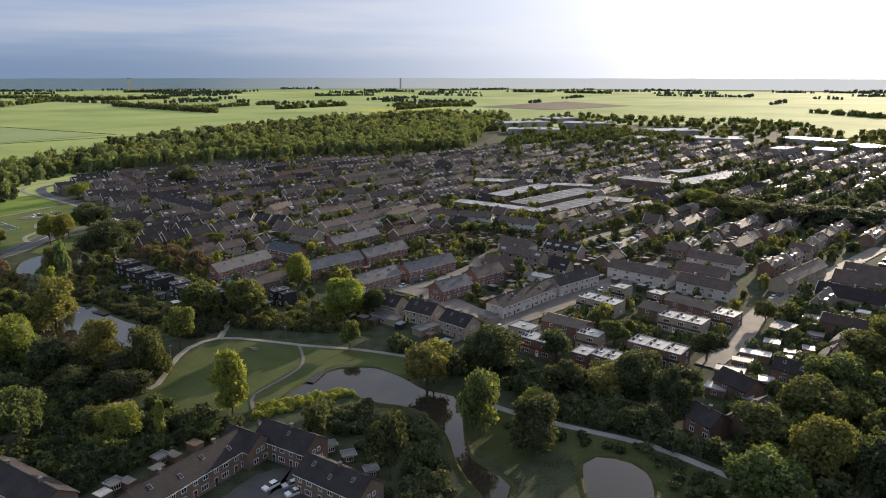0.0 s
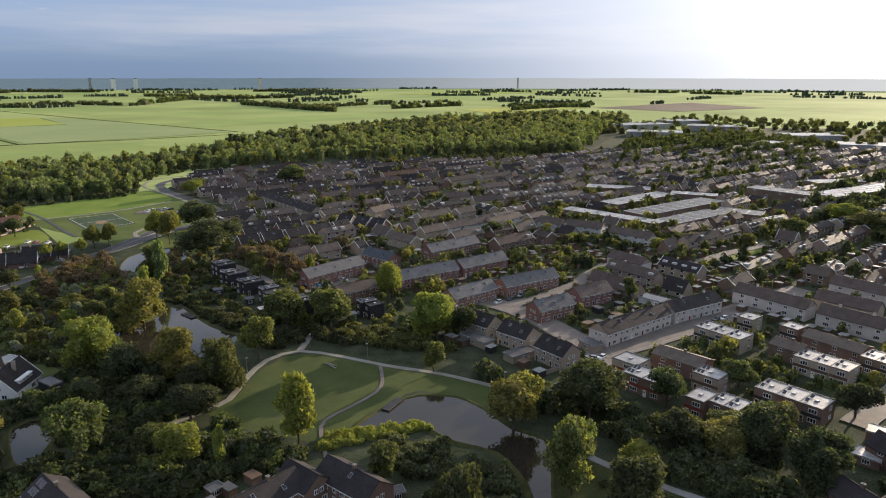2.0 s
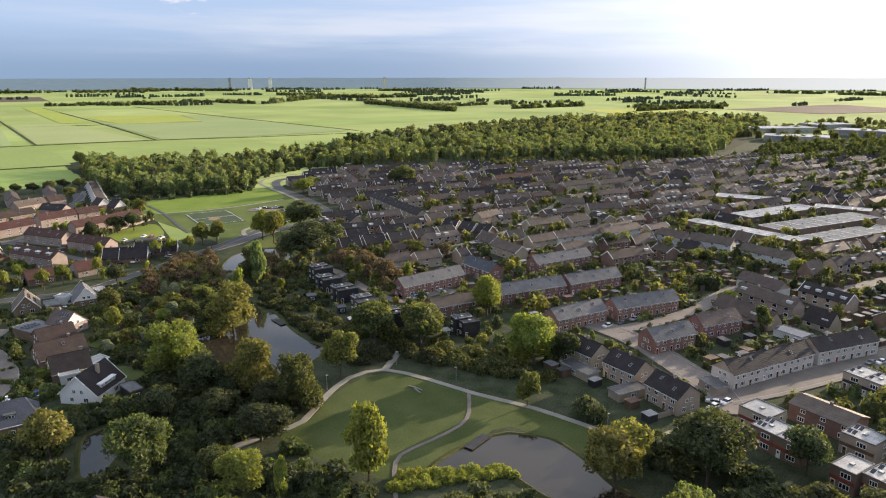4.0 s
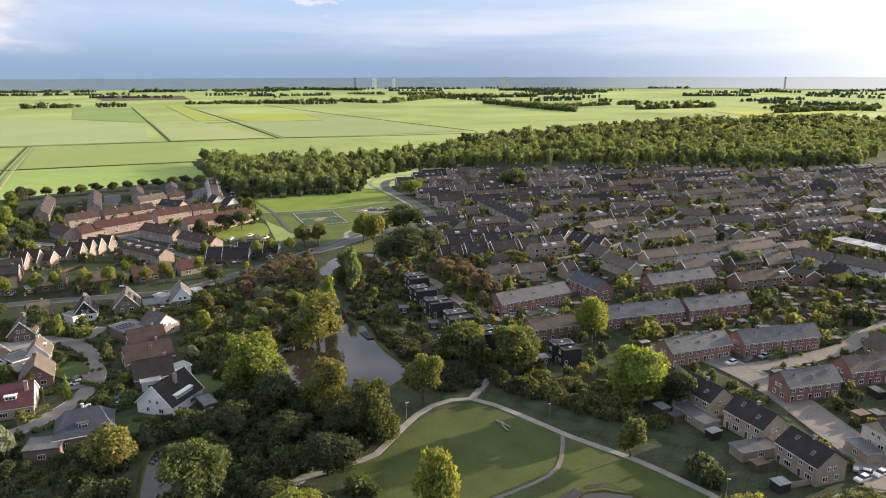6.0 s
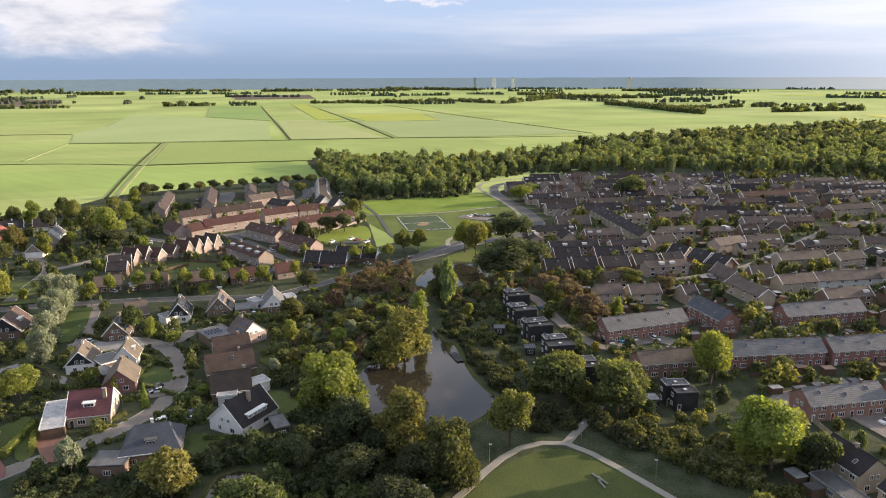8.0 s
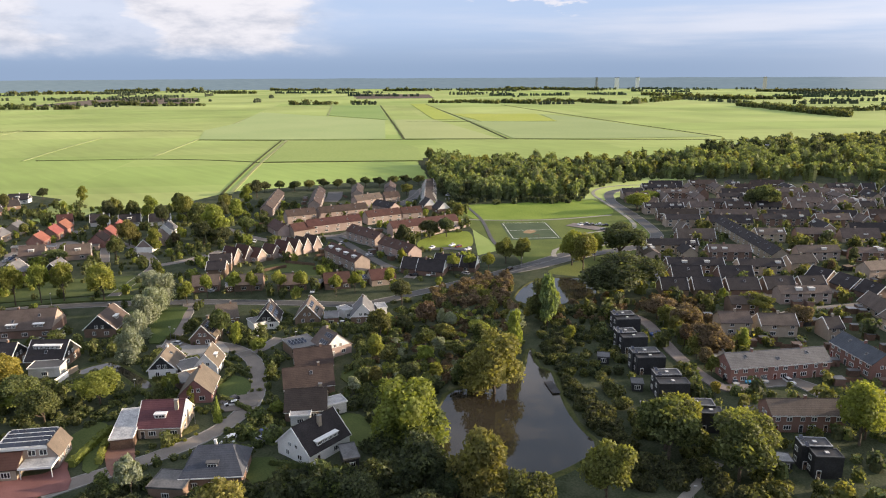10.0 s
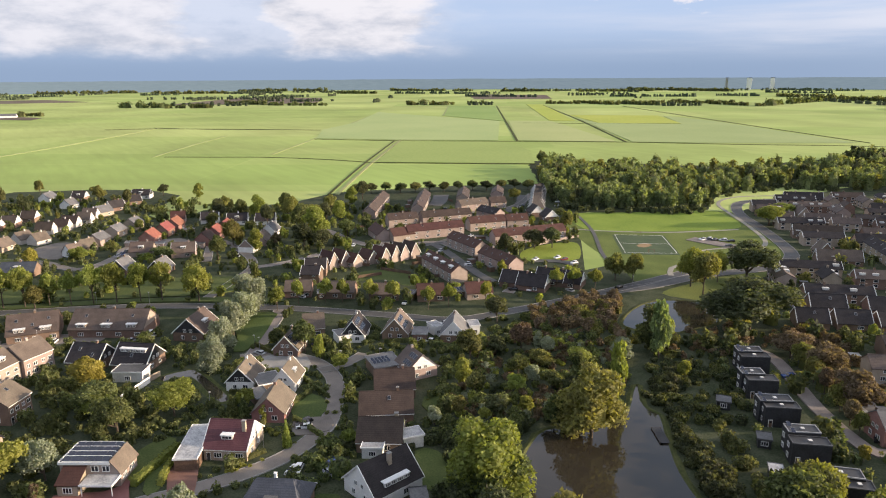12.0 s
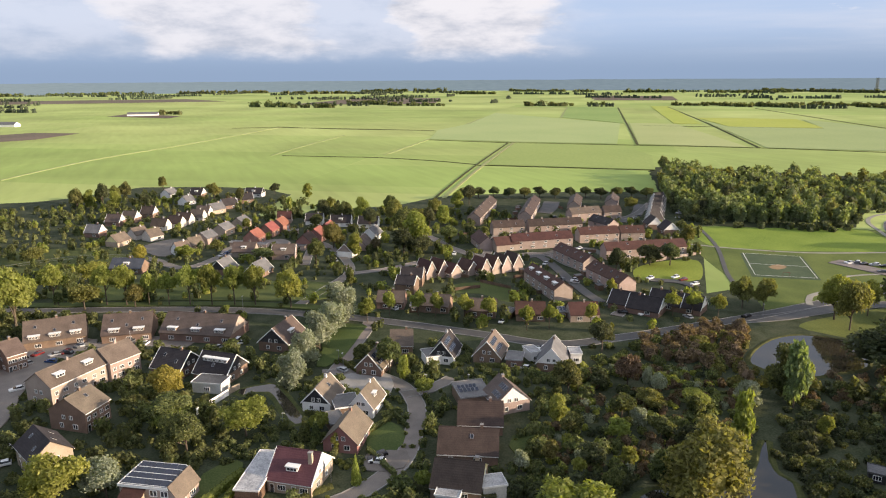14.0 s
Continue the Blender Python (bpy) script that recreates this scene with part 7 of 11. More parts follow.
gable_house('dark-roofed house with white roof edges in a row', -158.8, 426.0, 45.0, 15.1, 10, 3.0, 7.0, wall='brick_brown', roof='tiles_black', trim=True, detail=1, skylights=1, chimneys=0, group='dark row with white edges')
gable_house('long dark terrace with a row of small white dormers', -185.9, 497.8, -43.7, 84.0, 8.6, 5.3, 8.4, units=12, wall='brick_buff', roof='tiles_black', skylights=12, detail=1, chimneys=2, name='terrace', category='terraced houses')
gable_house('buff brick terrace with a dark roof in the streets', -127.7, 361.0, 48.5, 11.4, 8.2, 4.9, 7.8, units=2, wall='brick_buff', roof='tiles_brown', detail=1, trim=False, sheds=1, chimneys=1, name='terrace', category='terraced houses')
gable_house('buff brick terrace with a dark roof in the streets', -115.9, 370.4, 46.8, 13.2, 8.2, 4.9, 7.8, units=2, wall='brick_buff', roof='tiles_brown', detail=1, trim=True, sheds=1, chimneys=1, name='terrace', category='terraced houses')
gable_house('buff brick terrace with a dark roof in the streets', -101.0, 381.7, 52.2, 5.8, 8.2, 4.9, 7.8, units=2, wall='brick_buff', roof='tiles_black', detail=1, trim=True, sheds=1, chimneys=1, name='terrace', category='terraced houses')
gable_house('buff brick terrace with a dark roof in the streets', -81.0, 402.0, -38.2, 22.4, 8.2, 4.9, 7.8, units=3, wall='brick_buff', roof='tiles_brown', detail=1, trim=True, sheds=1, chimneys=1, name='terrace', category='terraced houses')
gable_house('buff brick terrace with a dark roof in the streets', -69.0, 427.1, 51.2, 17.9, 8.2, 4.9, 7.8, units=3, wall='brick_buff', roof='tiles_brown', detail=1, trim=True, sheds=1, chimneys=1, name='terrace', category='terraced houses')
gable_house('buff brick terrace with a dark roof in the streets', -54.8, 446.5, 51.2, 14.9, 8.2, 4.9, 7.8, units=2, wall='brick_buff', roof='tiles_brown', detail=1, trim=True, sheds=1, chimneys=1, name='terrace', category='terraced houses')
gable_house('buff brick terrace with a dark roof in the streets', -42.1, 461.4, 48.1, 14.2, 8.2, 4.9, 7.8, units=2, wall='brick_buff', roof='tiles_brown', detail=1, trim=False, sheds=1, chimneys=1, name='terrace', category='terraced houses')
gable_house('buff brick terrace with a dark roof in the streets', -30.1, 475.2, 53.6, 17.2, 8.2, 4.9, 7.8, units=3, wall='brick_buff', roof='tiles_brown', detail=1, trim=True, sheds=1, chimneys=1, name='terrace', category='terraced houses')
gable_house('buff brick terrace with a dark roof in the streets', -76.7, 472.4, 49.3, 25.7, 8.2, 4.9, 7.8, units=4, wall='brick_buff', roof='tiles_brown', detail=1, trim=True, sheds=1, chimneys=2, name='terrace', category='terraced houses')
gable_house('buff brick terrace with a dark roof in the streets', -58.1, 487.1, 57.0, 16.7, 8.2, 4.9, 7.8, units=3, wall='brick_buff', roof='tiles_black', detail=1, trim=True, sheds=1, chimneys=1, name='terrace', category='terraced houses')
gable_house('buff brick terrace with a dark roof in the streets', -135.5, 667.1, 51.2, 61.6, 8.2, 4.9, 7.8, units=9, wall='brick_buff', roof='tiles_rust', detail=1, trim=True, sheds=1, chimneys=4, name='terrace', category='terraced houses')
gable_house('buff brick terrace with a dark roof in the streets', -115.4, 482.3, 62.5, 18.8, 8.2, 4.9, 7.8, units=3, wall='brick_buff', roof='tiles_brown', detail=1, trim=False, sheds=1, chimneys=1, name='terrace', category='terraced houses')
gable_house('buff brick terrace with a dark roof in the streets', -145.9, 466.2, 59.6, 14.2, 8.2, 4.9, 7.8, units=2, wall='brick_buff', roof='tiles_black', detail=1, trim=True, sheds=1, chimneys=1, name='terrace', category='terraced houses')
gable_house('buff brick terrace with a dark roof in the streets', -71.9, 546.8, 20.8, 19.6, 8.2, 4.9, 7.8, units=3, wall='brick_buff', roof='tiles_brown', detail=1, trim=False, sheds=1, chimneys=1, name='terrace', category='terraced houses')
gable_house('buff brick terrace with a dark roof in the streets', -46.9, 536.4, 28.3, 24.1, 8.2, 4.9, 7.8, units=4, wall='brick_buff', roof='tiles_brown', detail=1, trim=True, sheds=1, chimneys=2, name='terrace', category='terraced houses')
gable_house('buff brick terrace with a dark roof in the streets', -80.9, 637.2, 54.4, 34.9, 8.2, 4.9, 7.8, units=5, wall='brick_buff', roof='tiles_black', detail=1, trim=True, sheds=1, chimneys=2, name='terrace', category='terraced houses')
gable_house('buff brick terrace with a dark roof in the streets', -53.3, 659.4, 52.5, 38.8, 8.2, 4.9, 7.8, units=6, wall='brick_buff', roof='tiles_black', detail=1, trim=True, sheds=1, chimneys=3, name='terrace', category='terraced houses')
gable_house('white-panelled terrace with a dark roof in the streets', 21.8, 454.1, -22.3, 23.3, 8.2, 4.9, 7.8, units=3, wall='boards_white', gable='brick_buff', roof='tiles_brown', detail=1, sheds=1, chimneys=1, name='terrace', category='terraced houses')
gable_house('white-panelled terrace with a dark roof in the streets', 48.0, 434.2, -33.1, 26.0, 8.2, 4.9, 7.8, units=4, wall='boards_white', gable='brick_buff', roof='tiles_brown', detail=1, sheds=1, chimneys=2, name='terrace', category='terraced houses')
gable_house('white-panelled terrace with a dark roof in the streets', 41.2, 375.6, -44.1, 21.2, 8.2, 4.9, 7.8, units=3, wall='boards_white', gable='brick_buff', roof='tiles_brown', detail=1, sheds=1, chimneys=1, name='terrace', category='terraced houses')
gable_house('white-panelled terrace with a dark roof in the streets', 1.7, 461.5, -33.4, 17.6, 8.2, 4.9, 7.8, units=3, wall='boards_white', gable='brick_buff', roof='tiles_brown', detail=1, sheds=1, chimneys=1, name='terrace', category='terraced houses')
gable_house('white-panelled terrace with a dark roof in the streets', -51.4, 447.1, 46.5, 34.0, 8.2, 4.9, 7.8, units=5, wall='boards_white', gable='brick_buff', roof='tiles_brown', detail=1, sheds=1, chimneys=2, name='terrace', category='terraced houses')
gable_house('white-panelled terrace with a dark roof in the streets', -29.6, 466.0, 50.9, 29.2, 8.2, 4.9, 7.8, units=4, wall='boards_white', gable='brick_buff', roof='tiles_brown', detail=1, sheds=1, chimneys=2, name='terrace', category='terraced houses')

# ---- flat-roofed houses in the east ----
FLAT = 'flat-roofed brick house with pale felt and dark facade panels'
RED = 'flat-roofed brick house with pale felt and red facade panels'
for words, x, y, ang, L, W, n, wall, band, sun_rows in (
    (FLAT, 65.5, 276.0, -43.0, 18.0, 9.0, 3, 'brick_buff', 'boards_black', 2),
    (RED, 30.2, 243.8, -38.0, 9.2, 8.0, 1, 'brick_buff', 'boards_red', 0),
    (RED, 34.4, 231.6, -39.0, 14.2, 8.0, 2, 'brick_brown', 'boards_red', 4),
    (FLAT, 53.6, 236.6, -38.0, 8.6, 7.7, 1, 'brick_buff', 'boards_brown', 4),
    (RED, 47.6, 219.9, -38.0, 6.0, 8.3, 1, 'brick_brown', 'boards_red', 0),
    (RED, 54.9, 216.8, -40.0, 8.8, 8.3, 2, 'brick_brown', 'boards_red', 2),
    (FLAT, 74.3, 225.2, -40.3, 19.2, 9.0, 3, 'brick_brown', 'boards_black', 2),
    (FLAT, 92.3, 252.9, -41.2, 17.0, 9.0, 3, 'brick_buff', 'boards_brown', 2),
    (FLAT, 91.9, 284.8, -45.0, 6.7, 6.6, 1, 'brick_brown', 'boards_black', 0),
    (FLAT, 78.8, 293.4, -41.0, 6.2, 7.6, 1, 'brick_buff', 'boards_black', 0),
    (FLAT, 110.8, 258.4, -44.0, 9.2, 9.0, 2, 'brick_brown', 'boards_black', 2),
):
    flat_house(words, x, y, ang, L, W, 5.6, units=n, group='flat-roofed houses', trim='felt_dark', panels=sun_rows, wall=wall, band=band)
for x, y, ang, L, W in ((47.3, 250.0, -38.0, 16.9, 9.4), (85.5, 266.3, -45.0, 10.7, 8.0), (102.6, 272.6, -46.0, 20.1, 9.4)):
    gable_house('brown-roofed brick house among flat-roofed ones', x, y, ang, L, W, 5.0, 6.6, wall='brick_brown', roof='tiles_tan', units=max(2, round(L / 6)), detail=1, chimneys=1, group='low brown-roofed houses', name='terrace', category='terraced houses')
for x, y, ang, L in ((94.5, 320.4, -43.0, 31.0), (117.5, 298.5, -43.0, 24.0), (138.0, 341.0, -43.0, 27.0)):
    gable_house('pale-walled terrace with a brown roof in the eastern streets', x, y, ang, L, 8.6, 5.3, 8.2, wall='plaster_pale', gable='brick_buff', roof='tiles_brown', units=max(2, round(L / 6)), detail=1, chimneys=2, sheds=-1, name='terrace', category='terraced houses')
wing('blue-glazed pool house roof behind a terrace', 46.8, 320.0, -38.0, 11.0, 6.5, 2.8, wall='boards_white', roof='solar', name='garden_room')
wing('buff flat garage at the street corner', 18.3, 264.1, -50.0, 7.5, 4.6, 2.7, wall='brick_buff', roof='felt_dark')
wing('blue-grey shelter roof beside the parked cars', 129.4, 250.8, -45.0, 7.0, 9.5, 3.0, wall='boards_black', roof='tiles_navy', name='shelter')
for x, y, ang, L, W, felt in ((93.7, 211.3, -31, 8.6, 5.0, 'felt_pale'), (84.4, 198.7, -35, 6.0, 5.0, 'felt_pale'), (74.0, 174.5, -52, 6.2, 4.4, 'felt_pale'), (90.5, 191.4, -30, 3.6, 3.2, 'felt_pale'), (102.1, 203.7, -25, 4.2, 4.4, 'felt_pale'), (108.2, 225.4, -30, 9.4, 4.6, 'felt_pale'), (118.5, 235.7, -30, 5.0, 4.6, 'felt_pale'), (121.2, 226.1, -25, 5.0, 3.0, 'felt_dark'), (128.5, 229.6, -25, 3.4, 4.2, 'felt_pale'), (114.7, 216.3, -28, 3.2, 3.2, 'felt_pale'), (112.0, 213.2, -28, 4.2, 3.0, 'felt_pale'), (170.4, 268.1, -40, 4.6, 4.2, 'felt_pale'), (156.2, 252.7, -40, 3.4, 3.4, 'felt_pale'), (101.0, 219.4, -31, 6.0, 4.4, 'felt_dark'), (138.0, 243.0, -35, 5.2, 4.2, 'felt_dark'), (146.6, 262.0, -40, 6.0, 4.6, 'felt_dark')):
    wing('low flat-roofed garage in the eastern back gardens', x, y, ang, L, W, 2.6, wall='brick_brown', roof=felt)
gable_house('brown brick terrace with a dark roof in the east', 90.4, 197.3, -60.3, 11.6, 8, 4.6, 7.4, units=2, wall='brick_brown', roof='tiles_black', detail=1, chimneys=1, name='terrace', category='terraced houses')
gable_house('brown brick terrace with a dark roof in the east', 112.6, 208.0, -40.0, 11.4, 8, 4.4, 7.0, units=2, skylights=2, wall='brick_brown', roof='tiles_black', detail=1, chimneys=1, name='terrace', category='terraced houses')
gable_house('brown brick terrace with a dark roof in the east', 72.6, 174.6, -61.4, 9.1, 8, 4.6, 7.4, units=2, wall='brick_brown', roof='tiles_black', detail=1, chimneys=1, name='terrace', category='terraced houses')
gable_house('brown brick terrace with a dark roof in the east', 86.3, 177.2, 40.2, 15.6, 8, 4.6, 7.4, units=2, wall='brick_brown', roof='tiles_black', detail=1, chimneys=1, name='terrace', category='terraced houses')
gable_house('brown-roofed terrace in the eastern streets', 122.8, 318.4, -39.7, 23.5, 8.6, 5.3, 8.4, units=4, wall='brick_buff', roof='tiles_brown', detail=1, chimneys=2, name='terrace', category='terraced houses')
gable_house('brown-roofed terrace in the eastern streets', 167.9, 316.4, 42.1, 44.9, 8.6, 5.3, 8.4, units=7, wall='brick_buff', roof='tiles_brown', detail=1, chimneys=3, name='terrace', category='terraced houses')
flat_house('low brown-walled flat-roofed school building', 65.4, 567.8, 48.2, 71.5, 16.8, 3.8, units=7, wall='brick_brown', band='', detail=0, roof='felt_pale', name='school_building', category='school')
flat_house('low brown-walled flat-roofed school building', 88.1, 537.8, 46.0, 90.5, 19.2, 3.8, units=8, wall='brick_brown', band='', detail=0, roof='felt_dark', name='school_building', category='school')
flat_house('low brown-walled flat-roofed school building', 110.6, 594.7, -15.5, 34.7, 12.0, 3.8, units=3, wall='brick_brown', band='', detail=0, roof='felt_pale', name='school_building', category='school')
flat_house('low brown-walled flat-roofed school building', 93.6, 500.9, 46.8, 58.3, 16.8, 3.8, units=5, wall='brick_brown', band='', detail=0, roof='felt_dark', name='school_building', category='school')
flat_house('low brown-walled flat-roofed school building', 128.6, 523.6, -24.1, 29.5, 16.8, 3.8, units=3, wall='brick_brown', band='', detail=0, roof='felt_dark', name='school_building', category='school')
flat_house('low brown-walled flat-roofed school building', 40.4, 496.4, -35.0, 71.9, 12.0, 3.8, units=7, wall='brick_brown', band='', detail=0, roof='felt_pale', name='school_building', category='school')
flat_house('low brown-walled flat-roofed school building', 54.2, 619.4, -8.6, 51.4, 16.8, 3.8, units=5, wall='brick_brown', band='', detail=0, roof='felt_pale', name='school_building', category='school')
flat_house('low brown-walled flat-roofed school building', 175.8, 592.8, -41.0, 51.1, 16.8, 8.4, units=5, wall='brick_brown', band='', detail=0, roof='felt_dark', name='school_building', category='school')
flat_house('low brown-walled flat-roofed school building', 237.8, 608.0, 38.4, 103.2, 21.6, 8.4, units=10, wall='brick_brown', band='', detail=0, roof='felt_pale', name='school_building', category='school')
flat_house('low brown-walled flat-roofed school building', 238.4, 666.1, 21.0, 46.7, 16.8, 6.6, units=4, wall='brick_brown', band='', detail=0, roof='felt_pale', name='school_building', category='school')

# ---- streets of the village behind, row after row ----


FAR_MATS = ["tiles_umber", "brick_buff", "brick_brown", "brick_pink", "tiles_brown", "tiles_black", "tiles_grey", "paint_white", "glass_dark", "boards_white"]

FAR = Shape()


def far_terrace(words, x, y, ang, L, W, eave, ridge, n, wall, roof, r):
    """A plain terrace in the far streets, in one piece."""
    one = Shape()
    prof = [(-W / 2, -0.1), (W / 2, -0.1), (W / 2, eave), (0, ridge), (-W / 2, eave)]
    one.hull([(-L / 2, q, z) for q, z in prof][::-1], [(L / 2, q, z) for q, z in prof][::-1], FAR_MATS.index(wall))
    k = len(one.f)
    roof_slope(one, L, W, eave, ridge, 0.4, 0.2)
    one.m[k:] = [FAR_MATS.index(roof)] * (len(one.f) - k)
    if r.random() < 0.6:
        rise = (ridge - eave) / (W / 2)
        for xe in (-L / 2 - 0.2, L / 2 + 0.2):
            for h in (-1, 1):
                low = [(xe - 0.1, 0, ridge - 0.1), (xe + 0.1, 0, ridge - 0.1), (xe + 0.1, h * (W / 2 + 0.4), eave - 0.4 * rise - 0.1), (xe - 0.1, h * (W / 2 + 0.4), eave - 0.4 * rise - 0.1)]
                one.hull(low, [(a, b, q + 0.4) for a, b, q in low], FAR_MATS.index("paint_white"))
    for i in range(n):
        c = -L / 2 + (i + 0.5) * L / n
        for side in (-1, 1):
            for z in (0.9, 3.2)[: 2 if eave > 4 else 1]:
                y0 = side * W / 2
                one.box(c - 1.0, min(y0, y0 + side * 0.08), z, c + 1.0, max(y0, y0 + side * 0.08), z + 1.4, FAR_MATS.index("paint_white"))
                one.box(c - 0.85, min(y0, y0 + side * 0.12), z + 0.15, c + 0.85, max(y0, y0 + side * 0.12), z + 1.25, FAR_MATS.index("glass_dark"))
        if r.random() < 0.35:
            one.box(c - 1.3, -W * 0.36, eave + 0.5, c + 1.3, W * 0.36 if r.random() < 0.5 else 0, eave + 2.0, FAR_MATS.index("boards_white"))
        if i % 3 == 1:
            one.box(c - 0.4, -0.4, ridge - 0.5, c + 0.4, 0.4, ridge + 1.0, FAR_MATS.index(wall))
    m = pose(x, y, 0, 0, 0, ang)
    if math.hypot(x + 12, y - 72) < 520:
        ob = new("terrace", one.mesh("terrace", FAR_MATS))
        ob.matrix_basis = m
        tagged(ob, words, "terraced houses", "terraces in the back streets")
    else:
        k = len(FAR.v)
        FAR.v += [tuple(m @ Vector(v)) for v in one.v]
        FAR.f += [tuple(k + i for i in f) for f in one.f]
        FAR.m += one.m
    for i in range(max(2, int(L / W + 0.5))):
        u = (i + 0.5) / max(2, int(L / W + 0.5)) * L - L / 2
        OCCUPIED.append((x + u * math.cos(radians(ang)), y + u * math.sin(radians(ang)), W * 0.62))
    for i in range(n):
        if r.random() < 0.6:
            shed(m @ pose(-L / 2 + (i + 0.5) * L / n, W / 2 + 7, 0), 2.4, 3.2, 2.3)


def fill_rows(poly, ang, pitch, seed, styles, units=(2, 5), unit=5.4, gap=(3, 9)):
    """Terraces in parallel streets over a district, wherever nothing stands yet."""
    r = random.Random(seed)
    ca, sa = math.cos(radians(ang)), math.sin(radians(ang))
    us = [x * ca + y * sa for x, y in poly]
    vs = [-x * sa + y * ca for x, y in poly]
    v, odd = min(vs), 0
    while v < max(vs):
        u = min(us) + r.uniform(0, 12)
        while u < max(us):
            n = r.randint(*units)
            L = n * unit
            c = u + L / 2
            vv = v + r.uniform(-1.5, 1.5)
            x, y = c * ca - vv * sa, c * sa + vv * ca
            ok = inside(x, y, poly) and all(free(x + k * ca, y + k * sa, 4.2) for k in (-L / 2 + 2, -L / 4, 0, L / 4, L / 2 - 2))
            if ok:
                wall, roof, words = r.choice(styles)
                turn = 90 if r.random() < 0.3 and n < 4 else r.uniform(-3, 3)
                W, eave, ridge = r.choice((7.4, 7.8, 8.4)), r.choice((2.9, 4.8, 5.0)), r.choice((7.0, 7.6, 8.0))
                sheds = (1 if odd % 2 else -1) if r.random() < 0.75 else 0
                if y > 300:
                    far_terrace(words, x, y, ang + turn, L, W, eave, ridge, n, wall, roof, r)
                else:
                    gable_house(words, round(x, 1), round(y, 1), ang + turn, L, W, eave, ridge, wall, roof, units=n, chimneys=1, detail=0, dormers=r.choice((0, 0, 2)), trim=r.random() < 0.5, group="terraces in the back streets", name="terrace", category="terraced houses", sheds=sheds)
                u += L + r.uniform(*gap)
            else:
                u += 6
        odd += 1
        v += pitch * (0.8 if odd % 2 else 1.2)


STYLES = [("brick_buff", "tiles_brown", "buff brick terrace with a brown tiled roof"), ("brick_buff", "tiles_black", "buff brick terrace with a dark tiled roof"), ("brick_buff", "tiles_black", "buff brick terrace with a dark tiled roof"), ("brick_pink", "tiles_brown", "pinkish brick terrace with a dark roof"), ("brick_brown", "tiles_black", "brown brick terrace with a dark roof"), ("brick_brown", "tiles_umber", "brown brick terrace with a dark brown tiled roof"), ("brick_brown", "tiles_brown", "brown brick terrace with a brown tiled roof")]
fill_rows([(-324.0, 672.0), (-324.0, 564.0), (-216.0, 414.0), (-156.0, 378.0), (-24.0, 402.0), (48.0, 456.0), (72.0, 672.0), (0.0, 828.0), (-168.0, 768.0)], 47, 21, 3, STYLES)
fill_rows([(48.0, 408.0), (132.0, 336.0), (300.0, 312.0), (480.0, 504.0), (576.0, 840.0), (360.0, 996.0), (96.0, 948.0), (0.0, 840.0), (72.0, 672.0)], 47, 24, 5, STYLES)
fill_rows([(-12.0, 360.0), (72.0, 240.0), (168.0, 192.0), (300.0, 288.0), (132.0, 348.0), (48.0, 408.0)], -43, 22, 9, STYLES)
tagged(part("garden_sheds", FAR_SHEDS, ["boards_brown", "felt_pale", "felt_dark", "felt_dark"]), "flat-roofed garden sheds behind the far terraces", "sheds", kind="stuff")
tagged(part("far_terraces", FAR, FAR_MATS), "brown-roofed brick terraces in the far streets of the village", "houses", kind="stuff")


# ---- trees ----


def scatter(name, label, mat, poly, count, radius, height, seed, quads=165, size=0.36, gap=1.0, core=True):
    """Shrubs or far trees over an area, keeping off roads, houses and water."""
    r = random.Random(seed)
    xs, ys = [p[0] for p in poly], [p[1] for p in poly]
    spots, tries = [], 0
    while len(spots) < count and tries < count * 8:
        tries += 1
        x, y = r.uniform(min(xs), max(xs)), r.uniform(min(ys), max(ys))
        if not inside(x, y, poly) or any(inside(x, y, w) for w in WATER):
            continue
        rad = r.uniform(*radius)
        if gap and not free(x, y, gap + 0.45 * rad):
            continue
        spots.append((x, y, rad, rad * r.uniform(*height)))
    return thicket(name, label, mat, spots, quads, size, core)


def garden_trees(poly, count, seed):
    r = random.Random(seed)
    xs, ys = [p[0] for p in poly], [p[1] for p in poly]
    made, tries = 0, 0
    while made < count and tries < count * 12:
        tries += 1
        x, y = r.uniform(min(xs), max(xs)), r.uniform(min(ys), max(ys))
        if inside(x, y, poly) and free(x, y, 1.6) and not any(inside(x, y, w) for w in WATER):
            made += 1
            h = r.uniform(3.5, 8.5)
            tree(round(x, 1), round(y, 1), h, h * r.uniform(0.26, 0.36), r.choice(("leaf_green", "leaf_dark", "leaf_green", "leaf_lime", "leaf_gold", "leaf_rust")), r.choice(("round", "round", "wide", "column")), "in a garden", "garden trees")


tree(-38.8, 269.4, 15.4, 9.1, 'leaf_lime', 'dome')
tree(-65.6, 309.6, 14.4, 6.0, 'leaf_lime', 'round')
tree(-60.8, 184.3, 19.7, 5.4, 'leaf_lime', 'column')
tree(-33.5, 235.1, 10.2, 4.2, 'leaf_gold', 'round')
tree(-94.3, 234.6, 15.4, 6.2, 'leaf_gold', 'round')
tree(-144.1, 218.2, 19.6, 10.2, 'leaf_lime', 'dome')
tree(-150.6, 256.7, 19.6, 10.3, 'leaf_gold', 'dome')
tree(-183.4, 302.6, 8.0, 4.7, 'leaf_silver', 'column')
tree(-112.6, 213.1, 17.8, 8.8, 'leaf_gold', 'dome')
tree(-95.2, 210.4, 18.6, 7.1, 'leaf_green', 'dome')
tree(-183.0, 316.6, 16.6, 5.9, 'leaf_green', 'column')
tree(-177.5, 363.6, 20.0, 15.1, 'leaf_dark', 'wide')
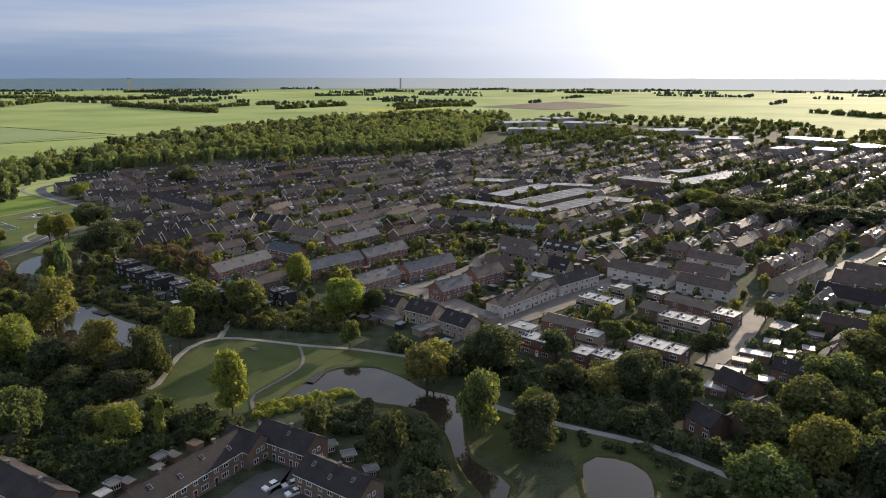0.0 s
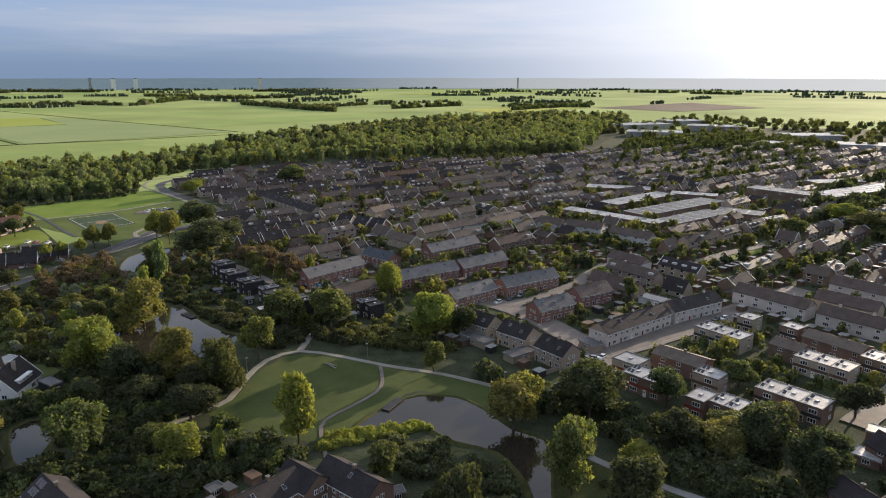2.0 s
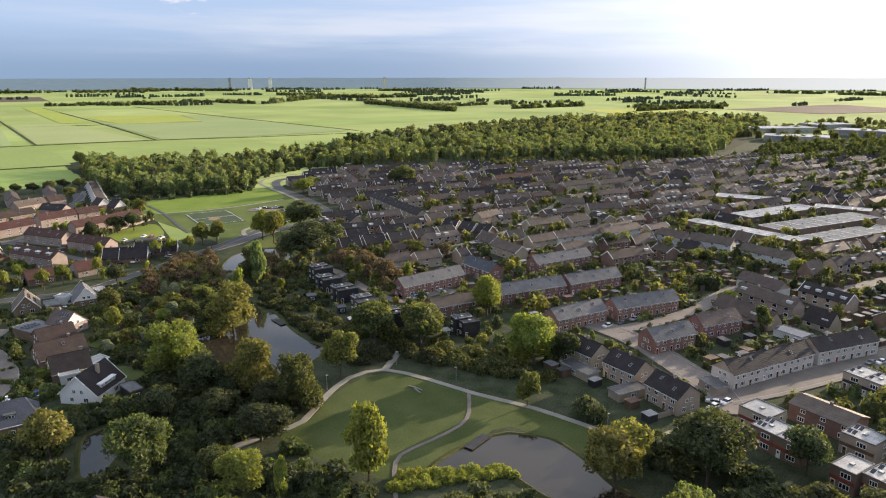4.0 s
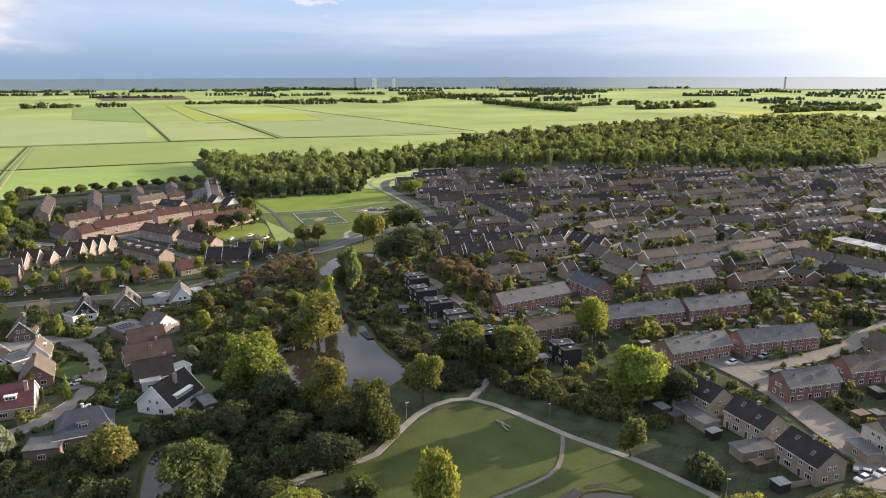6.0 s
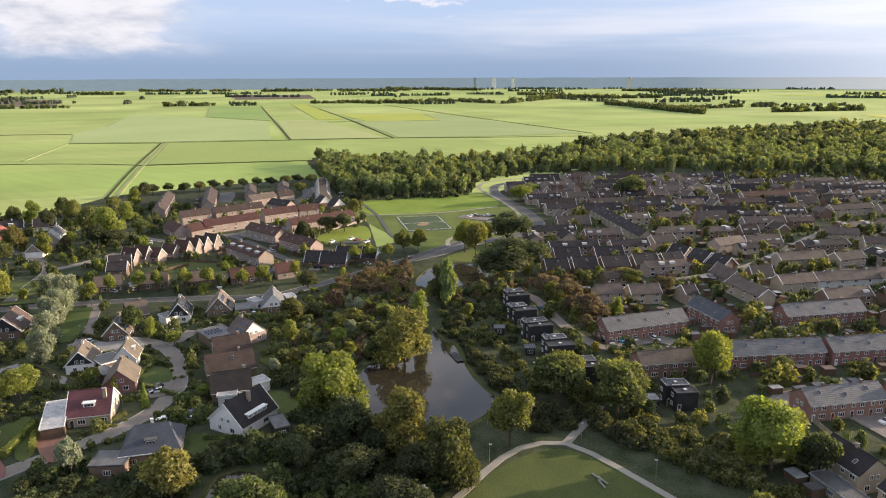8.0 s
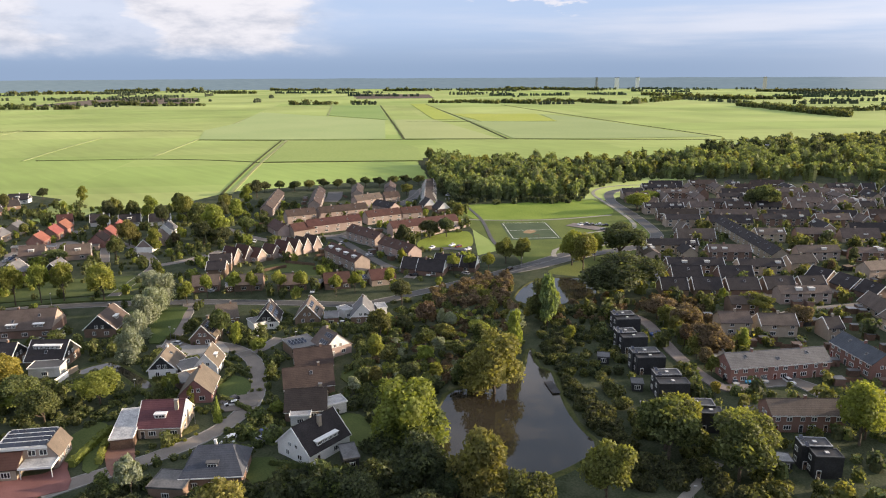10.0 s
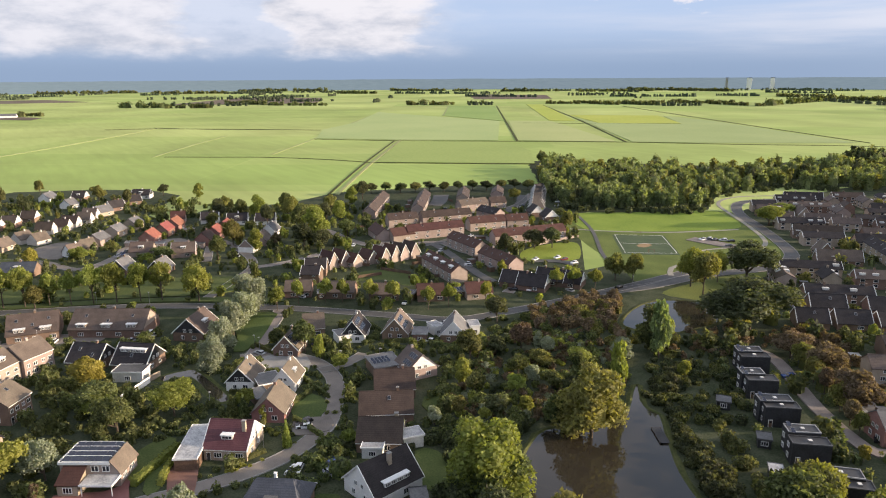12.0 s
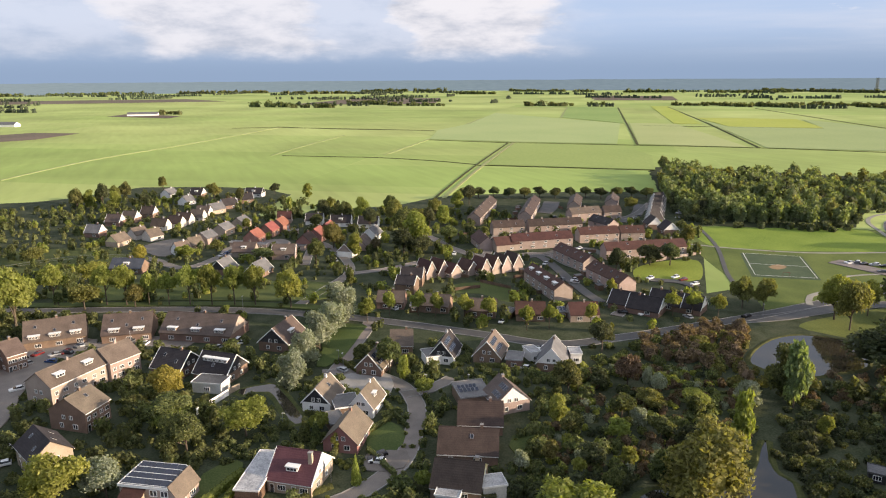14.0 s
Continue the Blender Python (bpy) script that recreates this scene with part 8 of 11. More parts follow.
tree(11.5, 184.7, 15.0, 5.4, 'leaf_green', 'dome')
tree(-3.0, 205.6, 14.0, 6.7, 'leaf_gold', 'round')
tree(15.6, 208.1, 17.5, 8.8, 'leaf_dark', 'wide')
tree(38.5, 221.4, 12.4, 6.4, 'leaf_dark', 'round')
tree(-94.4, 260.9, 16.8, 7.9, 'leaf_green', 'round')
tree(-78.7, 266.0, 16.0, 8.4, 'leaf_green', 'round')
tree(26.0, 184.6, 7.8, 5.6, 'leaf_lime', 'round')
tree(-112.6, 166.6, 16.8, 7.7, 'leaf_green', 'wide')
tree(-85.9, 169.2, 10.3, 5.5, 'leaf_lime', 'round')
tree(-75.7, 169.8, 11.6, 1.8, 'leaf_lime', 'column')
tree(-96.1, 173.9, 7.1, 4.9, 'leaf_green', 'round')
tree(-28.3, 266.6, 12.0, 4.8, 'leaf_dark', 'round')
tree(-95.8, 191.9, 10.2, 7.8, 'leaf_dark', 'wide')
tree(-123.7, 206.3, 14.8, 7.8, 'leaf_dark', 'round')
tree(-222.1, 601.9, 18.7, 9.8, 'leaf_green', 'round')
tree(-231.7, 599.5, 14.8, 7.9, 'leaf_dark', 'round')
tree(60.1, 415.9, 6.7, 5.3, 'leaf_lime', 'round')
tree(105.1, 412.7, 11.8, 6.2, 'leaf_green', 'round')
tree(14.5, 432.0, 4.9, 5.0, 'leaf_lime', 'round')
tree(27.7, 568.9, 10.6, 5.4, 'leaf_green', 'round')
tree(82.8, 436.3, 6.4, 9.2, 'leaf_green', 'wide')
tree(71.8, 439.9, 6.4, 7.8, 'leaf_gold', 'wide')
tree(-285.6, 540.4, 12.5, 9.1, 'leaf_lime', 'wide')
tree(-303.2, 581.3, 7.4, 10.8, 'leaf_lime', 'wide')
tree(26.2, 353.5, 6.1, 5.6, 'leaf_lime', 'round')
tree(36.7, 321.1, 10.8, 3.2, 'leaf_green', 'round')
tree(-33.0, 433.8, 9.4, 7.9, 'leaf_green', 'round')
tree(-24.1, 443.4, 8.5, 5.3, 'leaf_lime', 'round')
tree(-130.6, 388.3, 8.0, 6.8, 'leaf_gold', 'round')
tree(-111.6, 380.5, 9.4, 5.4, 'leaf_rust', 'round')
tree(-138.1, 345.2, 11.5, 7.0, 'leaf_rust', 'round')
tree(-119.8, 329.9, 12.4, 7.4, 'leaf_rust', 'round')
tree(-153.7, 352.1, 8.9, 6.4, 'leaf_rust', 'round')
tree(-50.0, 325.6, 6.5, 4.4, 'leaf_green', 'round')
tree(50.5, 196.4, 10.2, 7.8, 'leaf_gold', 'wide')
tree(62.0, 204.1, 11.9, 7.4, 'leaf_dark', 'wide')
tree(62.6, 239.0, 8.8, 6.5, 'leaf_green', 'round')
tree(69.1, 216.1, 6.2, 4.3, 'leaf_gold', 'round')
tree(10.2, 172.6, 19.4, 5.9, 'leaf_green', 'column')
tree(23.8, 164.0, 15.0, 8.2, 'leaf_dark', 'dome')
tree(57.0, 194.0, 12.0, 6.4, 'leaf_dark', 'dome')
tree(66.5, 181.5, 12.5, 6.2, 'leaf_dark', 'dome')
tree(128.0, 262.0, 9.0, 5.2, 'leaf_green', 'round')
tree(16.1, 213.4, 14.3, 11.2, 'leaf_dark', 'wide')
tree(-5.0, 200.6, 14.5, 7.9, 'leaf_gold', 'round')
tree(58.4, 197.5, 13.1, 7.8, 'leaf_dark', 'round')
tree(67.9, 186.5, 14.3, 7.9, 'leaf_dark', 'round')
tree(53.4, 205.6, 7.8, 7.2, 'leaf_green', 'round')
tree(-12.8, 151.2, 17.4, 5.8, 'leaf_dark', 'round')
tree(83.8, 164.4, 13.0, 8.9, 'leaf_green', 'round')
tree(100.2, 176.4, 15.4, 9.7, 'leaf_green', 'round')
tree(121.2, 197.6, 13.1, 10.1, 'leaf_green', 'round')
tree(139.7, 214.4, 13.9, 9.4, 'leaf_green', 'round')
tree(71.6, 139.9, 14.3, 8.4, 'leaf_green', 'round')
tree(89.2, 148.9, 17.9, 8.2, 'leaf_gold', 'round')
tree(154.9, 223.8, 16.4, 9.7, 'leaf_green', 'round')
tree(145.6, 197.6, 18.6, 10.4, 'leaf_dark', 'round')
tree(102.6, 144.4, 14.6, 7.9, 'leaf_dark', 'wide')
tree(90.7, 223.7, 10.3, 6.8, 'leaf_dark', 'round')
tree(-34.1, 170.0, 10.0, 4.6, 'leaf_green', 'round')
tree(-1.8, 146.5, 4.6, 4.0, 'leaf_green', 'round')
tree(37.6, 197.5, 11.2, 7.0, 'leaf_dark', 'round')
tree(187.0, 503.9, 14.6, 11.6, 'leaf_lime', 'wide')
tree(197.4, 482.8, 14.0, 16.0, 'leaf_green', 'wide')
tree(208.9, 463.2, 13.6, 17.3, 'leaf_green', 'wide')
tree(231.2, 454.1, 13.3, 18.7, 'leaf_dark', 'wide')
tree(256.4, 445.3, 13.1, 18.5, 'leaf_dark', 'wide')
tree(282.4, 445.4, 11.3, 18.5, 'leaf_dark', 'wide')
tree(141.0, 453.8, 13.3, 9.4, 'leaf_green', 'round')
tree(128.5, 700.8, 8.5, 7.9, 'leaf_lime', 'round')
tree(-139.4, 165.0, 14.4, 7.2, 'leaf_gold', 'round')
tree(-235.3, 191.3, 3.1, 1.9, 'leaf_green', 'cone')
tree(-218.5, 184.3, 5.8, 2.9, 'leaf_lime', 'round')
tree(-190.0, 186.7, 8.3, 1.3, 'leaf_lime', 'cone')
tree(-169.3, 156.4, 10.4, 3.6, 'leaf_silver', 'round')
tree(-181.6, 201.0, 4.7, 2.4, 'leaf_lime', 'round')
tree(-37.7, 264.6, 17.4, 9.0, 'leaf_lime', 'wide')
tree(-128.3, 192.4, 9.4, 5.6, 'leaf_dark', 'round')
tree(-115.0, 198.8, 9.2, 6.4, 'leaf_dark', 'wide')
tree(-117.7, 210.2, 9.7, 6.0, 'leaf_dark', 'wide')
tree(-103.6, 207.1, 9.2, 7.0, 'leaf_dark', 'wide')
tree(-143.9, 219.0, 10.8, 8.3, 'leaf_green', 'wide')
tree(-65.5, 305.2, 16.7, 7.0, 'leaf_lime', 'round')
tree(-98.3, 266.0, 15.0, 7.3, 'leaf_green', 'round')
tree(-81.0, 273.6, 13.8, 7.7, 'leaf_green', 'round')
tree(-252.8, 147.2, 11.9, 6.4, 'leaf_yellow', 'round')
tree(-206.9, 121.3, 13.1, 7.6, 'leaf_lime', 'wide')
tree(-206.8, 132.2, 10.1, 5.2, 'leaf_silver', 'wide')
tree(-222.0, 150.4, 10.4, 6.1, 'leaf_green', 'wide')
tree(-224.3, 165.7, 10.0, 6.5, 'leaf_lime', 'wide')
tree(-233.3, 146.6, 8.0, 4.6, 'leaf_lime', 'wide')
tree(-236.6, 146.6, 10.2, 7.1, 'leaf_green', 'round')
tree(-343.7, 95.2, 23.8, 10.4, 'leaf_lime', 'round')
tree(-327.2, 197.5, 16.2, 6.4, 'leaf_lime', 'round')
tree(-397.0, 272.6, 12.7, 8.0, 'leaf_dark', 'round')
tree(-390.8, 280.3, 9.5, 6.8, 'leaf_dark', 'round')
tree(-454.0, 320.2, 13.0, 6.6, 'leaf_lime', 'column')
tree(-406.3, 303.7, 10.7, 5.9, 'leaf_green', 'round')
tree(-469.9, 306.7, 9.5, 6.7, 'leaf_gold', 'round')
tree(-251.3, 369.0, 13.2, 5.6, 'leaf_gold', 'round')
tree(-247.2, 376.3, 12.6, 5.2, 'leaf_gold', 'round')
tree(-226.3, 391.2, 17.6, 7.1, 'leaf_lime', 'round')
tree(-215.5, 386.0, 18.8, 6.0, 'leaf_gold', 'round')
tree(-223.8, 406.9, 14.5, 4.9, 'leaf_lime', 'round')
tree(-235.8, 288.7, 10.9, 5.5, 'leaf_dark', 'round')
tree(-209.5, 279.7, 9.5, 4.4, 'leaf_rust', 'round')
tree(-198.4, 282.6, 7.8, 2.8, 'leaf_silver', 'round')
tree(-204.4, 283.2, 7.4, 1.8, 'leaf_silver', 'column')
tree(-354.7, 137.3, 10.0, 5.3, 'leaf_gold', 'round')
tree(-361.0, 117.6, 10.7, 7.1, 'leaf_gold', 'round')
tree(-388.9, 108.8, 10.6, 7.2, 'leaf_green', 'round')
tree(-404.2, 118.4, 9.7, 7.0, 'leaf_lime', 'round')
tree(-215.5, 179.9, 6.6, 2.4, 'leaf_green', 'cone')
tree(-212.9, 182.3, 7.1, 1.8, 'leaf_green', 'cone')
tree(-206.5, 186.0, 5.6, 1.3, 'leaf_lime', 'column')
tree(-210.7, 258.8, 11.0, 5.2, 'leaf_green', 'round')
tree(-196.9, 246.2, 8.5, 3.1, 'leaf_lime', 'column')
tree(-618.1, 193.1, 13.4, 5.4, 'leaf_gold', 'round')
tree(-625.3, 241.4, 9.4, 4.2, 'leaf_dark', 'round')
tree(-479.8, 242.9, 9.2, 5.0, 'leaf_green', 'round')
tree(-509.8, 265.4, 5.2, 4.7, 'leaf_dark', 'round')
tree(-428.3, 139.4, 10.6, 4.1, 'leaf_yellow', 'round')
tree(-413.4, 200.5, 6.2, 7.6, 'leaf_green', 'round')
tree(-319.4, 356.2, 11.5, 5.0, 'leaf_dark', 'round')
tree(-341.8, 420.0, 12.8, 5.0, 'leaf_gold', 'round')
tree(-321.2, 378.2, 10.3, 6.4, 'leaf_dark', 'round')
tree(-317.0, 387.4, 11.3, 6.4, 'leaf_dark', 'round')
tree(-448.6, 463.2, 9.0, 5.6, 'leaf_gold', 'round')
tree(-248.3, 214.6, 11.8, 4.4, 'leaf_green', 'round')
tree(-240.2, 216.6, 8.6, 2.2, 'leaf_lime', 'column')
tree(-261.0, 208.8, 6.1, 3.5, 'leaf_green', 'round')
tree(-228.2, 218.8, 5.5, 2.8, 'leaf_lime', 'round')
tree(-319.8, 216.1, 11.2, 5.6, 'leaf_silver', 'round')
tree(-451.4, 88.0, 9.1, 7.1, 'leaf_gold', 'round')
tree(-430.8, 161.8, 7.8, 5.4, 'leaf_lime', 'round')
tree(-217.9, 420.1, 18.7, 13.6, 'leaf_dark', 'wide')
tree(-189.6, 288.7, 5.4, 4.9, 'leaf_lime', 'round')
tree(-290.0, 283.3, 7.4, 2.9, 'leaf_lime', 'round')
tree(-372.0, 105.6, 17.3, 5.8, 'leaf_lime', 'street', 'in the row beside the main road', group='road trees')
tree(-362.9, 126.1, 17.3, 5.3, 'leaf_lime', 'street', 'in the row beside the main road', group='road trees')
tree(-359.5, 133.9, 17.3, 5.3, 'leaf_lime', 'street', 'in the row beside the main road', group='road trees')
tree(-355.6, 142.8, 14.0, 4.1, 'leaf_lime', 'street', 'in the row beside the main road', group='road trees')
tree(-352.1, 150.6, 14.0, 4.3, 'leaf_lime', 'street', 'in the row beside the main road', group='road trees')
tree(-348.5, 158.8, 17.3, 5.8, 'leaf_lime', 'street', 'in the row beside the main road', group='road trees')
tree(-344.6, 167.4, 17.2, 5.3, 'leaf_lime', 'street', 'in the row beside the main road', group='road trees')
tree(-340.7, 176.3, 17.2, 5.3, 'leaf_lime', 'street', 'in the row beside the main road', group='road trees')
tree(-337.1, 184.4, 17.2, 5.3, 'leaf_lime', 'street', 'in the row beside the main road', group='road trees')
tree(-383.8, 79.1, 17.3, 6.4, 'leaf_lime', 'street', 'in the row beside the main road', group='road trees')
tree(-387.7, 70.2, 17.4, 5.8, 'leaf_lime', 'street', 'in the row beside the main road', group='road trees')
tree(-392.8, 58.9, 17.4, 5.9, 'leaf_lime', 'street', 'in the row beside the main road', group='road trees')
tree(-398.8, 45.4, 17.4, 5.9, 'leaf_lime', 'street', 'in the row beside the main road', group='road trees')
tree(-404.8, 31.8, 17.4, 5.9, 'leaf_lime', 'street', 'in the row beside the main road', group='road trees')
tree(-301.0, 232.3, 10.1, 3.5, 'leaf_lime', 'street', 'on the verge beside the main road', group='road trees')
tree(-296.4, 242.8, 10.1, 3.5, 'leaf_lime', 'street', 'on the verge beside the main road', group='road trees')
tree(-292.2, 248.8, 10.0, 3.4, 'leaf_lime', 'street', 'on the verge beside the main road', group='road trees')
tree(-285.7, 258.5, 10.0, 3.4, 'leaf_lime', 'street', 'on the verge beside the main road', group='road trees')
tree(-278.9, 265.9, 9.8, 3.4, 'leaf_lime', 'street', 'on the verge beside the main road', group='road trees')
tree(-264.6, 274.9, 9.5, 3.2, 'leaf_lime', 'street', 'on the verge beside the main road', group='road trees')
tree(-262.2, 283.3, 9.5, 3.2, 'leaf_lime', 'street', 'on the verge beside the main road', group='road trees')
tree(-257.4, 298.8, 9.6, 3.2, 'leaf_lime', 'street', 'on the verge beside the main road', group='road trees')
tree(-255.0, 336.2, 10.0, 3.4, 'leaf_lime', 'street', 'on the verge beside the main road', group='road trees')
tree(-251.9, 343.4, 10.0, 3.4, 'leaf_lime', 'street', 'on the verge beside the main road', group='road trees')
tree(-245.2, 350.2, 9.8, 3.4, 'leaf_lime', 'street', 'on the verge beside the main road', group='road trees')
tree(-297.0, 221.6, 9.8, 3.4, 'leaf_lime', 'street', 'on the verge beside the main road', group='road trees')
tree(-542.3, 374.4, 8.5, 5.4, 'leaf_green', 'round', 'in the row along the pasture', group='trees along the pasture')
tree(-539.6, 386.4, 8.6, 5.4, 'leaf_dark', 'round', 'in the row along the pasture', group='trees along the pasture')
tree(-536.9, 398.5, 8.6, 5.4, 'leaf_green', 'round', 'in the row along the pasture', group='trees along the pasture')
tree(-527.2, 407.0, 8.5, 5.4, 'leaf_dark', 'round', 'in the row along the pasture', group='trees along the pasture')
tree(-524.3, 419.2, 8.5, 5.4, 'leaf_green', 'round', 'in the row along the pasture', group='trees along the pasture')
tree(-521.5, 431.4, 8.6, 5.4, 'leaf_dark', 'round', 'in the row along the pasture', group='trees along the pasture')
tree(-511.9, 439.6, 8.5, 5.3, 'leaf_green', 'round', 'in the row along the pasture', group='trees along the pasture')
tree(-509.2, 451.8, 8.5, 5.4, 'leaf_dark', 'round', 'in the row along the pasture', group='trees along the pasture')
tree(-506.3, 464.2, 8.5, 5.4, 'leaf_green', 'round', 'in the row along the pasture', group='trees along the pasture')
tree(-496.9, 472.0, 8.5, 5.3, 'leaf_dark', 'round', 'in the row along the pasture', group='trees along the pasture')
tree(-494.0, 484.3, 8.5, 5.4, 'leaf_green', 'round', 'in the row along the pasture', group='trees along the pasture')
tree(-491.2, 496.7, 8.5, 5.4, 'leaf_dark', 'round', 'in the row along the pasture', group='trees along the pasture')
tree(-481.9, 504.1, 8.5, 5.3, 'leaf_green', 'round', 'in the row along the pasture', group='trees along the pasture')
tree(-300.4, 213.8, 14.4, 6.5, 'leaf_silver', 'dome', 'in a row along the side street', group='pollard willows')
tree(-290.4, 205.9, 13.8, 6.1, 'leaf_silver', 'dome', 'in a row along the side street', group='pollard willows')
tree(-277.8, 198.2, 13.2, 5.9, 'leaf_silver', 'dome', 'in a row along the side street', group='pollard willows')
tree(-264.8, 190.3, 12.5, 5.5, 'leaf_silver', 'dome', 'in a row along the side street', group='pollard willows')
tree(-251.5, 183.5, 11.8, 5.2, 'leaf_silver', 'dome', 'in a row along the side street', group='pollard willows')

# ---- shrubs and woods ----
for x, y, h in ((-606.0, 622.0, 15.0), (-594.0, 614.0, 14.0), (-582.0, 606.0, 16.0), (-568.0, 598.0, 14.5), (-554.0, 588.0, 15.0)):
    tree(x, y, h, 5.0, 'leaf_wood', 'round', 'at the corner of the wood', 'tall trees at the corner of the wood')
scatter('shrubs', 'dense green shrubs and brambles in the park wood', 'leaf_green', [(-241.0, 279.4), (-234.5, 321.2), (-208.1, 329.5), (-172.3, 294.7), (-152.6, 272.2), (-149.9, 256.1), (-162.4, 227.0), (-186.6, 232.2), (-217.2, 253.8)], 184, (0.97, 2.75), (0.8, 1.6), 21)
scatter('shrubs', 'dark brambles in the park wood', 'leaf_dark', [(-241.0, 279.4), (-234.5, 321.2), (-208.1, 329.5), (-172.3, 294.7), (-152.6, 272.2), (-149.9, 256.1), (-162.4, 227.0), (-186.6, 232.2), (-217.2, 253.8)], 83, (0.86, 2.20), (0.6, 1.1), 83)
scatter('shrubs', 'yellow-green shrubs in the park wood', 'leaf_lime', [(-228.5, 271.2), (-210.5, 312.2), (-177.8, 298.3), (-153.1, 271.0), (-163.2, 230.6), (-186.0, 233.5)], 73, (0.76, 1.65), (1.1, 1.8), 22)
scatter('shrubs', 'pale willow shrubs in the park wood', 'leaf_silver', [(-228.5, 271.2), (-210.5, 312.2), (-177.8, 298.3), (-153.1, 271.0), (-163.2, 230.6), (-186.0, 233.5)], 31, (0.86, 1.65), (1.2, 2.0), 81)
scatter('shrubs', 'brownish shrubs in the park wood', 'leaf_rust', [(-228.5, 271.2), (-210.5, 312.2), (-177.8, 298.3), (-153.1, 271.0), (-163.2, 230.6), (-186.0, 233.5)], 148, (0.97, 2.02), (1.1, 1.8), 82)
scatter('shrubs', 'reddish brown young trees beside the main road', 'leaf_rust', [(-245.9, 309.8), (-243.8, 329.4), (-231.1, 350.6), (-212.4, 338.0), (-191.6, 312.5), (-210.5, 312.2), (-221.8, 298.2)], 86, (1.51, 3.02), (1.3, 2.0), 23)
scatter('shrubs', 'golden brown young trees beside the pond', 'leaf_gold', [(-236.2, 317.5), (-222.8, 347.6), (-179.9, 339.4), (-173.2, 345.1), (-182.5, 323.5), (-193.7, 307.8)], 53, (1.3, 2.59), (1.3, 2.0), 24)
scatter('shrubs', 'dark shrubs along the canal bank', 'leaf_dark', [(-148.1, 282.8), (-118.9, 272.3), (-101.9, 258.5), (-77.9, 266.8), (-63.6, 253.0), (-81.5, 255.6), (-93.6, 244.7), (-111.0, 256.8), (-132.4, 268.3), (-165.6, 300.6), (-167.5, 316.8)], 160, (1.3, 3.02), (1.0, 1.7), 25)
scatter('shrubs', 'green shrubs below the cube houses', 'leaf_green', [(-157.3, 306.6), (-118.3, 278.5), (-81.2, 278.3), (-67.2, 270.1), (-54.5, 271.1), (-28.9, 274.4), (-20.8, 258.0), (-34.3, 251.2), (-55.4, 251.8), (-76.3, 259.3), (-106.1, 265.4)], 182, (1.3, 2.81), (1.0, 1.8), 26)
scatter('shrubs', 'dense dark undergrowth under the park trees', 'leaf_dark', [(-173.3, 215.4), (-161.2, 270.6), (-120.6, 244.1), (-91.8, 206.8), (-94.4, 195.5), (-99.2, 178.7), (-65.5, 184.4), (-55.2, 181.7), (-58.3, 168.6), (-81.4, 146.2), (-115.7, 137.4), (-160.2, 163.1)], 451, (1.51, 3.67), (0.9, 1.6), 27)
scatter('shrubs', 'green bushes under the park trees', 'leaf_green', [(-165.2, 244.3), (-103.7, 223.3), (-92.8, 197.3), (-57.2, 176.3), (-67.1, 164.3), (-73.4, 151.1), (-95.4, 153.6), (-126.5, 139.7), (-188.3, 197.2)], 172, (1.51, 3.46), (1.0, 1.7), 28)
scatter('reeds', 'sunlit yellow-green reeds along the pond', 'leaf_lime', [(-52.6, 189.1), (-45.5, 195.5), (-32.5, 201.4), (-21.2, 194.3), (-8.2, 189.1), (-9.7, 187.1), (-22.7, 191.4), (-31.9, 197.4), (-44.5, 190.6), (-53.3, 185.5)], 87, (0.97, 1.62), (1.0, 1.5), 29)
scatter('reeds', 'sunlit yellow-green reeds along the park pond', 'leaf_lime', [(-54.7, 181.3), (-54.8, 188.6), (-45.1, 194.0), (-35.8, 202.1), (-29.2, 201.6), (-27.2, 197.0), (-35.2, 193.9), (-42.8, 188.9), (-51.0, 182.3)], 187, (0.76, 1.51), (0.9, 1.5), 93, gap=0)
scatter('shrubs', 'dark hedges and bushes in the back gardens', 'leaf_dark', [(-47.4, 379.3), (8.3, 444.4), (172.9, 534.4), (152.9, 350.8), (96.7, 289.2), (46.7, 276.5), (-10.9, 283.3)], 559, (0.86, 2.16), (0.9, 1.8), 94, quads=60, size=0.45, gap=0.2)
scatter('shrubs', 'dark bushes between pond and houses', 'leaf_dark', [(-37.6, 189.8), (-20.4, 186.4), (-3.7, 176.3), (2.3, 151.2), (9.8, 139.8), (-10.8, 139.8), (-21.2, 164.3), (-35.8, 179.5)], 96, (1.3, 3.02), (1.0, 1.6), 30)
scatter('shrubs', 'dark bushes along the park edge', 'leaf_dark', [(-22.0, 244.6), (-4.7, 223.6), (12.8, 223.6), (39.0, 205.6), (68.8, 186.5), (83.8, 164.4), (73.1, 156.4), (35.2, 182.9), (11.9, 205.6), (-8.4, 218.8)], 182, (1.62, 3.89), (1.0, 1.8), 31)
scatter('shrubs', 'green bushes in the near gardens', 'leaf_green', [(-279.6, 166.2), (-276.4, 226.2), (-233.3, 272.0), (-168.1, 224.6), (-181.2, 153.6)], 602, (0.54, 1.73), (0.8, 1.9), 32, quads=80, size=0.42, gap=0.3)
scatter('shrubs', 'green bushes in the gardens', 'leaf_green', [(-394.1, 21.6), (-328.0, 171.2), (-192.6, 157.1), (-213.2, 79.3)], 967, (0.76, 2.27), (0.8, 1.9), 33, quads=80, size=0.42, gap=0.3)
